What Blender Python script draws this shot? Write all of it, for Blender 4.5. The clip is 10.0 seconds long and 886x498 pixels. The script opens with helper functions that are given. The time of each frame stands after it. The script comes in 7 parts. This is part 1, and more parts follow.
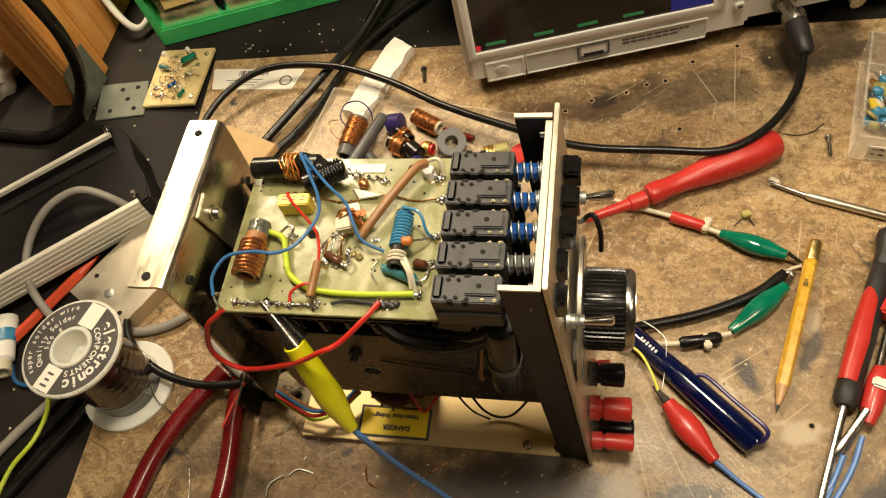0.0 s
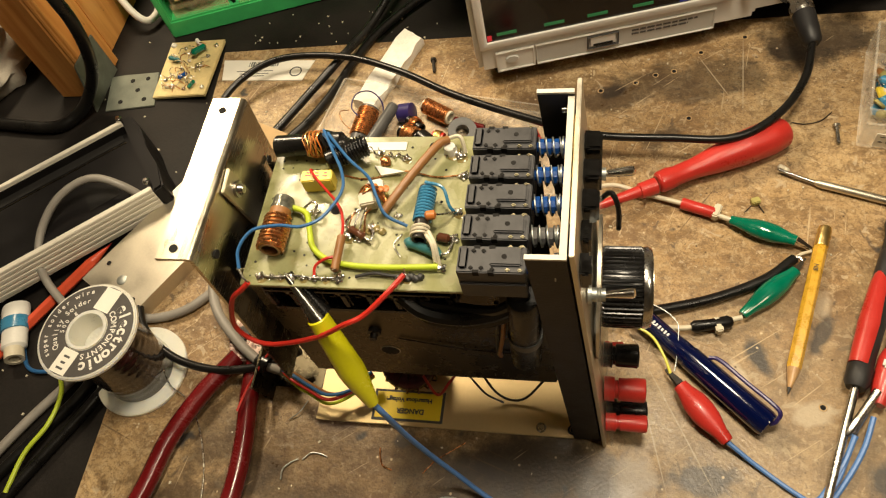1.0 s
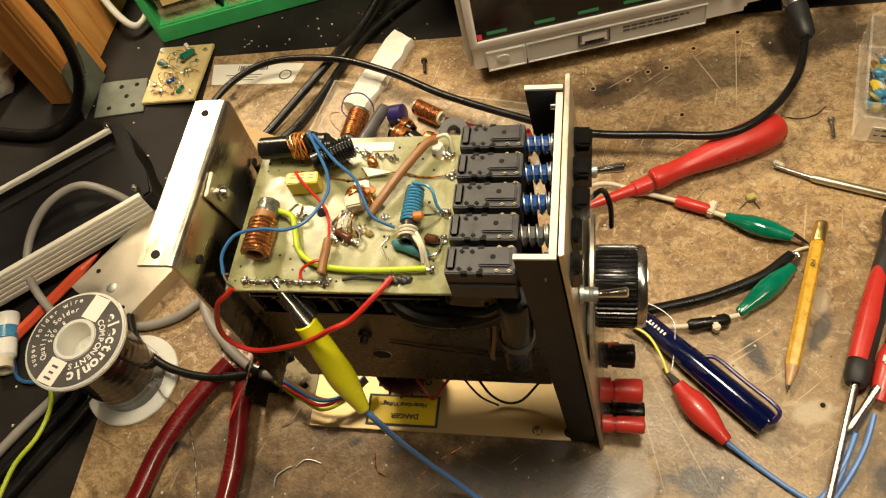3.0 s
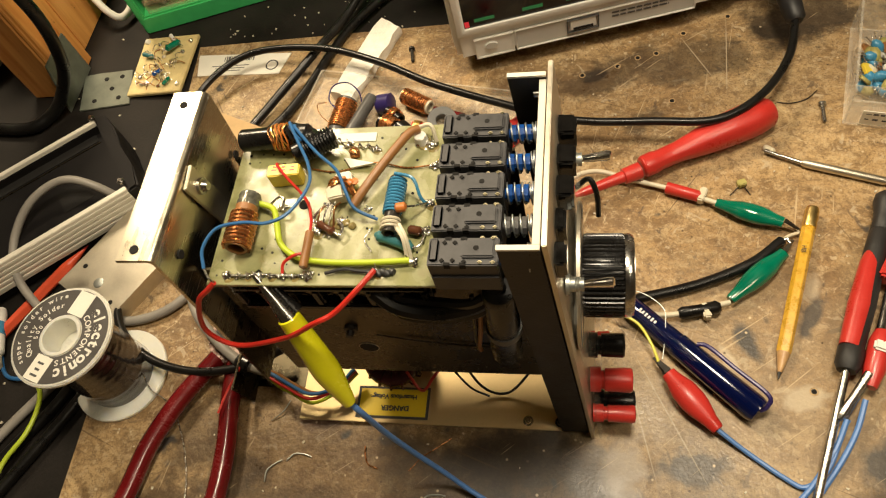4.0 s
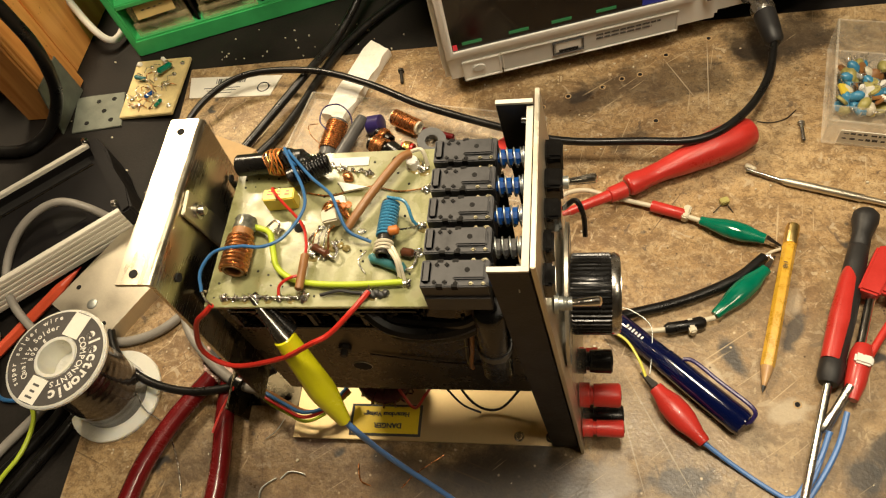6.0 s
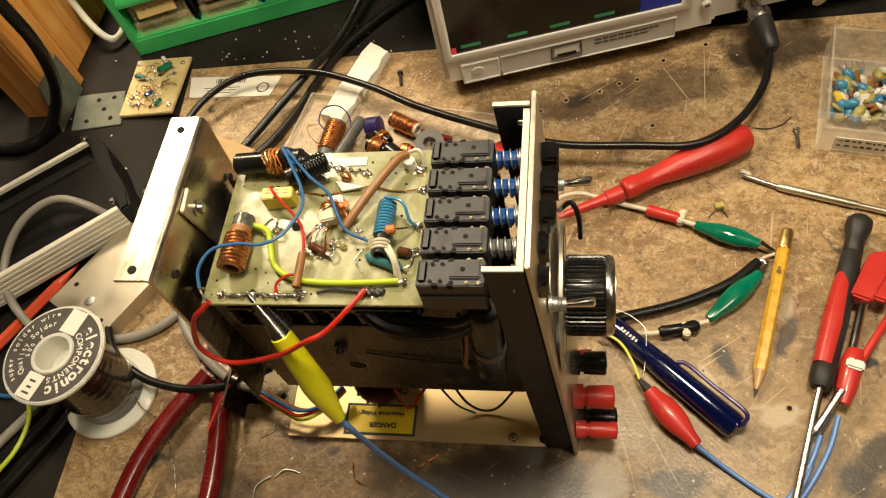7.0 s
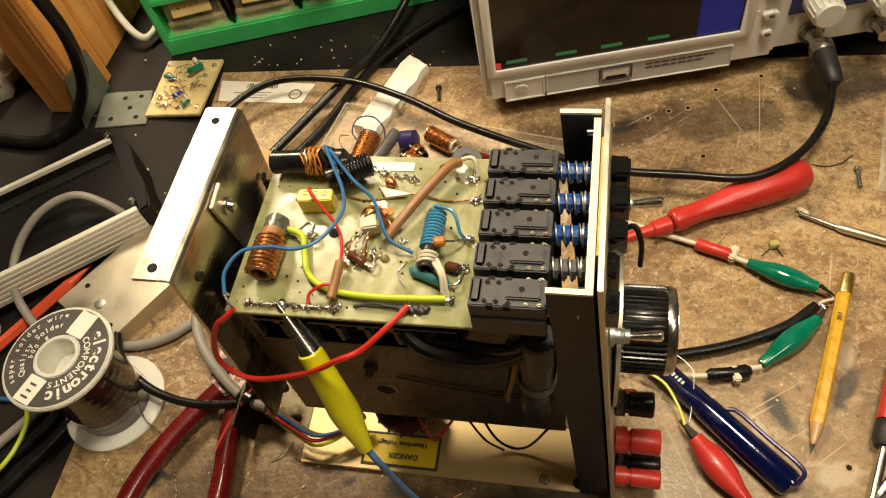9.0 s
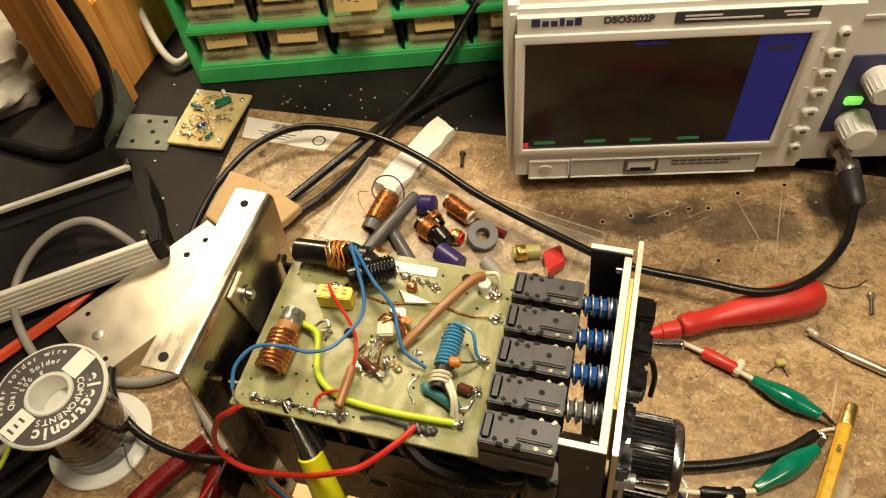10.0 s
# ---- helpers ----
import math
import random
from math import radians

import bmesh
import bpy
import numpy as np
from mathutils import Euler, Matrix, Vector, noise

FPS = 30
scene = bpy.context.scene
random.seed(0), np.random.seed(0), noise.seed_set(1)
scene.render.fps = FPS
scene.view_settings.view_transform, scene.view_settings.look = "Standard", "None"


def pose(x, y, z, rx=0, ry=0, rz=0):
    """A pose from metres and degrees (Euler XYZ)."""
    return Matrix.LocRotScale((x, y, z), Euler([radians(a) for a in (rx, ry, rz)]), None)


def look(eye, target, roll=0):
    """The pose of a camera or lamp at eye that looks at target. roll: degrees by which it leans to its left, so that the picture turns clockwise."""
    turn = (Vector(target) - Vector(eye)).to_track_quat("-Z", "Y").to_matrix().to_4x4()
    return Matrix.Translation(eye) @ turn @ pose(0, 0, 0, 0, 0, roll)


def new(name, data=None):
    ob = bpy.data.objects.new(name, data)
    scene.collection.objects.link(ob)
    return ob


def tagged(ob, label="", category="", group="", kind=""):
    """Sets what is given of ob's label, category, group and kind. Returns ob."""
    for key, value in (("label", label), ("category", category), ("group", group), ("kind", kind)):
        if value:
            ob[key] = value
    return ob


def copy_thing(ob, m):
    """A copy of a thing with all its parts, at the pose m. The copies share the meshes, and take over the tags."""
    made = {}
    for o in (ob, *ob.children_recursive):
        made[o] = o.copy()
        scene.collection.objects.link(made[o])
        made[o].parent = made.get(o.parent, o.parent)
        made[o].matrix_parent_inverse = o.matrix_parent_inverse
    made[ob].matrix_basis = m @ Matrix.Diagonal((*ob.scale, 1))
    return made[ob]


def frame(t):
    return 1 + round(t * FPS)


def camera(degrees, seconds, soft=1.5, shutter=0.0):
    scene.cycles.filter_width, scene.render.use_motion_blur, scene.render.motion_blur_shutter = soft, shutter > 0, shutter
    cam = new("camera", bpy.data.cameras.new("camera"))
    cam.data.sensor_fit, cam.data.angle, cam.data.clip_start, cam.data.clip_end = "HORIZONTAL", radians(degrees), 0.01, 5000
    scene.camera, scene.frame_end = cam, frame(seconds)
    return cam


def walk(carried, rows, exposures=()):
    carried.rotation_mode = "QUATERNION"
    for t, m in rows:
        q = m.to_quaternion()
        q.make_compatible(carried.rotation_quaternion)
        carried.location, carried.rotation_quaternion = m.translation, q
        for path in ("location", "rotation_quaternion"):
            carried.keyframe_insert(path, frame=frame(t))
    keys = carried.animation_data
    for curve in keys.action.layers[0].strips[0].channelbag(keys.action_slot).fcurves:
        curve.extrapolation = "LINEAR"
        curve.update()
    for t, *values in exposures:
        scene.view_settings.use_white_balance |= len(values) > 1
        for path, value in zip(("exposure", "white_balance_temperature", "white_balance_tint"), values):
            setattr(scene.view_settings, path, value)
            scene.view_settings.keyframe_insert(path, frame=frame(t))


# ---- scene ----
cam = camera(61.6, 10.0, 1.2)
PATH = [
    (0, (0.07532, 0.04441, 0.38949), (0.01017, 0.19058, 0.13574), -19.36),
    (0.5, (0.06936, 0.03779, 0.38557), (0.00610, 0.18479, 0.13182), -18.61),
    (1, (0.06702, 0.03230, 0.38848), (0.00325, 0.18021, 0.13539), -18.68),
    (1.5, (0.06958, 0.02575, 0.38835), (0.00776, 0.17462, 0.13533), -17.84),
    (2, (0.07260, 0.02471, 0.39174), (0.00899, 0.17590, 0.14055), -18.63),
    (2.2, (0.07215, 0.02587, 0.39423), (0.00905, 0.17789, 0.14342), -18.52),
    (3.3, (0.06910, 0.03705, 0.37867), (0.00604, 0.18494, 0.12540), -19.81),
    (3.5, (0.07210, 0.03755, 0.37770), (0.00948, 0.18505, 0.12408), -19.99),
    (4, (0.07312, 0.03786, 0.37962), (0.01104, 0.18308, 0.12456), -20.24),
    (4.5, (0.07496, 0.04044, 0.38094), (0.01336, 0.18716, 0.12662), -20.13),
    (5, (0.07510, 0.04153, 0.38095), (0.01454, 0.18920, 0.12693), -19.75),
    (5.5, (0.07523, 0.03936, 0.38550), (0.01501, 0.18718, 0.13149), -19.96),
    (5.7, (0.07358, 0.03729, 0.38652), (0.01447, 0.18679, 0.13323), -19.51),
    (6.8, (0.07393, 0.03466, 0.38890), (0.01760, 0.18635, 0.13628), -17.94),
    (7, (0.07460, 0.03365, 0.38902), (0.01808, 0.18571, 0.13666), -17.72),
    (7.5, (0.07824, 0.03376, 0.38759), (0.02366, 0.18660, 0.13528), -17.43),
    (8, (0.07828, 0.03686, 0.38706), (0.02479, 0.19010, 0.13476), -16.73),
    (8.5, (0.07506, 0.04188, 0.38173), (0.02307, 0.19619, 0.12977), -15.64),
    (9, (0.05589, 0.04145, 0.36710), (-0.00461, 0.20305, 0.12169), -14.29),
    (9.5, (0.04182, 0.04952, 0.38793), (-0.02101, 0.22340, 0.15167), -9.77),
    (10, (0.04431, 0.06672, 0.38420), (-0.01576, 0.23516, 0.14333), -6.48),
]
walk(cam, [(t, look(eye, target, roll)) for t, eye, target, roll in PATH])

# ---- light: two warm bench lamps, overhead and behind on the left, and a dim room lamp ----
world = bpy.data.worlds.new("room")
scene.world = world
world.use_nodes = True
world.node_tree.nodes["Background"].inputs[0].default_value = (1.0, 0.80, 0.55, 1)
world.node_tree.nodes["Background"].inputs[1].default_value = 0.045


def lamp(name, eye, target, size, watts, colour):
    data = bpy.data.lights.new(name, "AREA")
    data.shape, data.size, data.energy, data.color = "DISK", size, watts, colour
    ob = new(name, data)
    ob.matrix_world = look(eye, target)
    return ob


lamp("bench_lamp", (-0.45, 0.76, 0.84), (-0.05, 0.20, 0.02), 0.22, 10.0, (1.0, 0.81, 0.545))
lamp("overhead_lamp", (0.12, 0.27, 0.86), (0.10, 0.30, 0.0), 0.20, 6.7, (1.0, 0.85, 0.62))
lamp("room_lamp", (0.78, -0.10, 1.42), (-0.1, 0.35, 0.0), 0.40, 5.4, (1.0, 0.84, 0.60))


# ---- materials ----
def nodes_of(name):
    m = bpy.data.materials.new(name)
    m.use_nodes = True
    return m, m.node_tree.nodes, m.node_tree.links, m.node_tree.nodes["Principled BSDF"]


def noise_node(n, l, scale, detail=4.0, stretch=None):
    co = n.new("ShaderNodeTexCoord")
    tex = n.new("ShaderNodeTexNoise")
    tex.inputs["Scale"].default_value = scale
    tex.inputs["Detail"].default_value = detail
    src = co.outputs["Object"]
    if stretch:
        mp = n.new("ShaderNodeMapping")
        mp.inputs["Scale"].default_value = stretch
        l.new(src, mp.inputs["Vector"])
        src = mp.outputs["Vector"]
    l.new(src, tex.inputs["Vector"])
    return tex


def ramp(n, l, src, lo, hi, a=(0, 0, 0, 1), b=(1, 1, 1, 1)):
    r = n.new("ShaderNodeValToRGB")
    r.color_ramp.elements[0].position, r.color_ramp.elements[1].position = lo, hi
    r.color_ramp.elements[0].color, r.color_ramp.elements[1].color = a, b
    l.new(src, r.inputs["Fac"])
    return r.outputs["Color"]


def mixed(n, l, fac, a, b):
    mx = n.new("ShaderNodeMix")
    mx.data_type = "RGBA"
    l.new(fac, mx.inputs["Factor"])
    for sock, v in ((mx.inputs["A"], a), (mx.inputs["B"], b)):
        if isinstance(v, tuple):
            sock.default_value = (*v[:3], 1)
        else:
            l.new(v, sock)
    return mx.outputs["Result"]


def mat(name, col, rough=0.5, metal=0.0, var=0.2, scale=90.0, bump=0.15, fine=900.0, stretch=None, coat=0.0, spec=0.5):
    """A surface with broad and fine variation of colour, gloss and relief."""
    m, n, l, p = nodes_of(name)
    broad, grain = noise_node(n, l, scale), noise_node(n, l, fine, 3.0, stretch)
    dark, light = tuple(c * (1 - var) for c in col), tuple(min(1.0, c * (1 + var * 0.6)) for c in col)
    both = n.new("ShaderNodeMath")
    both.operation = "MULTIPLY_ADD"
    l.new(grain.outputs["Fac"], both.inputs[0])
    both.inputs[1].default_value = 0.45
    l.new(broad.outputs["Fac"], both.inputs[2])
    fac = ramp(n, l, both.outputs[0], 0.45, 0.95)
    l.new(mixed(n, l, fac, dark, light), p.inputs["Base Color"])
    l.new(ramp(n, l, both.outputs[0], 0.4, 1.0, (max(0.03, rough - 0.1),) * 3 + (1,), (min(1, rough + 0.12),) * 3 + (1,)), p.inputs["Roughness"])
    p.inputs["Metallic"].default_value = metal
    p.inputs["Coat Weight"].default_value = coat
    p.inputs["Specular IOR Level"].default_value = spec
    if bump:
        b = n.new("ShaderNodeBump")
        b.inputs["Strength"].default_value = bump
        b.inputs["Distance"].default_value = 0.0004
        l.new(grain.outputs["Fac"], b.inputs["Height"])
        l.new(b.outputs["Normal"], p.inputs["Normal"])
    return m


def worktop_material():
    """Stained, scratched brown hardboard, with shade painted in before the unit."""
    m, n, l, p = nodes_of("stained_hardboard")
    big, mid, fine = noise_node(n, l, 7, 6), noise_node(n, l, 34, 8), noise_node(n, l, 620, 5)
    big.inputs["Roughness"].default_value = mid.inputs["Roughness"].default_value = 0.62
    col = mixed(n, l, ramp(n, l, big.outputs["Fac"], 0.40, 0.60), (0.330, 0.205, 0.090), (0.520, 0.365, 0.185))
    # soft rubbed-in dirt and pale wear, drawn out along the board
    for scale, stretch, lo, hi, tone, amount in ((14, (0.7, 1.5, 1), 0.50, 0.64, (0.125, 0.070, 0.030), 0.70), (42, (0.8, 1.5, 1), 0.49, 0.62, (0.140, 0.080, 0.036), 0.62), (60, (0.7, 1.4, 1), 0.52, 0.64, (0.54, 0.41, 0.235), 0.60),
                                                 (120, None, 0.50, 0.62, (0.150, 0.088, 0.040), 0.62), (230, None, 0.52, 0.62, (0.55, 0.42, 0.25), 0.55), (420, None, 0.50, 0.62, (0.135, 0.078, 0.036), 0.55), (900, None, 0.50, 0.64, (0.115, 0.066, 0.032), 0.50)):
        wear = noise_node(n, l, scale, 7, stretch)
        wear.inputs["Roughness"].default_value = 0.68
        wear.inputs["Distortion"].default_value = 0.6
        col = mixed(n, l, ramp(n, l, wear.outputs["Fac"], lo, hi, (0, 0, 0, 1), (amount,) * 3 + (1,)), col, tone)
    # chipped pale scars and glue marks with crisp edges
    for scale, lo, tone, amount in ((62, 0.625, (0.50, 0.41, 0.28), 0.60), (120, 0.635, (0.58, 0.46, 0.29), 0.60), (52, 0.640, (0.085, 0.060, 0.045), 0.65), (210, 0.650, (0.06, 0.042, 0.03), 0.60)):
        patch = noise_node(n, l, scale, 6)
        patch.inputs["Roughness"].default_value = 0.6
        patch.inputs["Distortion"].default_value = 1.2
        col = mixed(n, l, ramp(n, l, patch.outputs["Fac"], lo, lo + 0.03, (0, 0, 0, 1), (amount,) * 3 + (1,)), col, tone)
    # stains and painted shade: centre, size, turn, colour, strength, ragged edge
    co, torn = n.new("ShaderNodeTexCoord"), noise_node(n, l, 110, 5)
    for (x, y), (w, h), turn, tone, strength, edge in STAINS_AND_SHADE:
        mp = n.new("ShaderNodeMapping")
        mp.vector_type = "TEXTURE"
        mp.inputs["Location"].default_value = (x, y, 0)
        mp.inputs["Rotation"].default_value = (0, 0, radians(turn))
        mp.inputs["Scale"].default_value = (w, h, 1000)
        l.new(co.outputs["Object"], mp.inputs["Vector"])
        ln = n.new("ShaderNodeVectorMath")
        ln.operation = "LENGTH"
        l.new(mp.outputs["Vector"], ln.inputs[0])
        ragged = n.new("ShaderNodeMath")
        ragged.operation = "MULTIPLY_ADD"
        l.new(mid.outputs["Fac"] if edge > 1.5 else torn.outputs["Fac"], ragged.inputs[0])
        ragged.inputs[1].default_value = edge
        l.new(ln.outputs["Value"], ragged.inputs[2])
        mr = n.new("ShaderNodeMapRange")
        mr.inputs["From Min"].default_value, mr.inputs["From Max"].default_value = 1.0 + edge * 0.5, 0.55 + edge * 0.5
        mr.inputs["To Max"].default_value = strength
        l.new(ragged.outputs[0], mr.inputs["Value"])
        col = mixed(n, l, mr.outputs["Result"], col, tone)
    # small black blots
    blot = noise_node(n, l, 26, 3)
    col = mixed(n, l, ramp(n, l, blot.outputs["Fac"], 0.675, 0.70), col, (0.05, 0.045, 0.04))
    # crisp specks, dark and pale
    for scale, tone, share in ((420, (0.09, 0.055, 0.03), 0.978), (380, (0.60, 0.48, 0.31), 0.975), (170, (0.045, 0.035, 0.028), 0.990)):
        vor = n.new("ShaderNodeTexVoronoi")
        vor.inputs["Scale"].default_value = scale
        l.new(co.outputs["Object"], vor.inputs["Vector"])
        pick = n.new("ShaderNodeSeparateColor")
        l.new(vor.outputs["Color"], pick.inputs["Color"])
        dot = n.new("ShaderNodeMath")
        dot.operation = "MULTIPLY"
        l.new(ramp(n, l, vor.outputs["Distance"], 0.16, 0.34, (1, 1, 1, 1), (0, 0, 0, 1)), dot.inputs[0])
        l.new(ramp(n, l, pick.outputs["Red"], share, share + 0.01), dot.inputs[1])
        col = mixed(n, l, dot.outputs[0], col, tone)
    # scratches in several directions
    for k, (turn, stretch) in enumerate(((20, (3, 200, 1)), (100, (4, 180, 1)), (-35, (3, 230, 1)), (60, (4, 170, 1)), (140, (5, 260, 1)), (-70, (4, 210, 1)))):
        turned = n.new("ShaderNodeMapping")
        turned.inputs["Rotation"].default_value = (0, 0, radians(turn))
        turned.inputs["Location"].default_value = (0.37 * k, 0.21 * k, 0)
        l.new(co.outputs["Object"], turned.inputs["Vector"])
        mp = n.new("ShaderNodeMapping")
        mp.inputs["Scale"].default_value = stretch
        l.new(turned.outputs["Vector"], mp.inputs["Vector"])
        sc = n.new("ShaderNodeTexNoise")
        sc.inputs["Scale"].default_value, sc.inputs["Detail"].default_value = 3.0, 1.0
        l.new(mp.outputs["Vector"], sc.inputs["Vector"])
        gate = noise_node(n, l, 12 + k * 5, 2)
        line = n.new("ShaderNodeMath")
        line.operation = "MULTIPLY"
        l.new(ramp(n, l, sc.outputs["Fac"], 0.70, 0.72), line.inputs[0])
        l.new(ramp(n, l, gate.outputs["Fac"], 0.52, 0.60, (0, 0, 0, 1), (0.6, 0.6, 0.6, 1)), line.inputs[1])
        col = mixed(n, l, line.outputs[0], col, (0.60, 0.47, 0.29) if k % 3 else (0.10, 0.06, 0.03))
    l.new(col, p.inputs["Base Color"])
    l.new(ramp(n, l, mid.outputs["Fac"], 0.3, 0.7, (0.24, 0.24, 0.24, 1), (0.52, 0.52, 0.52, 1)), p.inputs["Roughness"])
    p.inputs["Specular IOR Level"].default_value = 0.42
    b = n.new("ShaderNodeBump")
    b.inputs["Strength"].default_value, b.inputs["Distance"].default_value = 0.32, 0.0006
    l.new(fine.outputs["Fac"], b.inputs["Height"])
    b2 = n.new("ShaderNodeBump")
    b2.inputs["Strength"].default_value, b2.inputs["Distance"].default_value = 0.22, 0.0012
    l.new(mid.outputs["Fac"], b2.inputs["Height"])
    l.new(b.outputs["Normal"], b2.inputs["Normal"])
    l.new(b2.outputs["Normal"], p.inputs["Normal"])
    return m


SOOT_AND_SHADE, GREY, PALE, UMBER = (0.026, 0.020, 0.016), (0.055, 0.055, 0.055), (0.50, 0.42, 0.30), (0.085, 0.050, 0.026)
STAINS_AND_SHADE = [
    ((0.120, 0.392), (0.110, 0.022), 13, SOOT_AND_SHADE, 0.60, 3.0), ((0.200, 0.425), (0.050, 0.026), 10, SOOT_AND_SHADE, 0.8, 2.6), ((0.030, 0.376), (0.050, 0.016), 10, UMBER, 0.6, 2.6), ((0.070, 0.385), (0.012, 0.007), 20, SOOT_AND_SHADE, 0.8, 1.3), 
    # wide dark patches at the front: stains deepened to paint in the shade
    ((0.160, 0.160), (0.140, 0.095), 0, (0.36, 0.285, 0.185), 0.35, 2.0), ((-0.060, 0.105), (0.150, 0.055), 0, UMBER, 0.50, 2.2), ((0.025, 0.118), (0.075, 0.040), 0, SOOT_AND_SHADE, 0.62, 2.0), ((0.090, 0.092), (0.120, 0.030), 4, SOOT_AND_SHADE, 0.70, 2.4), ((-0.100, 0.092), (0.110, 0.026), 0, SOOT_AND_SHADE, 0.55, 2.6), ((0.215, 0.120), (0.030, 0.022), 20, SOOT_AND_SHADE, 0.70, 1.8),
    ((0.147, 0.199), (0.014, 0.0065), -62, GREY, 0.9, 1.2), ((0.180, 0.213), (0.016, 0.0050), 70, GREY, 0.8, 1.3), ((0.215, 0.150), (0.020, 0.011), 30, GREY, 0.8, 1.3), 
    # the long dark patch here also paints the unit's shadow on the board
    ((0.170, 0.168), (0.013, 0.008), 10, PALE, 0.75, 1.3), ((0.045, 0.130), (0.060, 0.022), 0, SOOT_AND_SHADE, 0.70, 2.0), 
    
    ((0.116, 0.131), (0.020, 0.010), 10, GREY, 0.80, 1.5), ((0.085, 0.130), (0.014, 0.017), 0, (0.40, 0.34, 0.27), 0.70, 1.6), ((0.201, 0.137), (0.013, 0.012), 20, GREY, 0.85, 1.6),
    ((0.138, 0.187), (0.009, 0.004), -60, PALE, 0.75, 1.4), ((0.183, 0.230), (0.010, 0.005), 70, PALE, 0.55, 1.4), ((-0.037, 0.139), (0.007, 0.006), 0, GREY, 0.70, 1.4), ((-0.120, 0.112), (0.022, 0.014), 20, SOOT_AND_SHADE, 0.55, 2.0), ((-0.145, 0.135), (0.030, 0.018), 60, SOOT_AND_SHADE, 0.55, 2.0),
    ((-0.075, 0.150), (0.020, 0.010), 10, (0.13, 0.075, 0.065), 0.6, 1.8),
    # long knife cuts
    ((0.1535, 0.398), (0.0004, 0.040), -4, PALE, 0.8, 0.3), ((0.1355, 0.396), (0.0005, 0.024), 26, PALE, 0.7, 0.3), ((0.106, 0.158), (0.0005, 0.042), 26, PALE, 0.7, 0.3), ((0.092, 0.155), (0.0005, 0.038), 13, PALE, 0.7, 0.3), ((0.120, 0.290), (0.0004, 0.025), -35, UMBER, 0.8, 0.3), 
    
    ((0.100, 0.345), (0.016, 0.010), 30, SOOT_AND_SHADE, 0.6, 1.3), 
]


def wood_material(name, a, b, stretch=(14, 14, 2)):
    m, n, l, p = nodes_of(name)
    g, f = noise_node(n, l, 12, 6, stretch), noise_node(n, l, 300, 3)
    col = mixed(n, l, ramp(n, l, g.outputs["Fac"], 0.35, 0.65), a, b)
    l.new(mixed(n, l, ramp(n, l, f.outputs["Fac"], 0.68, 0.80), col, tuple(c * 0.6 for c in a)), p.inputs["Base Color"])
    p.inputs["Roughness"].default_value = 0.36
    bp = n.new("ShaderNodeBump")
    bp.inputs["Strength"].default_value, bp.inputs["Distance"].default_value = 0.3, 0.0005
    l.new(g.outputs["Fac"], bp.inputs["Height"])
    l.new(bp.outputs["Normal"], p.inputs["Normal"])
    return m


def clear_material(name, tint, alpha=0.12, rough=0.08):
    """Thin clear plastic: mostly see-through, glossy, slightly smeared."""
    m, n, l, p = nodes_of(name)
    p.inputs["Base Color"].default_value = (*tint, 1)
    smear = noise_node(n, l, 60, 4)
    l.new(ramp(n, l, smear.outputs["Fac"], 0.4, 0.75, (rough,) * 3 + (1,), (rough + 0.2,) * 3 + (1,)), p.inputs["Roughness"])
    l.new(ramp(n, l, smear.outputs["Fac"], 0.35, 0.8, (alpha * 0.6,) * 3 + (1,), (alpha * 1.6,) * 3 + (1,)), p.inputs["Alpha"])
    return m


def board_material():
    """Bare glass-fibre board: mottled, with flux haze and brown smears, unevenly glossy."""
    m, n, l, p = nodes_of("glass_epoxy_board")
    col = mixed(n, l, ramp(n, l, noise_node(n, l, 38, 4).outputs["Fac"], 0.35, 0.68), (0.225, 0.226, 0.098), (0.330, 0.322, 0.160))
    for scale, stretch, lo, hi, tone, amount in ((70, (1.0, 2.6, 1), 0.54, 0.72, (0.165, 0.150, 0.055), 0.7), (150, None, 0.57, 0.72, (0.20, 0.165, 0.065), 0.6), (45, (2.2, 1.0, 1), 0.58, 0.70, (0.46, 0.44, 0.27), 0.6), (900, None, 0.45, 0.75, (0.20, 0.20, 0.095), 0.35)):
        haze = noise_node(n, l, scale, 6, stretch)
        col = mixed(n, l, ramp(n, l, haze.outputs["Fac"], lo, hi, (0, 0, 0, 1), (amount,) * 3 + (1,)), col, tone)
    l.new(col, p.inputs["Base Color"])
    gloss = noise_node(n, l, 90, 5)
    l.new(ramp(n, l, gloss.outputs["Fac"], 0.38, 0.66, (0.16, 0.16, 0.16, 1), (0.48, 0.48, 0.48, 1)), p.inputs["Roughness"])
    b = n.new("ShaderNodeBump")
    b.inputs["Strength"].default_value, b.inputs["Distance"].default_value = 0.25, 0.0006
    l.new(gloss.outputs["Fac"], b.inputs["Height"])
    l.new(b.outputs["Normal"], p.inputs["Normal"])
    return m


def speckled_material():
    """Corroded tool steel: pale pinkish bloom peppered with dark spots."""
    m, n, l, p = nodes_of("corroded_steel")
    col = mixed(n, l, ramp(n, l, noise_node(n, l, 320, 5).outputs["Fac"], 0.42, 0.60), (0.17, 0.095, 0.075), (0.56, 0.42, 0.36))
    col = mixed(n, l, ramp(n, l, noise_node(n, l, 700, 3).outputs["Fac"], 0.56, 0.62), col, (0.06, 0.04, 0.035))
    l.new(col, p.inputs["Base Color"])
    p.inputs["Roughness"].default_value, p.inputs["Metallic"].default_value = 0.42, 0.4
    return m


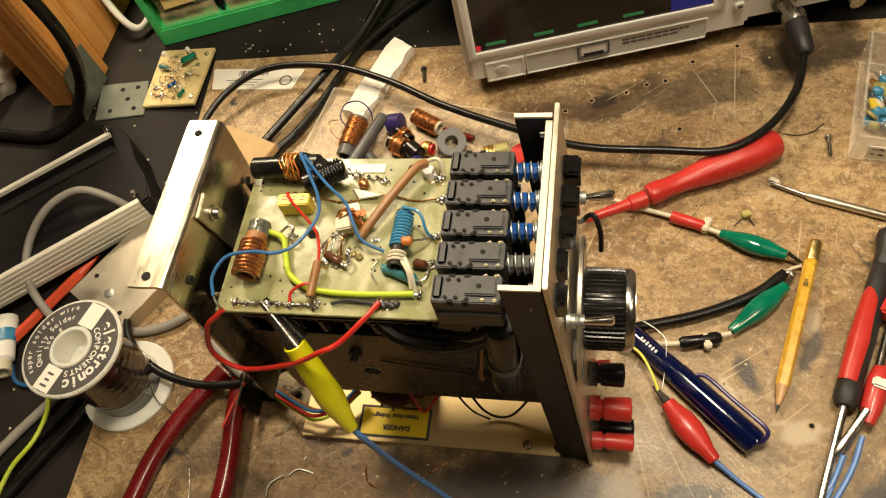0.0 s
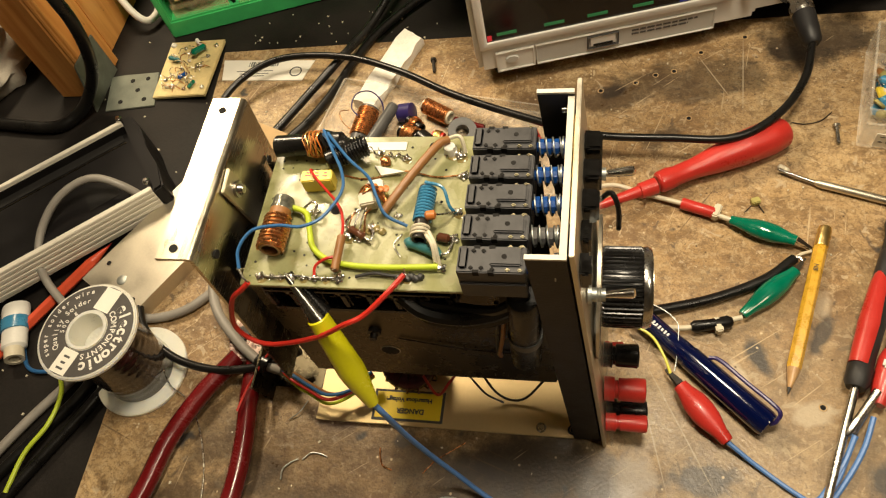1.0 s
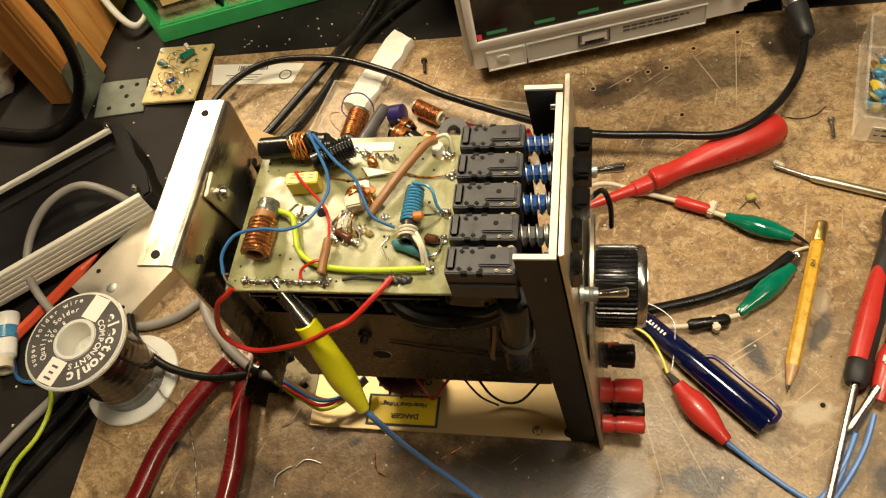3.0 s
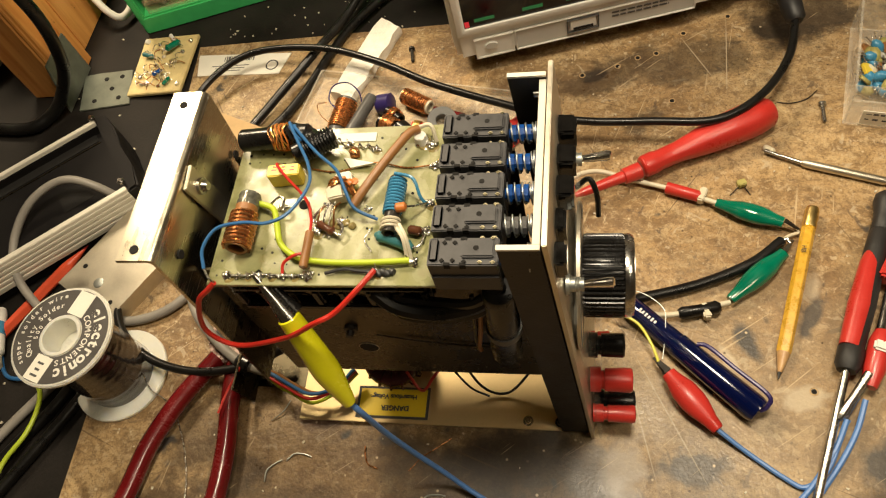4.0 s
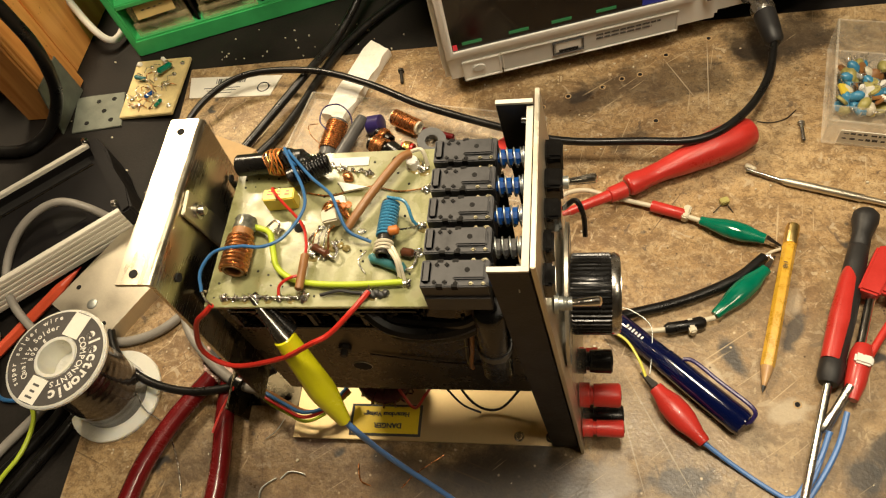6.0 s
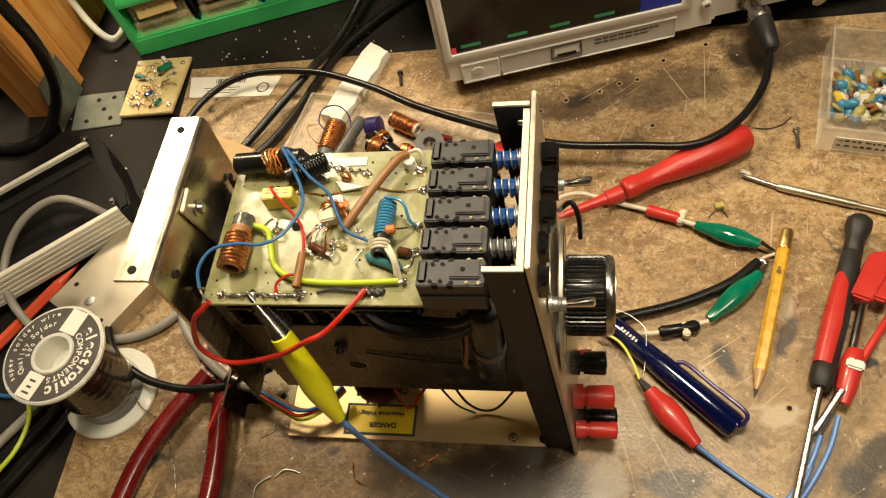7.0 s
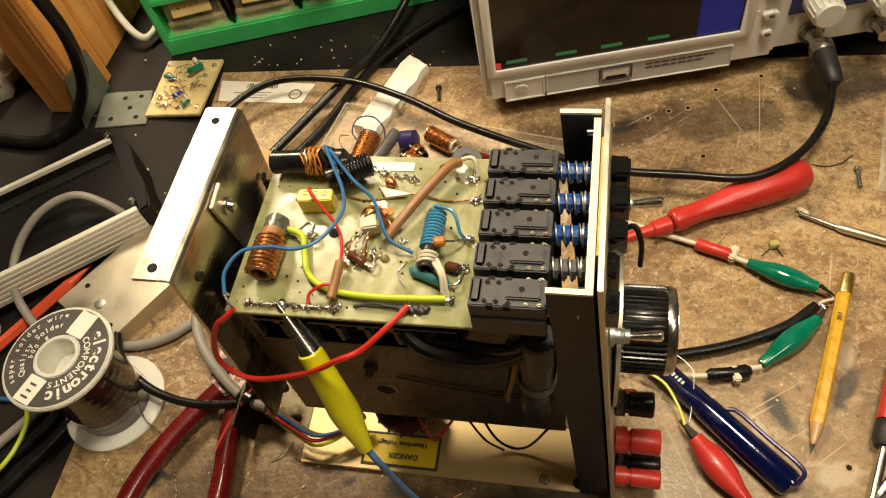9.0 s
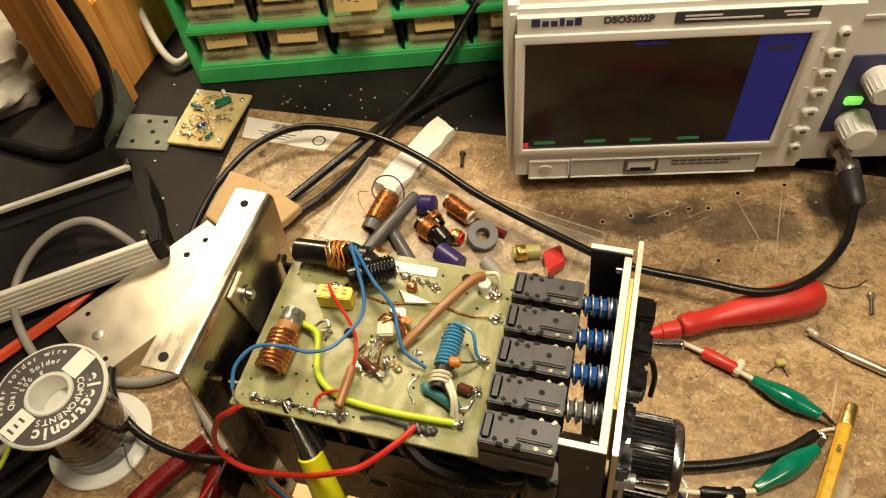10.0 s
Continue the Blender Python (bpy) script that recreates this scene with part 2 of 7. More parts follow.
M = dict(
    top=worktop_material(),
    desk=mat("black_desk", (0.016, 0.0135, 0.0115), 0.55, var=0.6, scale=24, bump=0.3, fine=600, spec=0.2),
    wall=mat("room_wall", (0.35, 0.30, 0.24), 0.9, scale=3, fine=60),
    alu=mat("aluminium", (0.66, 0.61, 0.48), 0.26, 1.0, var=0.16, scale=45, bump=0.10, fine=420, stretch=(1, 0.12, 9)),
    alu_matt=mat("matt_aluminium", (0.64, 0.59, 0.48), 0.42, 1.0, var=0.12, scale=50, bump=0.15, fine=700),
    cream=mat("cream_painted_metal", (0.72, 0.68, 0.58), 0.42, 0.0, var=0.08, scale=30),
    dark_metal=mat("dark_satin_metal", (0.026, 0.022, 0.018), 0.34, 0.0, var=0.3, spec=0.3),
    # dull metal, its colour darkened for the shade on the chassis plates
    dull_shaded_metal=mat("dull_shaded_chassis_metal", (0.115, 0.098, 0.064), 0.26, 1.0, var=0.2, scale=60, bump=0.15, fine=500),
    chromate=mat("yellow_chromate_metal", (0.64, 0.50, 0.27), 0.40, 0.75, var=0.08, scale=12, bump=0.03, fine=500),
    blue_lead=mat("blue_lead_insulation", (0.085, 0.21, 0.52), 0.38, var=0.12),
    steel=mat("steel", (0.46, 0.445, 0.41), 0.22, 1.0, var=0.1, bump=0.05),
    chrome=mat("chrome", (0.8, 0.78, 0.74), 0.10, 1.0, var=0.05, bump=0),
    zinc=mat("zinc_plated_steel", (0.45, 0.47, 0.44), 0.42, 0.9, var=0.25, scale=120),
    solder=mat("solder", (0.66, 0.64, 0.60), 0.24, 1.0, var=0.25, scale=500, bump=0.5, fine=1500),
    solder_wire=mat("wound_solder", (0.030, 0.024, 0.020), 0.16, 0.0, var=0.4, scale=40, bump=0.0, coat=0.6, spec=0.8),
    copper=mat("enamelled_copper", (0.62, 0.27, 0.10), 0.25, 0.9, var=0.25, scale=400),
    board=board_material(),
    pertinax=mat("cream_board", (0.66, 0.53, 0.25), 0.5, var=0.22, scale=120),
    switch=mat("grey_switch_plastic", (0.040, 0.039, 0.041), 0.42, var=0.25, scale=200, bump=0.12),
    black=mat("black_plastic", (0.007, 0.0065, 0.006), 0.24, var=0.3, bump=0.03, spec=0.4),
    gloss_black=mat("glossy_black_plastic", (0.008, 0.0075, 0.007), 0.09, var=0.4, scale=300, bump=0.12, fine=500, coat=0.5),
    rubber=mat("black_rubber", (0.007, 0.0065, 0.006), 0.30, var=0.3, bump=0.06, spec=0.35),
    soft=mat("soft_black_grip", (0.016, 0.015, 0.015), 0.5, var=0.2, bump=0.2),
    contact=mat("tinned_contact", (0.46, 0.41, 0.26), 0.34, 0.8, var=0.35, scale=500),
    hole=mat("dark_hole", (0.006, 0.005, 0.004), 0.9, var=0.2),
    blue=mat("blue_insulation", (0.025, 0.12, 0.30), 0.40, var=0.15),
    blue_part=mat("blue_plastic", (0.008, 0.062, 0.26), 0.22, var=0.15),
    sky=mat("light_blue_lacquer", (0.05, 0.23, 0.40), 0.25, var=0.2),
    teal=mat("teal_lacquer", (0.04, 0.16, 0.17), 0.3, var=0.2),
    red=mat("red_insulation", (0.52, 0.025, 0.015), 0.35, var=0.15),
    red_grip=mat("red_plastic", (0.50, 0.030, 0.022), 0.32, var=0.15, scale=60, bump=0.05, coat=0.15),
    maroon=mat("maroon_lacquer", (0.05, 0.004, 0.008), 0.2, var=0.3),
    dark_red=mat("dark_red_vinyl", (0.125, 0.006, 0.007), 0.20, var=0.2, bump=0.08, coat=0.2),
    yellow=mat("yellow_vinyl", (0.60, 0.57, 0.010), 0.20, var=0.08, bump=0.02, coat=0.5),
    cap_yellow=mat("yellow_capacitor", (0.74, 0.57, 0.06), 0.36, var=0.12),
    lime=mat("green_yellow_insulation", (0.44, 0.55, 0.035), 0.32, var=0.12),
    lime_wire=mat("yellow_insulation", (0.62, 0.58, 0.05), 0.38, var=0.12),
    green=mat("green_vinyl", (0.0, 0.15, 0.085), 0.16, var=0.2, scale=160, bump=0.5, fine=130, coat=0.6),
    cab=mat("green_cabinet_plastic", (0.065, 0.52, 0.16), 0.36, var=0.12),
    brown=mat("brown_sleeve", (0.27, 0.12, 0.035), 0.42, var=0.15),
    white=mat("white_plastic", (0.74, 0.72, 0.66), 0.42, var=0.06),
    scope=mat("light_grey_plastic", (0.76, 0.74, 0.69), 0.48, var=0.04, scale=20, bump=0.10, fine=1500),
    scope_dark=mat("grey_plastic", (0.56, 0.55, 0.51), 0.48, var=0.04, bump=0.08),
    navy=mat("navy_print", (0.03, 0.035, 0.12), 0.5, var=0.1),
    screen=mat("screen_glass", (0.005, 0.005, 0.006), 0.16, var=0.1, bump=0, spec=0.45),
    foam=mat("white_foam", (0.80, 0.76, 0.68), 0.9, var=0.14, scale=200, bump=0.9, fine=900),
    paper=mat("white_paper", (0.78, 0.75, 0.66), 0.7, var=0.06),
    card=mat("cardboard", (0.50, 0.34, 0.17), 0.8, var=0.15),
    ink=mat("ink", (0.05, 0.05, 0.05), 0.7, var=0.2),
    label=mat("yellow_label", (0.80, 0.58, 0.02), 0.45, var=0.06),
    spool=mat("milky_plastic", (0.80, 0.77, 0.65), 0.30, var=0.06, coat=0.3),
    spool_label=mat("dark_spool_label", (0.085, 0.078, 0.072), 0.35, var=0.25, coat=0.2),
    silver_ink=mat("silver_ink", (0.86, 0.83, 0.76), 0.35, 0.2, var=0.15),
    pencil=mat("yellow_pencil_paint", (0.66, 0.38, 0.035), 0.28, var=0.28, scale=160, coat=0.4),
    gold=mat("gold_foil", (0.78, 0.58, 0.22), 0.32, 1.0, var=0.15),
    graphite=mat("graphite", (0.03, 0.03, 0.03), 0.4),
    raw_wood=wood_material("raw_wood", (0.40, 0.22, 0.09), (0.56, 0.35, 0.16)),
    post=wood_material("orange_pine", (0.56, 0.205, 0.042), (0.80, 0.385, 0.110), (11, 11, 0.8)),
    pen=mat("blue_pen_plastic", (0.0015, 0.004, 0.036), 0.08, var=0.1, bump=0, coat=0.5),
    ivory=mat("ivory_insulation", (0.62, 0.56, 0.42), 0.42, var=0.1),
    grey_cable=mat("grey_cable", (0.27, 0.25, 0.22), 0.45, var=0.1),
    ferrite=mat("grey_ferrite", (0.085, 0.083, 0.080), 0.38, var=0.25, bump=0.2),
    violet=mat("violet_lacquer", (0.03, 0.02, 0.11), 0.3, var=0.2),
    maroon_brown=mat("brown_resistor_lacquer", (0.10, 0.035, 0.016), 0.22, var=0.25),
    orange=mat("orange_lacquer", (0.55, 0.17, 0.03), 0.4, var=0.2),
    olive=mat("olive_lacquer", (0.36, 0.32, 0.10), 0.4, var=0.25),
    red_pencil=mat("red_pencil_paint", (0.62, 0.08, 0.03), 0.35, var=0.12, coat=0.3),
    box_clear=clear_material("cloudy_clear_plastic", (0.78, 0.73, 0.62), 0.26, 0.12),
    case_black=mat("black_case_paint", (0.010, 0.009, 0.009), 0.5, var=0.3, bump=0.15, spec=0.15),
    drawer=clear_material("clear_drawer", (0.55, 0.46, 0.26), 0.20, 0.06),
    old_card=mat("yellowed_card", (0.60, 0.44, 0.17), 0.7, var=0.15, scale=40),
    grey_plate=mat("dull_grey_plate", (0.17, 0.185, 0.15), 0.48, 0.3, var=0.25, scale=120),
    resin=mat("glossy_resin", (0.20, 0.20, 0.16), 0.14, 0.5, var=0.6, scale=500, bump=0.5),
    flux=mat("brown_flux", (0.22, 0.17, 0.06), 0.16, var=0.4, scale=300, bump=0.3),
    acrylic=clear_material("clear_acrylic", (0.75, 0.72, 0.62), 0.10),
    rusty=speckled_material(),
    glass_dark=mat("smoky_contents", (0.075, 0.058, 0.036), 0.5, var=0.5, scale=220),
    cloth=mat("grey_cloth", (0.52, 0.48, 0.40), 0.9, var=0.3, bump=0.8),
)


milky = M["spool"].node_tree.nodes["Principled BSDF"]
milky.inputs["Subsurface Weight"].default_value = 0.6
milky.inputs["Subsurface Radius"].default_value = (0.012, 0.010, 0.007)
milky.inputs["Subsurface Scale"].default_value = 1.0


def glow(name, col, strength):
    m, n, l, p = nodes_of(name)
    p.inputs["Base Color"].default_value = (*col, 1)
    p.inputs["Emission Color"].default_value = (*col, 1)
    p.inputs["Emission Strength"].default_value = strength
    return m


M["lit_blue"] = glow("lit_blue", (0.008, 0.016, 0.20), 0.25)
M["lit_green"] = glow("lit_green", (0.02, 0.16, 0.05), 0.3)
M["lit_red"] = glow("lit_red", (0.5, 0.02, 0.03), 0.5)
M["lit_key"] = glow("lit_key", (0.25, 0.85, 0.12), 0.7)


# ---- mesh helpers ----
def box(bm, c, s, turn=None):
    m = Matrix.Translation(c) @ (turn or Matrix()) @ Matrix.Diagonal((*s, 1))
    return bmesh.ops.create_cube(bm, size=1.0, matrix=m)["verts"]


def span(bm, x0, x1, y0, y1, z0, z1):
    return box(bm, ((x0 + x1) / 2, (y0 + y1) / 2, (z0 + z1) / 2), (x1 - x0, y1 - y0, z1 - z0))


def basis(p, q):
    d = Vector(q) - Vector(p)
    return Matrix.Translation(p) @ d.to_track_quat("Z", "Y").to_matrix().to_4x4(), d.length


def lathe(bm, p, q, profile, seg=20, squash=1.0):
    """A turned shape from p to q; profile rows are (share of the way, radius)."""
    m, length = basis(p, q)
    rings = []
    for h, r in profile:
        rings.append([bm.verts.new(m @ Vector((max(r, 1e-5) * math.cos(2 * math.pi * k / seg), max(r, 1e-5) * squash * math.sin(2 * math.pi * k / seg), h * length))) for k in range(seg)])
    for a, b in zip(rings, rings[1:]):
        for k in range(seg):
            bm.faces.new((a[k], a[(k + 1) % seg], b[(k + 1) % seg], b[k]))
    bm.faces.new(rings[0][::-1])
    bm.faces.new(rings[-1])


def rod(bm, p, q, r, r2=None, seg=14):
    lathe(bm, p, q, [(0, r), (1, r if r2 is None else r2)], seg)


def curve_points(pts, sub):
    pts = [Vector(p) for p in pts]
    ext = [pts[0] * 2 - pts[1]] + pts + [pts[-1] * 2 - pts[-2]]
    out = []
    for a, b, c, d in zip(ext, ext[1:], ext[2:], ext[3:]):
        for k in range(sub):
            t = k / sub
            out.append(0.5 * (2 * b + (c - a) * t + (2 * a - 5 * b + 4 * c - d) * t * t + (3 * b - a - 3 * c + d) * t ** 3))
    return out + [pts[-1]]


def sweep(bm, pts, r, seg=8, sub=6):
    """A round wire through the points."""
    path = curve_points(pts, sub) if sub > 1 else [Vector(p) for p in pts]
    up, rings = Vector((0.31, 0.17, 0.93)), []
    for k, p in enumerate(path):
        d = (path[min(k + 1, len(path) - 1)] - path[max(k - 1, 0)]).normalized()
        a = (up - d * up.dot(d)).normalized()
        up, b = a, d.cross(a)
        rings.append([bm.verts.new(p + r * (a * math.cos(2 * math.pi * j / seg) + b * math.sin(2 * math.pi * j / seg))) for j in range(seg)])
    for u, v in zip(rings, rings[1:]):
        for j in range(seg):
            bm.faces.new((u[j], u[(j + 1) % seg], v[(j + 1) % seg], v[j]))
    bm.faces.new(rings[0][::-1])
    bm.faces.new(rings[-1])


def helix(p, q, radius, turns, step=14):
    m, length = basis(p, q)
    n = int(turns * step)
    return [m @ Vector((radius * math.cos(2 * math.pi * k / step), radius * math.sin(2 * math.pi * k / step), length * k / n)) for k in range(n + 1)]


def ring(bm, c, axis, big, small, seg=24, sides=8):
    m, _ = basis(c, Vector(c) + Vector(axis))
    rows = []
    for k in range(seg):
        a = 2 * math.pi * k / seg
        rows.append([bm.verts.new(m @ Vector(((big + small * math.cos(2 * math.pi * j / sides)) * math.cos(a), (big + small * math.cos(2 * math.pi * j / sides)) * math.sin(a), small * math.sin(2 * math.pi * j / sides)))) for j in range(sides)])
    for k in range(seg):
        u, v = rows[k], rows[(k + 1) % seg]
        for j in range(sides):
            bm.faces.new((u[j], v[j], v[(j + 1) % sides], u[(j + 1) % sides]))


def pipe(bm, p, q, outer, inner, seg=28):
    """A tube with an open bore."""
    m, h = basis(p, q)
    rows = [[bm.verts.new(m @ Vector((r * math.cos(2 * math.pi * k / seg), r * math.sin(2 * math.pi * k / seg), z))) for k in range(seg)] for r, z in ((outer, 0), (outer, h), (inner, h), (inner, 0))]
    for a, b in zip(rows, rows[1:] + rows[:1]):
        for k in range(seg):
            bm.faces.new((a[k], a[(k + 1) % seg], b[(k + 1) % seg], b[k]))


def prism(bm, outline, z0, z1):
    lo = [bm.verts.new((x, y, z0)) for x, y in outline]
    hi = [bm.verts.new((x, y, z1)) for x, y in outline]
    bm.faces.new(lo[::-1])
    bm.faces.new(hi)
    for k in range(len(lo)):
        j = (k + 1) % len(lo)
        bm.faces.new((lo[k], lo[j], hi[j], hi[k]))


def blob(bm, c, r, squash=0.7, seed=0):
    vs = bmesh.ops.create_icosphere(bm, subdivisions=2, radius=r, matrix=Matrix.Translation(c))["verts"]
    for v in vs:
        d = v.co - Vector(c)
        d *= 1 + 0.35 * noise.noise(d * (1.2 / r) + Vector((seed, 0, 0)))
        d.z *= squash
        v.co = Vector(c) + d


def lean(bm, z0, k):
    for v in bm.verts:
        v.co.x += (z0 - v.co.z) * k


def mesh_of(name, bm, material, bevel=0.0, smooth=True):
    if bevel:
        bmesh.ops.bevel(bm, geom=bm.edges[:], offset=bevel, segments=2, affect="EDGES", clamp_overlap=True)
    bmesh.ops.recalc_face_normals(bm, faces=bm.faces[:])
    me = bpy.data.meshes.new(name)
    bm.to_mesh(me)
    bm.free()
    me.materials.append(material)
    if smooth:
        me.polygons.foreach_set("use_smooth", [True] * len(me.polygons))
        me.set_sharp_from_angle(angle=radians(38))
    return me


BASE = {}


def thing(name, label, category, m=None, group="", kind="", world_parts=True):
    """An Empty at the base of a thing. Parts come in the world's metres, or in its own where world_parts is off."""
    ob = new(name)
    ob.empty_display_size = 0.01
    m = m or Matrix()
    ob.matrix_basis = m
    BASE[ob.name] = m.inverted() if world_parts else Matrix()
    return tagged(ob, label, category, group, kind)


def part(name, bm, material, parent, label="", bevel=0.0, smooth=True):
    ob = new(name, mesh_of(name, bm, material, bevel, smooth))
    ob.parent = parent
    if parent.name in BASE:
        ob.matrix_parent_inverse = BASE[parent.name]
    return tagged(ob, label)


def single(name, bm, material, label, category, bevel=0.0, kind="", group=""):
    return tagged(new(name, mesh_of(name, bm, material, bevel)), label, category, group, kind)


def B():
    return bmesh.new()


def wire(name, pts, r, material, parent, label="", seg=8, sub=6):
    bm = B()
    sweep(bm, pts, r, seg, sub)
    return part(name, bm, material, parent, label)


def lettering(name, words, size, m, material, parent, depth=0.0001, bold=0.0):
    """Words in the built-in font as a mesh; m is the pose of their centre."""
    cu = bpy.data.curves.new(name, "FONT")
    cu.body, cu.size, cu.extrude, cu.align_x, cu.align_y = words, size, depth, "CENTER", "CENTER"
    cu.offset = bold
    ob = bpy.data.objects.new(name, cu)
    scene.collection.objects.link(ob)
    me = bpy.data.meshes.new_from_object(ob.evaluated_get(bpy.context.evaluated_depsgraph_get()))
    bpy.data.objects.remove(ob)
    bpy.data.curves.remove(cu)
    me.transform(m)
    me.materials.clear()
    me.materials.append(material)
    ob = new(name, me)
    ob.parent = parent
    if parent.name in BASE:
        ob.matrix_parent_inverse = BASE[parent.name]
    return ob

# ---- setting ----
bm = B()
span(bm, -1.4, 1.4, -0.9, 1.3, -0.034, -0.004)
tagged(new("desk", mesh_of("desk", bm, M["desk"])), "matt black desk top under the worktop board", "desk", kind="structure")
bm = B()
prism(bm, [(-0.219, -0.5), (0.9, -0.5), (0.9, 0.475), (-0.231, 0.436), (-0.222, 0.31)], -0.004, 0.0)
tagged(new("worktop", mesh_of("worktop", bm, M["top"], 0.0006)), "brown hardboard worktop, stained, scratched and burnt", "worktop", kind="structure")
for nm, lim in (("wall_north", (-1.45, 1.45, 1.3, 1.35, -0.75, 2.0)), ("wall_south", (-1.45, 1.45, -1.75, -1.7, -0.75, 2.0)), ("wall_west", (-1.5, -1.45, -1.75, 1.35, -0.75, 2.0)),
                ("wall_east", (1.45, 1.5, -1.75, 1.35, -0.75, 2.0)), ("ceiling", (-1.5, 1.5, -1.75, 1.35, 2.0, 2.05)), ("floor", (-1.5, 1.5, -1.75, 1.35, -0.8, -0.75))):
    bm = B()
    span(bm, *lim)
    tagged(new(nm, mesh_of(nm, bm, M["wall"])), "plain dim workshop " + nm.split("_")[0], nm.split("_")[0], kind="structure")


# ---- the opened tuner unit ----
LEAN_X = 0.06
unit = thing("tuner_unit", "opened aluminium tuner chassis with wired circuit board on top", "electronic unit", pose(0, 0.18, 0))


def sheared(bm, k=LEAN_X, z0=0.19):
    lean(bm, z0, k)
    return bm


# front panel, channel behind it, rear panel, base, side plate
bm = B()
span(bm, 0.0570, 0.0586, 0.1432, 0.2140, 0.0005, 0.196)
panel = part("front_panel", sheared(bm), M["alu_matt"], unit, "bare aluminium front panel", 0.0003)
bm = B()
span(bm, 0.0533, 0.0556, 0.1478, 0.2120, 0.001, 0.1880)
inner_panel = part("inner_panel", sheared(bm), M["dark_metal"], unit, "dark inner panel", 0.0002)
bm = B()
span(bm, 0.0533, 0.0556, 0.1478, 0.2120, 0.1880, 0.1890)
part("bare_edge", sheared(bm), M["cream"], inner_panel, "bare bright cut edge")
bm = B()
span(bm, 0.0558, 0.0568, 0.1600, 0.2050, 0.150, 0.1875)
part("brass_shim", sheared(bm), M["gold"], inner_panel, "brass shim between the two plates")
for nm, y0, y1, top in (("near_flange", 0.1462, 0.1476, 0.1880), ("far_flange", 0.2122, 0.2136, 0.190)):
    bm = B()
    span(bm, 0.0425, 0.0556, y0, y1, 0.001, top)
    fl = part("side_flange", sheared(bm), M["dark_metal"], unit, "dark folded flange", 0.0002)
    bm = B()
    span(bm, 0.0425, 0.0556, y0 - 0.0002, y1 + 0.0002, top, top + 0.0009)
    part("bare_edge", sheared(bm), M["cream"], fl)
    bm = B()
    s = 1 if y0 < 0.18 else -1
    inner = y1 if s > 0 else y0
    wire_end = (0.0545, inner + s * 0.0030, top - 0.005)
    lathe(bm, wire_end, (0.0510, inner + s * 0.0030, top - 0.005), [(0, 0.0022), (0.2, 0.0022), (0.21, 0.0013), (1, 0.0012)], 10)
    part("screw", sheared(bm), M["steel"], fl)

bm = B()
fold = [(-0.0835, 0.1890), (-0.0722, 0.1890), (-0.0710, 0.1887), (-0.0701, 0.1880), (-0.0697, 0.1868), (-0.0697, 0.120), (-0.0712, 0.120), (-0.0712, 0.1862), (-0.0716, 0.1871), (-0.0724, 0.1875), (-0.0835, 0.1875)]
ends = [[bm.verts.new((x, y, z)) for x, z in fold] for y in (0.1425, 0.2145)]
for k in range(len(fold)):
    bm.faces.new((ends[0][k], ends[0][(k + 1) % len(fold)], ends[1][(k + 1) % len(fold)], ends[1][k]))
bm.faces.new(ends[0])
bm.faces.new(ends[1][::-1])
rear = part("rear_panel", sheared(bm, -0.045), M["alu"], unit, "bent aluminium rear panel with top flange")
# the rear panel below the board, in darker metal to paint its shade
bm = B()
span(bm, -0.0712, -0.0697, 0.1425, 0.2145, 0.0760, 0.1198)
part("shaded_rear_panel", sheared(bm, -0.045), M["dull_shaded_metal"], unit, "lower part of the rear panel, coloured dark as shade", 0.0003)
for x, y in ((-0.0778, 0.2083), (-0.0778, 0.1466)):
    bm = B()
    rod(bm, (x, y, 0.1889), (x, y, 0.18935), 0.0016)
    part("screw_hole", bm, M["hole"], rear)
bm = B()
box(bm, (-0.0688, 0.1795, 0.1715), (0.0014, 0.0100, 0.0300), Matrix.Rotation(radians(8), 4, "X"))
clampp = part("clamp_strip", bm, M["alu_matt"], rear, "bare metal clamp strip", 0.0003)
bm = B()
lathe(bm, (-0.0688, 0.1790, 0.1785), (-0.0650, 0.1790, 0.1785), [(0, 0.0032), (0.5, 0.0032), (0.55, 0.0022), (1, 0.0016)], 12)
part("screw", bm, M["steel"], clampp)
for y, z in ((0.1525, 0.1755), (0.207, 0.160)):
    bm = B()
    rod(bm, (-0.0701, y, z), (-0.0693, y, z), 0.0017)
    part("screw_hole", bm, M["hole"], rear)

bm = B()
span(bm, -0.0885, 0.064, 0.1462, 0.214, 0.001, 0.0025)
base = part("base_plate", bm, M["chromate"], unit, "aluminium base plate", 0.0003)
bm = B()
span(bm, -0.1170, -0.0886, 0.1640, 0.2000, 0.0010, 0.0025)
part("rear_strip", bm, M["dull_shaded_metal"], unit, "dull plate reaching out behind the base", 0.0003)
bm = B()
span(bm, -0.1182, -0.1170, 0.1550, 0.1830, 0.0010, 0.0215)
sheared(bm, 0.22, 0.0010)
part("rear_tab", bm, M["dull_shaded_metal"], unit, "upright tab with cable grommet", 0.0003)
for x in (0.0365, 0.053):
    bm = B()
    ring(bm, (x, 0.1505, 0.0027), (0, 0, 1), 0.0022, 0.0006, 16, 6)
    rod(bm, (x, 0.1505, 0.0024), (x, 0.1505, 0.0036 if x < 0.04 else 0.0028), 0.0014)
    part("rivet", bm, M["steel"] if x < 0.04 else M["dark_metal"], base)
bm = B()
span(bm, -0.0565, -0.0165, 0.1485, 0.1660, 0.00255, 0.0029)
lab = part("warning_label", bm, M["ink"], base, "black-edged yellow warning label")
bm = B()
span(bm, -0.0550, -0.0180, 0.1498, 0.1647, 0.0029, 0.0031)
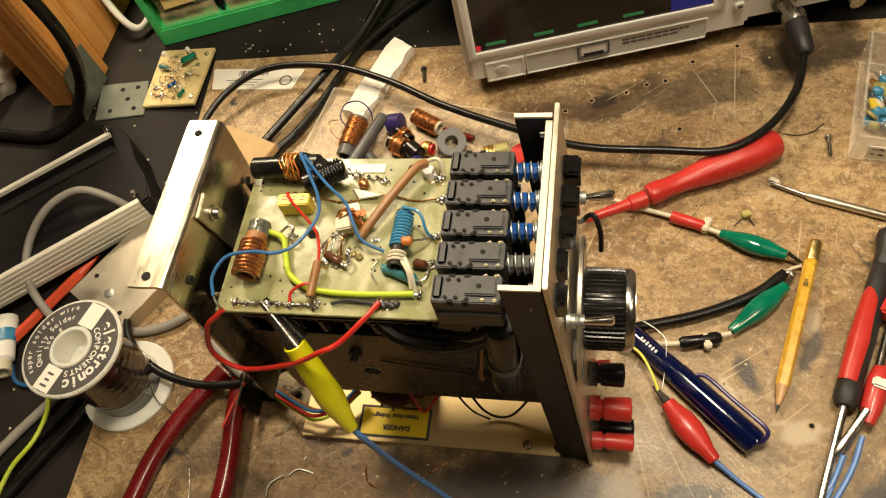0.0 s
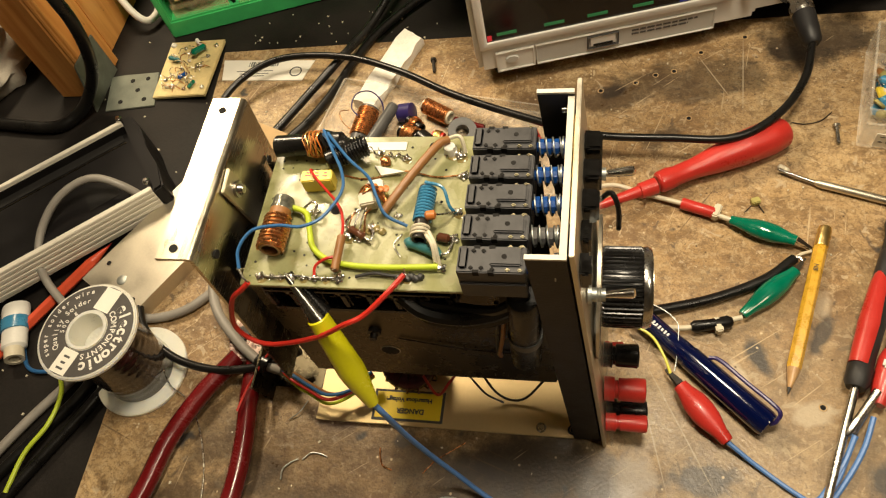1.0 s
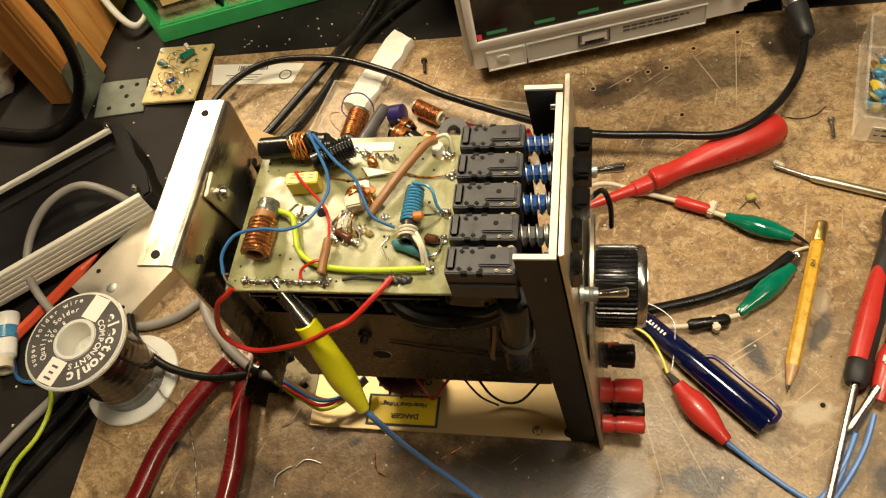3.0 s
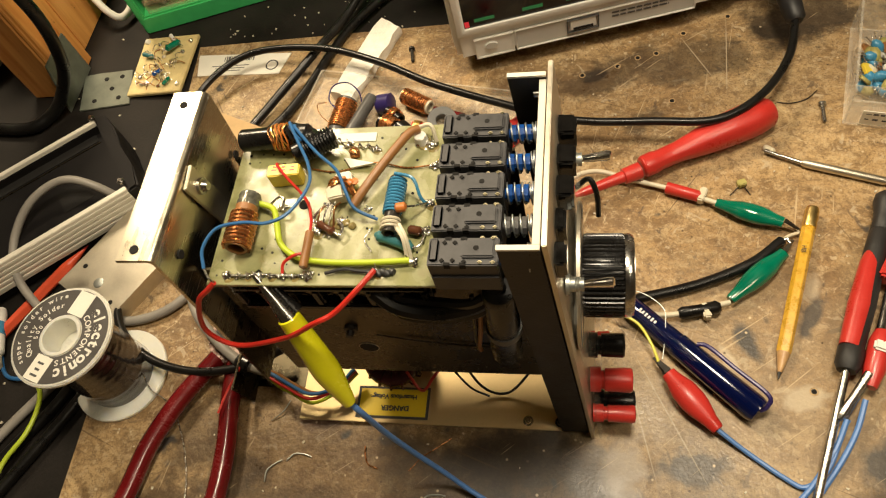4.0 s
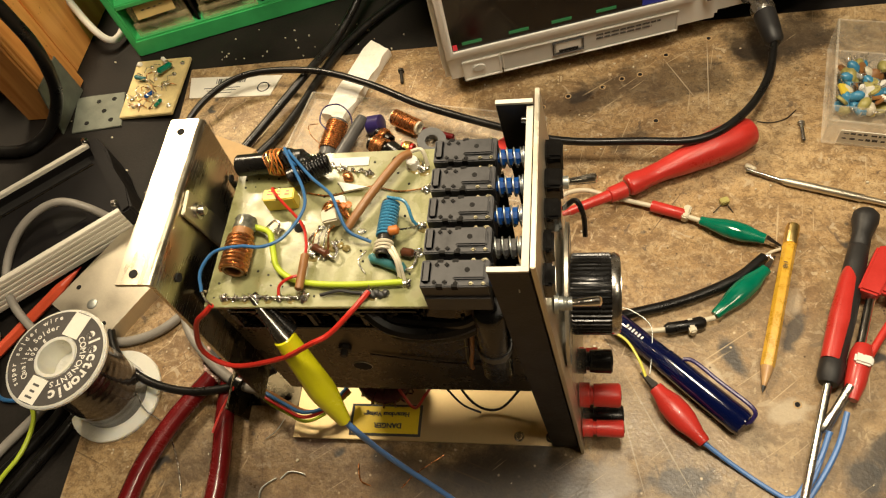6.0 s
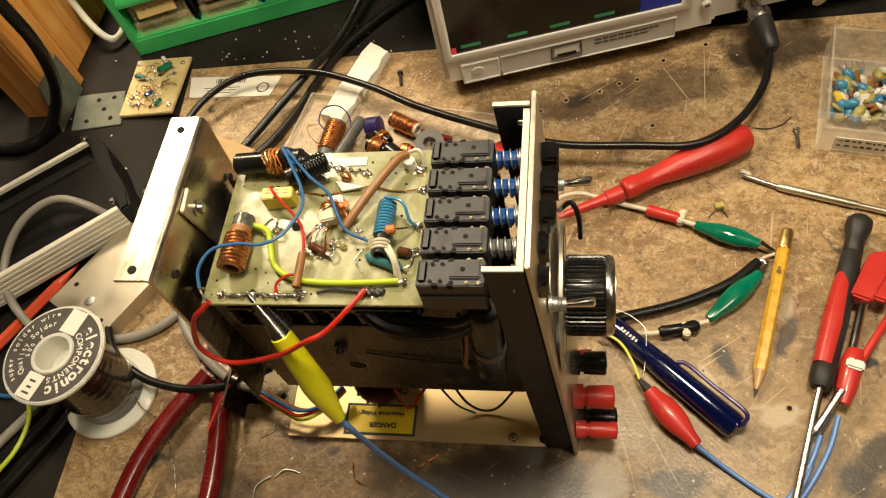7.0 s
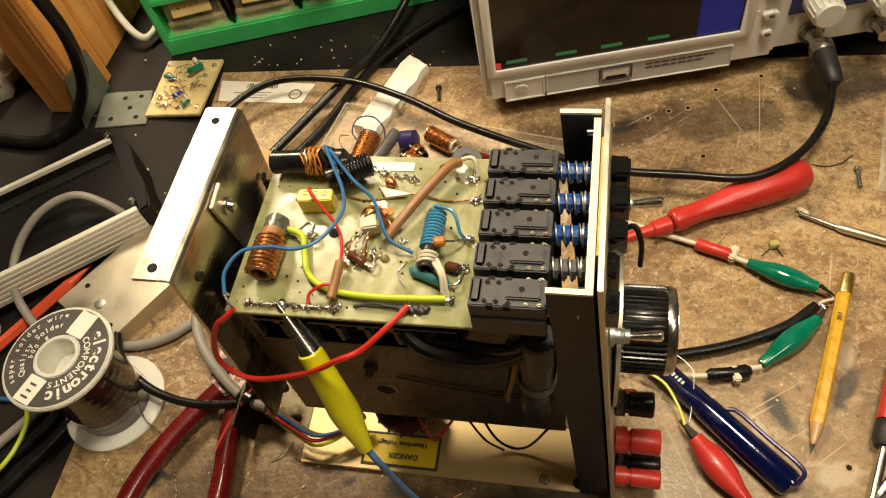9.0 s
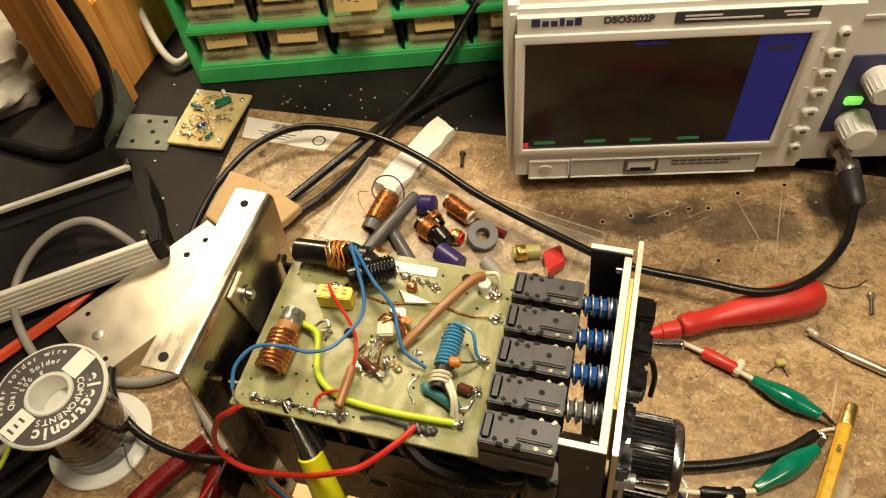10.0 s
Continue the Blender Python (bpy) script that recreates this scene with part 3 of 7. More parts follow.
part("label_face", bm, M["label"], lab)
lettering("lettering", "DANGER", 0.0038, pose(-0.0350, 0.1542, 0.00325, 0, 0, 180), M["ink"], lab, 0.0001, 0.00015)
lettering("lettering", "Hazardous Voltage", 0.0034, pose(-0.0365, 0.1605, 0.00325, 0, 0, 180), M["ink"], lab, 0.0001, 0.00012)

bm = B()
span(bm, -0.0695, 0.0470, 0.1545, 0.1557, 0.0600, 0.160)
side = part("side_plate", bm, M["dull_shaded_metal"], unit, "shaded aluminium side plate with a round hole", 0.0002)
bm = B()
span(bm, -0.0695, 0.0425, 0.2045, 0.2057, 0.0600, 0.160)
part("side_plate", bm, M["dull_shaded_metal"], unit)
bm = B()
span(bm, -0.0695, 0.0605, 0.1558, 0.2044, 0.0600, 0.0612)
part("sub_chassis_floor", bm, M["dull_shaded_metal"], unit)
bm = B()
rod(bm, (-0.0255, 0.1546, 0.0890), (-0.0255, 0.1541, 0.0890), 0.0042, None, 24)
part("round_hole", bm, M["hole"], side)
bm = B()
ring(bm, (-0.0255, 0.1544, 0.0890), (0, 1, 0), 0.0043, 0.0003, 28, 5)
part("hole_edge", bm, M["alu_matt"], side, "bright burred hole edge")
wire("seam_wire", [(-0.018, 0.1538, 0.104), (0.004, 0.1535, 0.098), (0.026, 0.1537, 0.094), (0.034, 0.1538, 0.0945)], 0.0004, M["dark_metal"], side)
bm = B()
lathe(bm, (-0.0275, 0.1546, 0.1100), (-0.0275, 0.150, 0.1100), [(0, 0.003), (0.4, 0.003), (0.45, 0.0018), (1, 0.0016)], 8)
part("nut", bm, M["dark_metal"], side)
# switch bank under the board: a black frame with a row of rounded windows
bm = B()
span(bm, -0.060, 0.014, 0.1490, 0.1540, 0.1385, 0.1420)
span(bm, -0.060, 0.014, 0.1490, 0.1540, 0.1530, 0.1560)
for k in range(8):
    span(bm, -0.0605 + k * 0.0102, -0.0570 + k * 0.0102, 0.1490, 0.1540, 0.1420, 0.1530)
strip = part("terminal_strip", bm, M["black"], unit, "black switch frame with windows under the board", 0.0009)
for k in range(7):
    bm = B()
    lathe(bm, (-0.0518 + k * 0.0102, 0.1535, 0.1475), (-0.0518 + k * 0.0102, 0.1515, 0.1475), [(0, 0.0030), (0.6, 0.0030), (1, 0.0018)], 14, 1.4)
    part("contact_cup", bm, M["dull_shaded_metal"], strip, "dull metal contact cup")
bm = B()
lathe(bm, (0.0370, 0.1475, 0.1040), (0.0395, 0.1490, 0.1560), [(0, 0.0052), (0.03, 0.0062), (0.5, 0.0062), (0.97, 0.0062), (1, 0.0055)], 28)
can = part("capacitor_can", bm, M["black"], unit, "dark capacitor held by a cable tie")
bm = B()
pipe(bm, (0.0380, 0.1481, 0.1245), (0.0382, 0.1482, 0.1285), 0.0067, 0.0060, 28)
part("cable_tie", bm, M["ferrite"], can, "grey cable tie")
wire("harness_wire", [(0.0300, 0.1480, 0.154), (0.0285, 0.1470, 0.135), (0.0265, 0.1475, 0.116), (0.0255, 0.1490, 0.103)], 0.0009, M["rubber"], unit)
wire("harness_wire", [(0.0325, 0.1480, 0.152), (0.0300, 0.1462, 0.130), (0.0270, 0.1468, 0.112), (0.0262, 0.1490, 0.102)], 0.0009, M["brown"], unit)
for k, (z, y, r) in enumerate(((0.139, 0.147, 0.0028), (0.134, 0.1475, 0.0022), (0.142, 0.150, 0.002))):
    wire("harness_wire", [(-0.008 + k * 0.006, 0.152, 0.150), (0.002, y, z + 0.006), (0.016, y - 0.001, z + 0.004), (0.030, 0.147, z + 0.008), (0.041, 0.150, z + 0.016)], r, M["rubber"], unit)
bm = B()
ring(bm, (-0.035, 0.176, 0.020), (0.3, -0.3, 1), 0.010, 0.0055, 28, 10)
tor = part("toroid", bm, M["maroon"], unit, "dark red toroid inside the unit")
tw = []
for k in range(16 * 10):
    a, b = k * 2 * math.pi / 160, k * 2 * math.pi / 10
    r = 0.010 + 0.0061 * math.cos(b)
    tw.append((-0.035 + r * math.cos(a), 0.176 + r * math.sin(a), 0.020 + 0.0061 * math.sin(b) - 0.3 * r * math.cos(a) + 0.3 * r * math.sin(a)))
wire("winding", tw, 0.0005, M["maroon"], tor, "dark red winding", 5, 1)
wire("red_wire", [(-0.026, 0.168, 0.022), (-0.018, 0.160, 0.016), (-0.010, 0.163, 0.028), (-0.004, 0.172, 0.030)], 0.0008, M["red"], unit)
wire("black_wire", [(0.000, 0.178, 0.030), (0.012, 0.166, 0.009), (0.026, 0.164, 0.006), (0.040, 0.172, 0.022)], 0.0007, M["rubber"], unit)
wire("black_wire", [(-0.004, 0.172, 0.026), (0.006, 0.165, 0.010), (0.016, 0.162, 0.005)], 0.0006, M["rubber"], unit)

# circuit board with drilled holes
bm = B()
span(bm, -0.0630, 0.040, 0.1455, 0.2135, 0.1642, 0.1658)
pcb = part("circuit_board", bm, M["board"], unit, "greenish bare glass-fibre circuit board", 0.0002)
bm = B()
rng = random.Random(4)
for i in range(17):
    for j in range(13):
        if rng.random() < 0.24:
            x, y = -0.059 + i * 0.0048 + rng.uniform(-0.001, 0.001), 0.1495 + j * 0.0048 + rng.uniform(-0.001, 0.001)
            rod(bm, (x, y, 0.16575), (x, y, 0.16596), rng.uniform(0.00032, 0.00055), None, 7)
tagged(part("drill_hole", bm, M["hole"], pcb), kind="stuff")
for x, y, r in ((0.0015, 0.2085, 0.0019), (-0.0325, 0.1785, 0.0021)):
    bm = B()
    rod(bm, (x, y, 0.1657), (x, y, 0.1660), r, None, 20)
    part("large_hole", bm, M["hole"], pcb)

Z = 0.1658


def joint(x, y, r=0.0014, seed=0):
    bm = B()
    blob(bm, (x, y, Z + r * 0.35), r, 0.8, seed)
    for k in range(5):
        a = seed * 1.7 + k * 1.4
        d = r * (0.7 + 0.5 * abs(math.sin(seed * 3.1 + k)))
        blob(bm, (x + d * math.cos(a), y + d * 0.8 * math.sin(a), Z + r * 0.3), r * (0.3 + 0.25 * abs(math.cos(seed + k * 2))), 0.8, seed + k)
    rod(bm, (x, y, Z + r * 0.5), (x + r * 1.2 * math.cos(seed), y + r * 1.2 * math.sin(seed), Z + r * 1.9), r * 0.28, r * 0.12, 6)
    jt = part("solder_joint", bm, M["solder"], pcb)
    if seed % 2 == 0:
        bm = B()
        blob(bm, (x + r * 0.5, y - r * 0.6, Z), r * 1.3, 0.12, seed + 9)
        part("flux_residue", bm, M["flux"], jt)


for k, (x, y, r) in enumerate(((-0.0555, 0.149, 0.0017), (-0.0515, 0.1487, 0.0013), (-0.0475, 0.1488, 0.0012), (-0.0435, 0.149, 0.0019), (-0.039, 0.1488, 0.0013), (-0.0345, 0.149, 0.0017), (-0.0305, 0.1488, 0.0013),
                               (-0.0255, 0.149, 0.0022), (-0.001, 0.1508, 0.0018), (0.011, 0.1545, 0.0020), (0.0145, 0.178, 0.0018), (0.0145, 0.1665, 0.0020), (0.0085, 0.206, 0.0028), (0.015, 0.194, 0.0020), (0.0125, 0.2035, 0.0019),
                               (-0.0075, 0.176, 0.0013), (-0.0435, 0.1955, 0.0016), (-0.0405, 0.177, 0.0018), (-0.0255, 0.1665, 0.0018), (-0.021, 0.1655, 0.0016), (-0.017, 0.171, 0.0015), (-0.0195, 0.205, 0.0015), (-0.0085, 0.2025, 0.0015), (-0.0245, 0.207, 0.0014))):
    joint(x, y, r * 0.86, k)
wire("tinned_wire", [(-0.0555, 0.149, Z + 0.001), (-0.049, 0.1484, Z + 0.0014), (-0.042, 0.1492, Z + 0.001), (-0.034, 0.1486, Z + 0.0012), (-0.0255, 0.149, Z + 0.001)], 0.0005, M["solder"], pcb)
wire("tinned_wire", [(-0.019, 0.1497, Z + 0.001), (-0.012, 0.1508, Z + 0.002), (-0.006, 0.1503, Z + 0.0015), (0.005, 0.1502, Z + 0.001)], 0.0006, M["graphite"], pcb)
bm = B()
for k in range(6):
    blob(bm, (-0.001 + 0.0015 * k - 0.002, 0.1498 + 0.0006 * (k % 2), Z + 0.001), 0.0014, 0.8, k)
part("burnt_blob", bm, M["graphite"], pcb)
wire("tinned_wire", [(0.014, 0.194, Z + 0.001), (0.004, 0.1935, Z + 0.0006), (-0.008, 0.196, Z + 0.0008), (-0.022, 0.1925, Z + 0.0006), (-0.032, 0.194, Z + 0.0006)], 0.0003, M["copper"], pcb)
wire("tinned_wire", [(-0.005, 0.168, Z + 0.0004), (-0.007, 0.163, Z + 0.001), (-0.004, 0.1585, Z + 0.0006)], 0.0003, M["solder"], pcb)

# ferrite rod aerial, yellow capacitor, coils
bm = B()
lathe(bm, (-0.0610, 0.2045, 0.1715), (-0.0330, 0.2053, 0.1727), [(0, 0.0038), (0.02, 0.0043), (0.98, 0.0043), (1, 0.0038)], 24)
fer = part("ferrite_coil", bm, M["black"], pcb, "black ferrite rod wound with fine wire")
for k, (tone, turns, r) in enumerate((("copper", 5, 0.0046), ("gold", 4, 0.0049), ("orange", 3, 0.0051))):
    wire("winding", [p + Vector((0.0007 * math.sin(q * 0.9 + k), 0, 0)) for q, p in enumerate(helix((-0.0480 + 0.0012 * k, 0.2050, 0.1720), (-0.0418 + 0.0008 * k, 0.2052, 0.1724), r, turns, 20))], 0.0003, M[tone], fer, "untidy fine yellow winding", 5, 1)
bm = B()
for k in range(4):
    blob(bm, (-0.0385 + 0.0022 * k, 0.2050 - 0.0006 * k, 0.1735 - 0.0006 * k), 0.0044, 1.0, k + 70)
part("tape_lump", bm, M["black"], fer, "black tape wrapped round the rod")
bm = B()
lathe(bm, (-0.0375, 0.1955, 0.1735), (-0.0225, 0.2035, 0.1738), [(0, 0.0030), (0.03, 0.0036), (0.97, 0.0036), (1, 0.0026)], 22)
choke = part("choke_coil", bm, M["black"], pcb, "black choke wound with black wire")
wire("winding", helix((-0.0345, 0.1971, 0.1736), (-0.0232, 0.2031, 0.1738), 0.0040, 11, 18), 0.0005, M["black"], choke, "", 6, 1)
bm = B()
box(bm, (-0.0405, 0.1892, Z + 0.0038), (0.0122, 0.0052, 0.0072), Matrix.Rotation(radians(4), 4, "Z"))
cap = part("film_capacitor", bm, M["cap_yellow"], pcb, "yellow box capacitor", 0.0004)
bm = B()
for k in range(3):
    box(bm, (-0.0440 + 0.0035 * k, 0.1890, Z + 0.0075), (0.002, 0.0005, 0.0001))
    box(bm, (-0.0440 + 0.0035 * k, 0.1904, Z + 0.0075), (0.0014, 0.0005, 0.0001))
part("printed_bars", bm, M["red"], cap)
bm = B()
pipe(bm, (-0.0520, 0.1570, 0.1712), (-0.0518, 0.1742, 0.1712), 0.0040, 0.0031, 22)
former = part("coil_former", bm, M["brown"], pcb)
wire("winding", helix((-0.0520, 0.1575, 0.1712), (-0.0518, 0.1708, 0.1712), 0.0046, 8.5), 0.00075, M["copper"], pcb, "thick copper coil", 6, 1)
bm = B()
lathe(bm, (-0.0519, 0.1735, 0.1708), (-0.0518, 0.1805, 0.1708), [(0, 0.0040), (0.3, 0.0043), (0.5, 0.0039), (0.7, 0.0042), (0.9, 0.0038), (1, 0.0026)], 16)
part("resin_bead", bm, M["resin"], pcb, "glossy resin lump")
bm = B()
pipe(bm, (0.0032, 0.1625, 0.1714), (0.0030, 0.1850, 0.1714), 0.0027, 0.0019, 20)
part("coil_former", bm, M["dark_metal"], pcb)
wire("winding", helix((0.0031, 0.1705, 0.1714), (0.0036, 0.1840, 0.1714), 0.0030, 10.5), 0.00052, M["sky"], pcb, "blue enamelled coil", 6, 1)
wire("winding", helix((0.0032, 0.1640, 0.1714), (0.0031, 0.1675, 0.1714), 0.0031, 2.5), 0.0006, M["ivory"], pcb, "", 6, 1)
wire("wire_end", [(0.0030, 0.1848, 0.1752), (0.0095, 0.1830, 0.1745), (0.0120, 0.1780, 0.170), (0.0140, 0.1772, Z + 0.001)], 0.0006, M["sky"], pcb)
bm = B()
lathe(bm, (0.0045, 0.1712, 0.1738), (0.0085, 0.1720, 0.1735), [(0, 0.0008), (0.15, 0.0017), (0.85, 0.0017), (1, 0.0008)], 12)
part("resistor", bm, M["orange"], pcb)
wire("wire_end", [(0.0085, 0.1720, 0.1735), (0.0115, 0.174, 0.171), (0.0145, 0.178, Z + 0.001)], 0.0004, M["solder"], pcb)
for k in range(2):
    wire("wire_end", [(0.0045 + k * 0.002, 0.1655, 0.1725), (0.0085 + k * 0.001, 0.1600, 0.1725), (0.0095 + k * 0.0015, 0.1545, Z + 0.001)], 0.00075, M["ivory"], pcb)
bm = B()
lathe(bm, (-0.0030, 0.1645, Z + 0.0020), (0.0110, 0.1590, Z + 0.0020), [(0, 0.0008), (0.12, 0.0022), (0.3, 0.0019), (0.7, 0.0019), (0.88, 0.0022), (1, 0.0008)], 14)
part("resistor", bm, M["teal"], pcb, "dark teal resistor")
wire("wire_end", [(0.0110, 0.1590, Z + 0.0020), (0.0135, 0.1600, Z + 0.0022), (0.0145, 0.1655, Z + 0.001)], 0.0005, M["solder"], pcb)
bm = B()
lathe(bm, (0.0085, 0.1662, Z + 0.0022), (0.0135, 0.1652, Z + 0.0022), [(0, 0.0008), (0.15, 0.0017), (0.85, 0.0017), (1, 0.0008)], 12)
part("resistor", bm, M["maroon_brown"], pcb, "small brown resistor")
for dx, dy, dz, size, c, lab in ((-0.0190, 0.1800, 0.0040, (0.0062, 0.0052, 0.0060), "ivory", "cream ceramic block"), (-0.0172, 0.1862, 0.0036, (0.0060, 0.0050, 0.0052), "paper", "white block taped with copper")):
    bm = B()
    box(bm, (dx, dy, Z + dz), size, Matrix.Rotation(radians(14), 4, "Z") @ Matrix.Rotation(radians(10), 4, "X"))
    tr = part("ceramic_trimmer", bm, M[c], pcb, lab, 0.0006)
bm = B()
for k in range(4):
    blob(bm, (-0.0190 + 0.0020 * k, 0.1842 + 0.0006 * (k % 2), Z + 0.0068 - 0.0006 * k), 0.0016, 0.5, k + 21)
part("copper_lug", bm, M["orange"], pcb, "tan lacquered lug")
for k in range(3):
    wire("winding", [(-0.0235 + 0.0005 * k, 0.1838 - 0.0016 * k, Z + 0.003), (-0.0205, 0.1845 - 0.0018 * k, Z + 0.0070), (-0.0160, 0.1822 + 0.0012 * k, Z + 0.0068), (-0.0135, 0.1805 + 0.001 * k, Z + 0.003), (-0.0120, 0.179, Z + 0.001)], 0.00045, M["copper"], pcb, "", 6)
for k in range(4):
    wire("wire_end", [(-0.0222 + 0.0015 * k, 0.1772, Z + 0.003 + 0.0005 * (k % 3)), (-0.0238 + 0.0017 * k, 0.1725 + 0.0008 * (k % 2), Z + 0.0045 - 0.0008 * (k % 3)), (-0.0255 + 0.0022 * k, 0.1672 - 0.0006 * (k % 2), Z + 0.0012)], 0.00025 + 0.0001 * (k % 2), M["solder"] if k % 3 else M["copper"], pcb)
bm = B()
for k in range(5):
    blob(bm, (-0.0230 + 0.0026 * k, 0.1690 + 0.0012 * (k % 2), Z + 0.0004), 0.0016, 0.5, k + 40)
part("flux_residue", bm, M["flux"], pcb, "dark brown flux residue")
bm = B()
lathe(bm, (-0.0248, 0.1690, Z + 0.0022), (-0.0182, 0.1652, Z + 0.0022), [(0, 0.0008), (0.12, 0.0017), (0.3, 0.0014), (0.7, 0.0014), (0.88, 0.0017), (1, 0.0008)], 12)
part("resistor", bm, M["maroon_brown"], pcb, "glossy brown resistor")
wire("wire_end", [(-0.0248, 0.1690, Z + 0.0022), (-0.0268, 0.1705, Z + 0.0020), (-0.0250, 0.1735, Z + 0.0032), (-0.0215, 0.1765, Z + 0.0036)], 0.0006, M["solder"], pcb)
wire("wire_end", [(-0.0182, 0.1652, Z + 0.0022), (-0.0158, 0.1640, Z + 0.0024), (-0.0150, 0.1670, Z + 0.0030), (-0.0172, 0.1700, Z + 0.0034)], 0.0006, M["solder"], pcb)
wire("wire_end", [(-0.0445, 0.1765, Z + 0.0030), (-0.0410, 0.1790, Z + 0.0045), (-0.0385, 0.1775, Z + 0.0050), (-0.0395, 0.1745, Z + 0.0035), (-0.0430, 0.1745, Z + 0.0020)], 0.0005, M["solder"], pcb)
bm = B()
rod(bm, (-0.0185, 0.1845, Z), (-0.0185, 0.1845, Z + 0.0003), 0.0055, None, 24)
part("flux_stain", bm, M["olive"], pcb)
bm = B()
prism(bm, [(-0.0205, 0.1985), (-0.0075, 0.1945), (-0.0170, 0.1935)], Z + 0.0003, Z + 0.0012)
for v in bm.verts:
    v.co.z += max(0, (v.co.x + 0.0205)) * 0.12
part("paper_scrap", bm, M["paper"], pcb, "torn white paper scrap")
bm = B()
span(bm, -0.0265, -0.0095, 0.2065, 0.2105, Z, Z + 0.0004)
part("paper_tag", bm, M["paper"], pcb)
wire("wire_end", helix((-0.0225, 0.2045, Z + 0.0015), (-0.0085, 0.2030, Z + 0.0012), 0.0008, 4), 0.0004, M["solder"], pcb, "", 5, 1)
bm = B()
blob(bm, (-0.0165, 0.2005, Z + 0.0012), 0.0022, 0.8, 3)
part("copper_lug", bm, M["copper"], pcb)
wire("sleeve", [(0.0080, 0.2078, 0.1705), (0.0052, 0.2056, 0.1714), (0.0016, 0.2000, 0.1716), (-0.0045, 0.1895, 0.1712), (-0.0090, 0.1815, 0.1704), (-0.0125, 0.1758, 0.1693)], 0.0017, M["brown"], pcb, "long brown insulating sleeve", 14)
bm = B()
rod(bm, (-0.0262, 0.1645, 0.1700), (-0.0262, 0.1505, 0.1695), 0.0016, None, 14)
part("sleeve", bm, M["brown"], pcb, "short brown sleeve", 0.0003)
wire("wire_end", [(0.0075, 0.2085, 0.1705), (0.0125, 0.2085, 0.1715), (0.0145, 0.2045, Z + 0.001)], 0.0008, M["ivory"], pcb)
bm = B()
rod(bm, (0.0085, 0.2055, Z), (0.0085, 0.2055, Z + 0.004), 0.0028, 0.0022, 16)
part("trimmer_post", bm, M["white"], pcb, "", 0.0003)
wire("earth_wire", [(-0.049, 0.1770, Z + 0.004), (-0.0425, 0.1745, Z + 0.0035), (-0.0400, 0.1680, Z + 0.0025), (-0.0370, 0.1605, Z + 0.0022), (-0.0300, 0.1555, Z + 0.002), (-0.0200, 0.1535, Z + 0.002), (-0.006, 0.1532, Z + 0.002), (0.0105, 0.1540, Z + 0.002)], 0.00115, M["lime"], pcb, "green-yellow earth wire", 10)
wire("red_wire", [(-0.0440, 0.1950, Z + 0.001), (-0.0425, 0.1905, Z + 0.009), (-0.0385, 0.1855, Z + 0.0095), (-0.0300, 0.1775, Z + 0.005), (-0.0268, 0.1700, Z + 0.0045), (-0.0262, 0.1640, Z + 0.004)], 0.00055, M["red"], pcb)
wire("red_wire", [(-0.0262, 0.1560, Z + 0.004), (-0.0300, 0.1548, Z + 0.0045), (-0.0340, 0.1525, Z + 0.003), (-0.0345, 0.1492, Z + 0.001)], 0.00055, M["red"], pcb)
wire("blue_wire", [(-0.0400, 0.2080, 0.1745), (-0.0385, 0.2050, 0.1800), (-0.0330, 0.1955, 0.1800), (-0.0280, 0.1865, 0.1790), (-0.0265, 0.1780, 0.1785), (-0.0310, 0.1665, 0.1795), (-0.0380, 0.1620, 0.1800), (-0.0465, 0.1620, 0.1805), (-0.0560, 0.1600, 0.1800), (-0.0600, 0.1530, 0.1785), (-0.0590, 0.1465, 0.1760)], 0.00062, M["blue"], pcb, "long blue wire", 8)
wire("blue_wire", [(-0.0385, 0.2080, 0.1745), (-0.0360, 0.2030, 0.1800), (-0.0270, 0.1935, 0.1775), (-0.0180, 0.1855, 0.1770), (-0.0140, 0.1780, 0.1755), (-0.0105, 0.1725, 0.1720), (-0.0030, 0.1705, Z + 0.002)], 0.00062, M["blue"], pcb, "", 8)
wire("blue_wire", [(-0.0410, 0.2065, 0.1735), (-0.0390, 0.2045, 0.1785), (-0.0345, 0.1990, 0.1790), (-0.0330, 0.1995, 0.1760)], 0.00062, M["blue"], pcb, "", 8)
wire("tinned_wire", [(-0.0590, 0.1465, 0.1760), (-0.0575, 0.1440, 0.1745), (-0.0560, 0.1430, 0.1725)], 0.0004, M["solder"], pcb)
wire("red_loop_wire", [(-0.0560, 0.1430, 0.1725), (-0.0590, 0.1415, 0.1700), (-0.0650, 0.1395, 0.1640), (-0.0700, 0.1365, 0.1465), (-0.0600, 0.1340, 0.1385), (-0.0370, 0.1330, 0.1490), (-0.0212, 0.1325, 0.1630), (-0.0140, 0.1355, 0.1650), (-0.0060, 0.1420, 0.1690), (-0.0010, 0.1500, 0.1685)], 0.0010, M["red"], unit, "red wire hanging in a loop", 8)

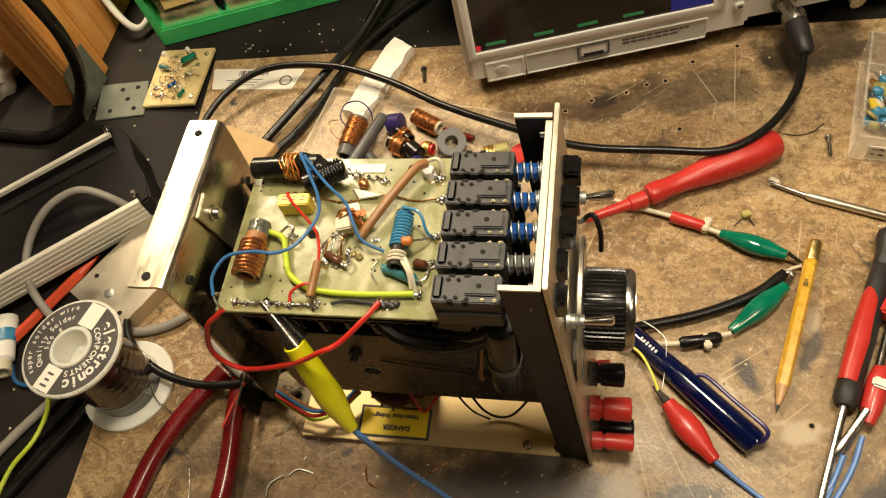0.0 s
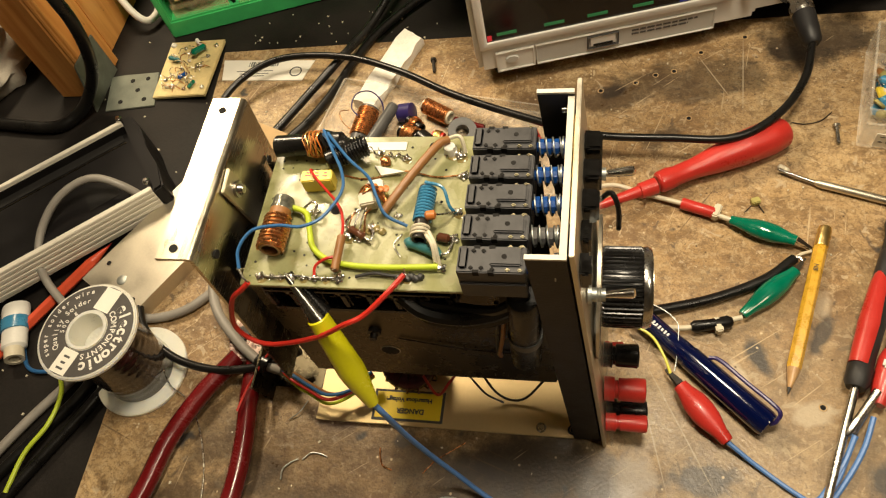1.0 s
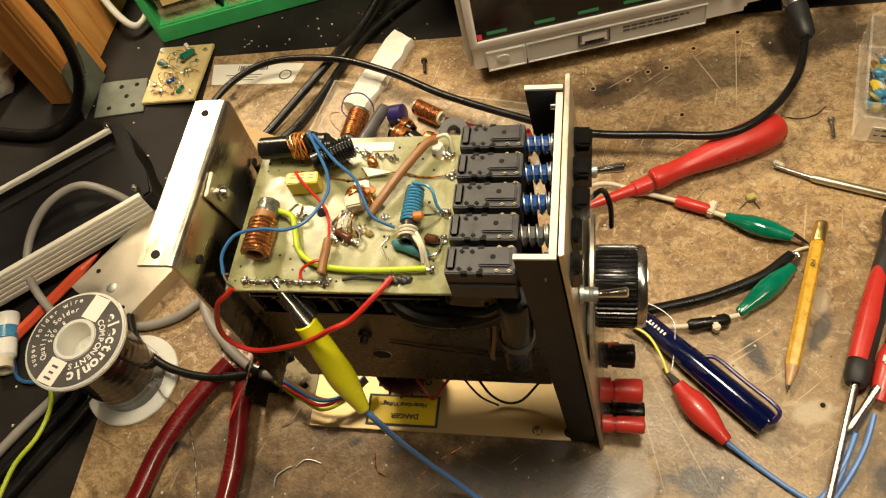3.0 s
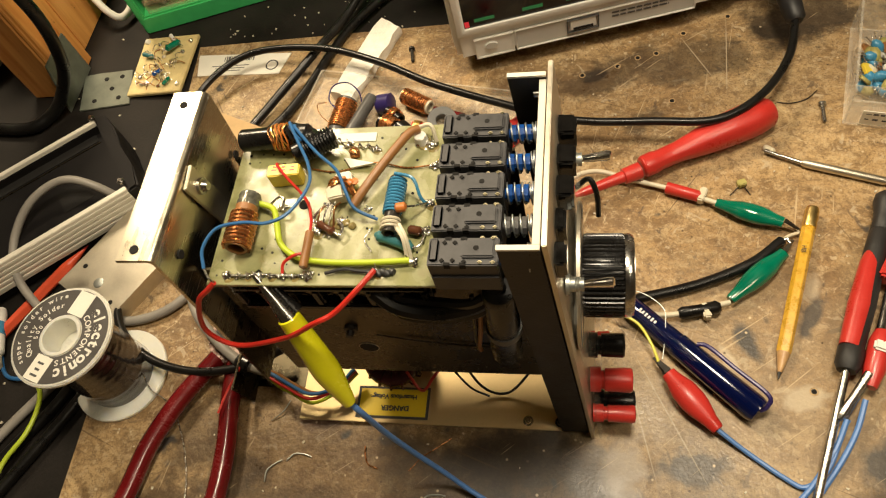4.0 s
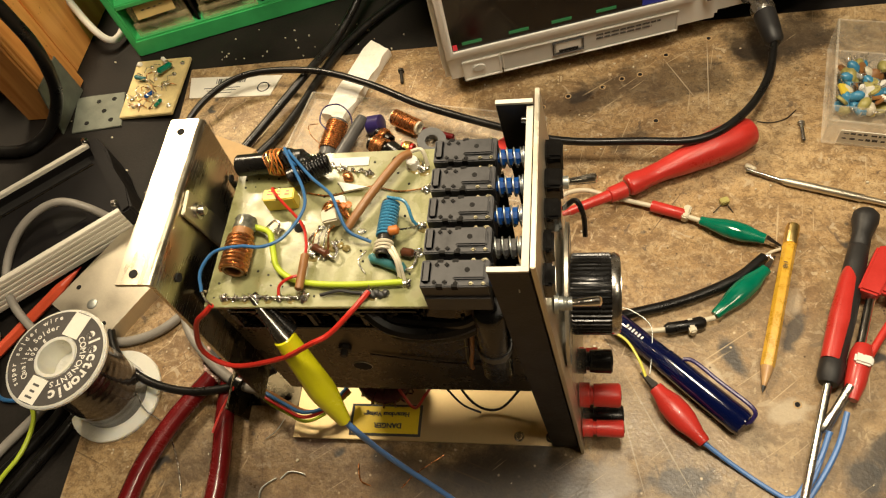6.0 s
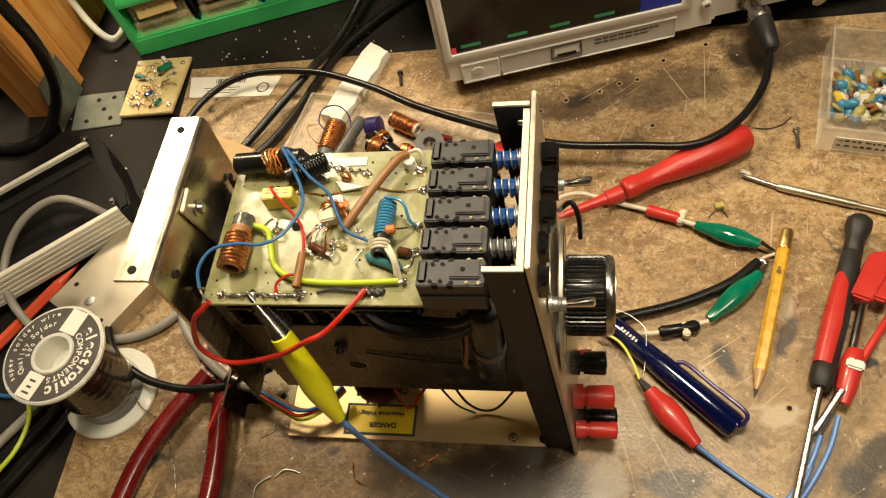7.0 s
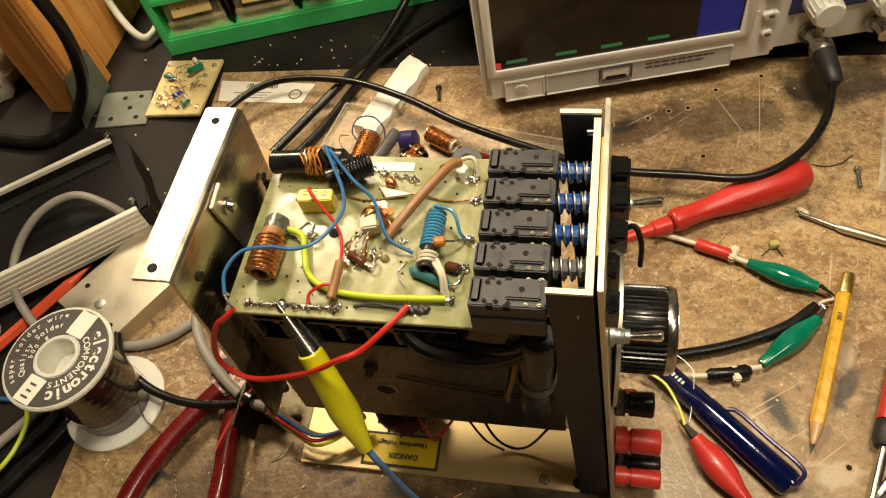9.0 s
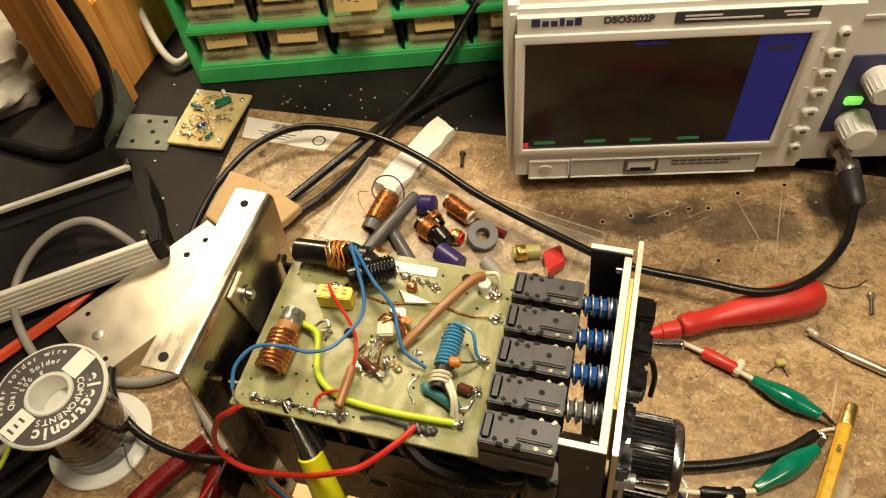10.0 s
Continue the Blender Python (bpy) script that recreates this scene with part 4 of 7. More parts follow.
# five push switches with springs, blue plungers and black caps
for k in range(5):
    y = 0.1500 + 0.0125 * k
    bm = B()
    span(bm, 0.0200, 0.0425, y - 0.0050, y + 0.0050, Z, 0.1812)
    sw = part("push_switch", bm, M["switch"], unit, "grey plastic push switch", 0.0004)
    bm = B()
    span(bm, 0.0206, 0.0234, y - 0.0038, y + 0.0042, 0.1811, 0.1821)
    part("raised_rib", bm, M["switch"], sw, "", 0.0005)
    bm = B()
    span(bm, 0.0308, 0.0412, y - 0.0026, y + 0.0036, 0.1811, 0.1824)
    part("raised_rib", bm, M["switch"], sw, "", 0.0005)
    bm = B()
    for x in (0.0262, 0.0312):
        span(bm, x - 0.0010, x + 0.0010, y + 0.0040, y + 0.0051, 0.1790, 0.1814)
        span(bm, x - 0.0008, x + 0.0012, y - 0.0051, y - 0.0041, 0.1790, 0.1814)
    part("notch", bm, M["hole"], sw)
    bm = B()
    span(bm, 0.0204, 0.0424, y - 0.0058, y - 0.0050, Z, 0.1745)
    part("side_ledge", bm, M["switch"], sw, "", 0.0003)
    bm = B()
    for x, dy in ((0.0252, 0.003), (0.0285, 0.003), (0.0248, -0.0034), (0.0282, -0.0034), (0.0318, -0.0038)):
        rod(bm, (x, y + dy, 0.1810), (x, y + dy, 0.18165), 0.0008, None, 4)
    rod(bm, (0.0355, y + 0.0005, 0.1815), (0.0355, y + 0.0005, 0.18252), 0.0009, None, 12)
    part("pin_hole", bm, M["hole"], sw)
    bm = B()
    for x in (0.0368, 0.0408):
        box(bm, (x, y - 0.0040, 0.1815), (0.0015, 0.0011, 0.0012))
        if k:
            box(bm, (x, y - 0.0066, 0.1792), (0.0015, 0.0011, 0.0014))
    box(bm, (0.0404, y + 0.0046, 0.1815), (0.0013, 0.0010, 0.0012))
    part("contact", bm, M["contact"], sw, "pale tinned contact tags", 0.0004)
    bm = B()
    fat = 0.0020 if k == 0 else 0.0031
    lathe(bm, (0.0425, y, 0.1755), (0.0545, y, 0.1755), [(0, 0.0018)] + [(h + 0.22 * n, r) for n in range(4) for h, r in ((0.06, 0.0020), (0.07, fat), (0.21, fat), (0.22, 0.0020))] + [(1, 0.0018)], 8)
    part("plunger", bm, M["blue_part"] if k != 1 else M["ferrite"], sw, "blue plunger" if k != 1 else "dark plunger")
    wire("spring", helix((0.0428, y, 0.1755), (0.0540, y, 0.1755), 0.0025 if k == 0 else 0.0036, 4.5), 0.0003, M["zinc"], sw, "", 5, 1)
    reach = (0.0632, 0.0628, 0.0650, 0.0655, 0.0655)[k]
    bm = B()
    zc = 0.1755
    box(bm, ((0.0592 + reach) / 2, y, zc), (reach - 0.0592, 0.0084, 0.0096))
    box(bm, (0.0603, y, zc), (0.0018, 0.0096, 0.0108))
    part("cap", bm, M["gloss_black"], sw, "glossy black push cap", 0.0009)
    bm = B()
    rod(bm, (0.0515, y, 0.1755), (0.0520, y, 0.1755), 0.0040, None, 18)
    part("washer", bm, M["zinc"], sw)

JACKS = ((0.1750, 0.0470, "black", 0.0165, 1.0), (0.1620, 0.0360, "red_grip", 0.0195, 1.0), (0.1835, 0.0350, "red_grip", 0.0090, 0.6), (0.1600, 0.0120, "black", 0.0200, 0.9), (0.1515, 0.0175, "red_grip", 0.0200, 0.75))
# knob with dial, toggles, terminals on the front panel
KX, KY, KZ = 0.0645, 0.1800, 0.1080
bm = B()
rod(bm, (KX, KY, KZ), (KX + 0.0014, KY, KZ), 0.030, None, 64)
dial = part("dial_disc", bm, M["alu_matt"], unit, "clear-edged aluminium dial disc", 0.0003)
bm = B()
for k in range(72):
    a = 2 * math.pi * k / 72
    box(bm, (KX + 0.0015, KY + 0.0275 * math.cos(a), KZ + 0.0275 * math.sin(a)), (0.0002, 0.0032, 0.0004), Matrix.Rotation(a, 4, "X"))
part("scale_mark", bm, M["ink"], dial)
bm = B()
gear = [[bm.verts.new((KX + x, KY + (0.0163 + d) * math.cos(2 * math.pi * k / 192), KZ + (0.0163 + d) * math.sin(2 * math.pi * k / 192))) for k in range(192) for d in ((0.0 if x > 0.0175 or x < 0.0025 else (0.0007, 0.0007, -0.0004, -0.0004)[k % 4]),)] for x in (0.0018, 0.0030, 0.0172, 0.0182)]
for a, b in zip(gear, gear[1:]):
    for k in range(192):
        bm.faces.new((a[k], a[(k + 1) % 192], b[(k + 1) % 192], b[k]))
bm.faces.new(gear[0])
bm.faces.new(gear[-1])
knob = part("tuning_knob", bm, M["black"], unit, "large ribbed black tuning knob")
bm = B()
lathe(bm, (KX + 0.0180, KY, KZ), (KX + 0.0215, KY, KZ), [(0, 0.0168), (0.5, 0.0170), (1, 0.0160)], 60)
part("rim", bm, M["steel"], knob, "brushed metal rim")
bm = B()
rod(bm, (KX + 0.0213, KY, KZ), (KX + 0.0218, KY, KZ), 0.0145, None, 48)
part("cap", bm, M["alu"], knob)
wire("pointer_hook", [(0.0640, 0.2060, 0.1330), (0.0690, 0.2050, 0.1400), (0.0720, 0.2010, 0.1350), (0.0725, 0.1990, 0.1230)], 0.0011, M["rubber"], unit, "black wire pointer")
for y, z in ((0.1555, 0.1480), (0.1985, 0.1615)):
    x = 0.0590 + (0.19 - z) * LEAN_X
    bm = B()
    lathe(bm, (x, y, z), (x + 0.0062, y, z), [(0, 0.0038), (0.22, 0.0038), (0.24, 0.0026), (0.5, 0.0027), (0.55, 0.0024), (0.7, 0.0027), (0.75, 0.0024), (1, 0.0025)], 14)
    tg = part("toggle_switch", bm, M["zinc"], unit, "small chrome toggle switch")
    bm = B()
    lathe(bm, (x + 0.005, y, z), (x + 0.0165, y, z + 0.0022), [(0, 0.0012), (0.85, 0.0019), (0.95, 0.0018), (1, 0.0010)], 14)
    part("lever", bm, M["chrome"], tg)
for y, z, c, l, s in JACKS:
    x = 0.0590 + (0.19 - z) * LEAN_X
    bm = B()
    lathe(bm, (x, y, z), (x + l, y, z), [(h, r * s) for h, r in ((0, 0.0060), (0.25, 0.0060), (0.26, 0.0045), (0.34, 0.0045), (0.35, 0.0055), (0.95, 0.0059), (1, 0.0052))], 22)
    jack = part("terminal_post", bm, M[c], unit, ("black" if c == "black" else "red") + " screw terminal post")
    bm = B()
    rod(bm, (x + l - 0.0002, y, z), (x + l + 0.0003, y, z), 0.0022, None, 14)
    part("socket", bm, M["hole"], jack)
bm = B()
span(bm, 0.0640, 0.0655, 0.1440, 0.2130, 0.0005, 0.140)
part("acrylic_cover", sheared(bm, LEAN_X, 0.14), M["acrylic"], unit, "clear acrylic front cover", 0.0003).visible_shadow = False

# ---- oscilloscope ----
scope = thing("oscilloscope", "light grey bench oscilloscope with a dark screen", "oscilloscope", pose(-0.0165, 0.3926, 0, 0, 0, 13.5), world_parts=False)
bm = B()
span(bm, -0.004, 0.309, 0.004, 0.108, 0.012, 0.146)
part("case", bm, M["scope"], scope, "", 0.006)
bm = B()
span(bm, -0.003, 0.183, -0.001, 0.008, 0.0135, 0.1425)
part("bezel", bm, M["scope"], scope, "", 0.0035)
bm = B()
rims = [[bm.verts.new((x, y, z)) for x, z in ((x0, z0), (x1, z0), (x1, z1), (x0, z1))] for (x0, x1, z0, z1), y in (((-0.0005, 0.1640, 0.0365, 0.1285), 0.002), ((-0.0005, 0.1640, 0.0365, 0.1285), -0.0028), ((0.0025, 0.1600, 0.0395, 0.1258), -0.0038), ((0.0050, 0.1565, 0.0415, 0.1235), -0.0030), ((0.0050, 0.1565, 0.0415, 0.1235), 0.002))]
for a, b in zip(rims, rims[1:] + rims[:1]):
    for k in range(4):
        bm.faces.new((a[k], a[(k + 1) % 4], b[(k + 1) % 4], b[k]))
part("screen_surround", bm, M["scope"], scope)
bm = B()
span(bm, 0.0050, 0.1565, -0.0016, 0.001, 0.0415, 0.1235)
scr = part("screen", bm, M["screen"], scope, "dark glossy screen with a blue menu")
bm = B()
span(bm, 0.1300, 0.1555, -0.0019, -0.0016, 0.0425, 0.1225)
part("menu_column", bm, M["lit_blue"], scr, "blue lit menu column")
for k, x in enumerate((0.012, 0.043, 0.071, 0.100)):
    bm = B()
    span(bm, x, x + 0.013, -0.0019, -0.0016, 0.0455, 0.0478)
    part("status_bar", bm, M["lit_green"], scr)
bm = B()
span(bm, 0.0055, 0.0085, -0.0019, -0.0016, 0.0425, 0.0470)
part("status_bar", bm, M["lit_red"], scr)
bm = B()
span(bm, 0.064, 0.082, -0.0019, -0.0016, 0.1195, 0.1212)
part("status_bar", bm, M["lit_blue"], scr)
bm = B()
span(bm, 0.1365, 0.1495, -0.0021, -0.0019, 0.1120, 0.1155)
part("status_bar", bm, M["navy"], scr)
bm = B()
span(bm, 0.083, 0.1565, -0.0016, -0.0008, 0.1320, 0.1390)
strip = part("model_strip", bm, M["ink"], scope, "black strip with small print")
bm = B()
for x0, x1, z in ((0.088, 0.107, 0.1366), (0.088, 0.128, 0.1344), (0.138, 0.151, 0.1366), (0.140, 0.151, 0.1344)):
    span(bm, x0, x1, -0.0018, -0.0016, z - 0.0005, z + 0.0005)
part("printed_bars", bm, M["scope"], strip)
bm = B()
for k, (x, w) in enumerate(((0.008, 0.0046), (0.0136, 0.0036), (0.0182, 0.0036), (0.0228, 0.0026), (0.0264, 0.0036), (0.0308, 0.0036))):
    span(bm, x, x + w, -0.0013, -0.0009, 0.1335, 0.1335 + (0.0048 if k in (0, 3, 5) else 0.0034))
part("maker_mark", bm, M["navy"], scope, "dark blue maker mark")
lettering("lettering", "DSO5202P", 0.0058, pose(0.0590, -0.0012, 0.1357, 90), M["ink"], scope, 0.0001, 0.00022)
bm = B()
span(bm, 0.0100, 0.0345, -0.0024, -0.0010, 0.0150, 0.0305)
pw = part("power_button", bm, M["scope"], scope, "", 0.0012)
bm = B()
lathe(bm, (0.020, -0.0022, 0.024), (0.020, -0.0034, 0.024), [(0, 0.0046), (1, 0.004)], 20, 0.7)
part("button_mark", bm, M["scope_dark"], pw)
bm = B()
span(bm, 0.0370, 0.1540, -0.0020, -0.0010, 0.0150, 0.0305)
st = part("connector_strip", bm, M["scope_dark"], scope, "", 0.001)
bm = B()
span(bm, 0.0720, 0.0900, -0.0030, -0.0016, 0.0200, 0.0290)
us = part("usb_socket", bm, M["scope"], st, "", 0.0008)
bm = B()
span(bm, 0.0745, 0.0875, -0.0033, -0.0025, 0.0208, 0.0226)
part("usb_slot", bm, M["hole"], st)
bm = B()
for x0, x1, z in ((0.100, 0.143, 0.0262), (0.100, 0.137, 0.0232)):
    k = x0
    while k < x1:
        w = 0.002 + 0.003 * abs(math.sin(k * 900))
        span(bm, k, min(k + w, x1), -0.0023, -0.0019, z, z + 0.0013)
        k += w + 0.0008
part("printed_bars", bm, M["ferrite"], st)
def rim(x0, x1, z0, z1, w, y0, y1, name, material, parent):
    bm = B()
    span(bm, x0, x1, y0, y1, z0, z0 + w)
    span(bm, x0, x1, y0, y1, z1 - w, z1)
    span(bm, x0, x0 + w, y0, y1, z0 + w, z1 - w)
    span(bm, x1 - w, x1, y0, y1, z0 + w, z1 - w)
    return part(name, bm, material, parent, "", 0.0003)


rim(0.0092, 0.0353, 0.0142, 0.0313, 0.0014, -0.0031, -0.0011, "button_rim", M["white"], pw)
rim(0.0362, 0.1548, 0.0142, 0.0313, 0.0010, -0.0028, -0.0011, "strip_rim", M["white"], st)
rim(0.0705, 0.0915, 0.0185, 0.0292, 0.0007, -0.0034, -0.0017, "socket_rim", M["ferrite"], us)
for k, z in enumerate((0.1220, 0.1085, 0.0945, 0.0805, 0.0655, 0.0505, 0.0365)):
    bm = B()
    r = 0.0034 if k in (0, 6) else 0.0050
    lathe(bm, (0.1735, 0.001, z), (0.1735, -0.0042, z), [(0, r), (0.7, r * 0.97), (1, r * 0.8)], 22, 0.72 if k not in (0, 6) else 1.0)
    key = part("key", bm, M["white"], scope, "pale push key")
    bm = B()
    span(bm, 0.1718, 0.1752, -0.0045, -0.0041, z - 0.001, z + 0.001)
    part("key_mark", bm, M["ferrite"], key)
    if 0 < k < 6:
        bm = B()
        span(bm, 0.1605, 0.1670, -0.0014, -0.0010, z + 0.0026, z + 0.0031)
        part("key_line", bm, M["white"], scope)
bm = B()
span(bm, 0.1875, 0.300, 0.0028, 0.0045, 0.0430, 0.1010)
part("control_field", bm, M["navy"], scope, "dark blue control field")
for x, z, r in ((0.2050, 0.0860, 0.0080), (0.2040, 0.0515, 0.0098), (0.240, 0.0860, 0.0080), (0.241, 0.0515, 0.0098)):
    bm = B()
    lathe(bm, (x, 0.003, z), (x, -0.014, z), [(0, r * 1.05), (0.15, r), (0.9, r * 0.93), (1, r * 0.8)], 28)
    kn = part("control_knob", bm, M["white"], scope, "white control knob")
    bm = B()
    for j in range(18):
        a = 2 * math.pi * j / 18
        rod(bm, (x + r * 0.95 * math.cos(a), -0.002, z + r * 0.95 * math.sin(a)), (x + r * 0.91 * math.cos(a), -0.0125, z + r * 0.91 * math.sin(a)), r * 0.08, None, 5)
    part("knob_rib", bm, M["white"], kn)
bm = B()
span(bm, 0.1925, 0.2030, -0.0005, 0.003, 0.0665, 0.0725)
part("lit_key", bm, M["lit_key"], scope, "lit green key", 0.0012)
for x in (0.2045, 0.245):
    bm = B()
    lathe(bm, (x, 0.004, 0.0275), (x, -0.012, 0.0275), [(0, 0.0080), (0.2, 0.0080), (0.22, 0.0052), (1, 0.0048)], 24)
    part("bnc_socket", bm, M["steel"], scope, "metal signal socket")
for x in (0.02, 0.285):
    bm = B()
    span(bm, x - 0.012, x + 0.012, 0.010, 0.030, 0.0, 0.014)
    part("foot", bm, M["soft"], scope, "", 0.001)
for k in range(4):
    bm = B()
    span(bm, 0.1835 + 0.028 * k, 0.195 + 0.028 * k, 0.0028, 0.0045, 0.126, 0.128)
    part("printed_bars", bm, M["scope_dark"], scope)

# ---- leads and clips ----
def boot_profile(r):
    return [(0, r * 0.55), (0.10, r * 0.62), (0.30, r * 0.95), (0.48, r), (0.62, r * 0.92), (0.85, r * 0.58), (0.97, r * 0.50), (1, r * 0.42)]


def crocodile_clip(name, label, tip, neck, tail, r, material, metal="steel", squash=0.8):
    """A clip whose jaws reach from neck to tip and whose soft boot runs from neck to tail."""
    th = thing(name, label, "crocodile clip", Matrix.Translation(Vector(neck)), "crocodile clips")
    bm = B()
    lathe(bm, neck, tail, boot_profile(r), 24, squash)
    part("boot", bm, M[material], th)
    m, length = basis(neck, tip)
    for s in (1, -1):
        bm = B()
        for k in range(6):
            w = r * (0.5 - 0.055 * k)
            vs = box(bm, (0, s * r * (0.30 - 0.05 * k), length * (k + 0.5) / 6), (w, r * 0.16, length / 6 * 1.08))
        bmesh.ops.transform(bm, matrix=m, verts=bm.verts[:])
        part("jaw", bm, M[metal], th)
    return th


yc = thing("test_clip", "yellow booted test clip hanging from a solder joint", "crocodile clip", pose(-0.035, 0.14, 0.14), "crocodile clips")
P0, P1, P2 = Vector((-0.0450, 0.1490, 0.1675)), Vector((-0.0350, 0.1390, 0.1545)), Vector((-0.0205, 0.1205, 0.1165))

bm = B()
lathe(bm, P1, P2, [(0, 0.0034), (0.01, 0.0042), (0.30, 0.0048), (0.58, 0.0054), (0.66, 0.0052), (0.95, 0.0030), (1, 0.0026)], 28)
part("boot", bm, M["yellow"], yc, "glossy yellow vinyl boot")
bm = B()
lathe(bm, P0, P1 + (P2 - P1) * 0.03, [(0, 0.0007), (0.1, 0.0012), (0.55, 0.0024), (1, 0.0038)], 16)
part("jaw", bm, M["steel"], yc, "bright steel jaw")
bm = B()
lathe(bm, P0 + Vector((0.0012, 0.0014, 0.0)), P1 + Vector((0.002, 0.0025, -0.001)), [(0, 0.0006), (0.55, 0.0018), (1, 0.0030)], 14)
part("jaw", bm, M["black"], yc)
wire("lead", [P2, (-0.0175, 0.1190, 0.1070), (-0.0150, 0.1195, 0.0780), (-0.0100, 0.1200, 0.0450), (-0.0010, 0.1180, 0.0200), (0.0120, 0.1120, 0.0070), (0.0350, 0.1010, 0.0020), (0.0700, 0.0850, 0.0016), (0.1100, 0.0700, 0.0016)], 0.0013, M["blue_lead"], yc, "blue test lead", 10, 8)

rc = crocodile_clip("crocodile_clip", "red booted crocodile clip on a blue lead", (0.1000, 0.1850, 0.007), (0.1065, 0.1765, 0.0085), (0.1285, 0.1490, 0.0065), 0.0068, "red_grip", "dark_metal")
wire("lead", [(0.1285, 0.1490, 0.0060), (0.1410, 0.1400, 0.0025), (0.1580, 0.1280, 0.0020), (0.1660, 0.1250, 0.0025), (0.1760, 0.1330, 0.004), (0.1850, 0.1520, 0.006), (0.1870, 0.1560, 0.008)], 0.0012, M["blue_lead"], rc, "blue test lead", 8)
yw = thing("yellow_wire", "thin yellow wire ending in a red clip", "wire", pose(0.09, 0.2, 0.01))
wire("wire", [(0.0680, 0.2100, 0.012), (0.0780, 0.2090, 0.012), (0.0915, 0.2030, 0.011), (0.0985, 0.1920, 0.010), (0.1025, 0.1810, 0.008)], 0.0008, M["lime_wire"], yw, "", 8)

for nm, tip, neck, tail in (("green_clip", (0.1810, 0.2620, 0.003), (0.1715, 0.2665, 0.006), (0.1375, 0.2800, 0.006)), ("green_clip", (0.1755, 0.2560, 0.004), (0.1695, 0.2470, 0.006), (0.1400, 0.2190, 0.006))):
    crocodile_clip("crocodile_clip", "glossy green booted crocodile clip gripping a stripped lead", tip, neck, tail, 0.0058, "green", "chrome")
wl = thing("probe_lead", "ivory lead with a red sleeve to a green clip", "lead", pose(0.1, 0.295, 0))
wire("wire", [(0.0560, 0.2960, 0.010), (0.0640, 0.3015, 0.008), (0.0740, 0.3035, 0.006), (0.0900, 0.2990, 0.004), (0.1130, 0.2915, 0.004), (0.1390, 0.2800, 0.005)], 0.0015, M["ivory"], wl, "ivory insulation", 10)
bm = B()
lathe(bm, (0.1110, 0.2920, 0.0045), (0.1300, 0.2850, 0.0045), [(0, 0.0032), (0.05, 0.0036), (0.9, 0.0034), (1, 0.0026)], 16)
part("sleeve", bm, M["red_grip"], wl, "red sleeve")
bm = B()
box(bm, (0.1305, 0.2860, 0.0045), (0.0042, 0.0095, 0.0055), Matrix.Rotation(radians(-22), 4, "Z"))
part("tape", bm, M["ivory"], wl, "", 0.0008)
bl = thing("probe_lead", "ivory lead with a black sleeve to a green clip", "lead", pose(0.1, 0.21, 0))
wire("wire", [(0.0780, 0.2150, 0.012), (0.0860, 0.2110, 0.009), (0.1000, 0.2100, 0.006), (0.1140, 0.2110, 0.005), (0.1400, 0.2180, 0.005)], 0.0015, M["ivory"], bl, "ivory insulation", 10)
bm = B()
lathe(bm, (0.1135, 0.2110, 0.0050), (0.1350, 0.2155, 0.0050), [(0, 0.0022), (0.1, 0.0034), (0.5, 0.0030), (0.9, 0.0036), (1, 0.0022)], 16)
part("sleeve", bm, M["rubber"], bl, "black sleeve")
bm = B()
box(bm, (0.1275, 0.2125, 0.0050), (0.0040, 0.0085, 0.0055), Matrix.Rotation(radians(12), 4, "Z"))
part("tape", bm, M["ivory"], bl, "", 0.0008)
cx = thing("coax_lead", "short black coaxial lead with stripped end", "cable", pose(0.13, 0.23, 0))
wire("jacket", [(0.0760, 0.2120, 0.012), (0.0940, 0.2195, 0.006), (0.1250, 0.2290, 0.004), (0.1530, 0.2420, 0.004), (0.1700, 0.2560, 0.004)], 0.0028, M["rubber"], cx, "", 12)
wire("core", [(0.1700, 0.2560, 0.004), (0.1740, 0.2590, 0.004), (0.1795, 0.2615, 0.003)], 0.0009, M["ivory"], cx)
wire("braid", [(0.1700, 0.2555, 0.005), (0.1725, 0.2560, 0.0055), (0.1740, 0.2530, 0.005)], 0.0010, M["solder"], cx)
sc = thing("bare_wire", "loose twisted bare wire across the pen", "wire", pose(0.1, 0.21, 0))
wire("strand", [(0.0840, 0.2200, 0.016), (0.0950, 0.2180, 0.015), (0.1050, 0.2100, 0.0145), (0.1060, 0.2010, 0.0130), (0.1050, 0.1900, 0.009), (0.1040, 0.1840, 0.008)], 0.0003, M["zinc"], sc)

# ---- tools ----
sd = thing("screwdriver", "red handled screwdriver with red insulated shaft", "screwdriver", pose(0.13, 0.32, 0), "screwdrivers")
bm = B()
lathe(bm, (0.0970, 0.3030, 0.0095), (0.1730, 0.3420, 0.0098), [(0, 0.0054), (0.015, 0.0068), (0.10, 0.0070), (0.13, 0.0062), (0.28, 0.0064), (0.45, 0.0086), (0.66, 0.0106), (0.86, 0.0109), (0.97, 0.0094), (1, 0.0070)], 12)
part("handle", bm, M["red_grip"], sd, "faceted red plastic handle", 0.0006)
bm = B()
lathe(bm, (0.0580, 0.2830, 0.0110), (0.0960, 0.3015, 0.0090), [(0, 0.0012), (0.15, 0.0026), (0.75, 0.0036), (0.76, 0.0048), (1, 0.0052)], 16)
part("shaft", bm, M["red_grip"], sd, "red insulated shaft")
ps = thing("precision_screwdriver", "slim nickel precision screwdriver", "screwdriver", pose(0.2, 0.3, 0), "screwdrivers")
bm = B()
lathe(bm, (0.1680, 0.3175, 0.0030), (0.1875, 0.3080, 0.0030), [(0, 0.0015), (0.1, 0.0010), (1, 0.0012)], 12)
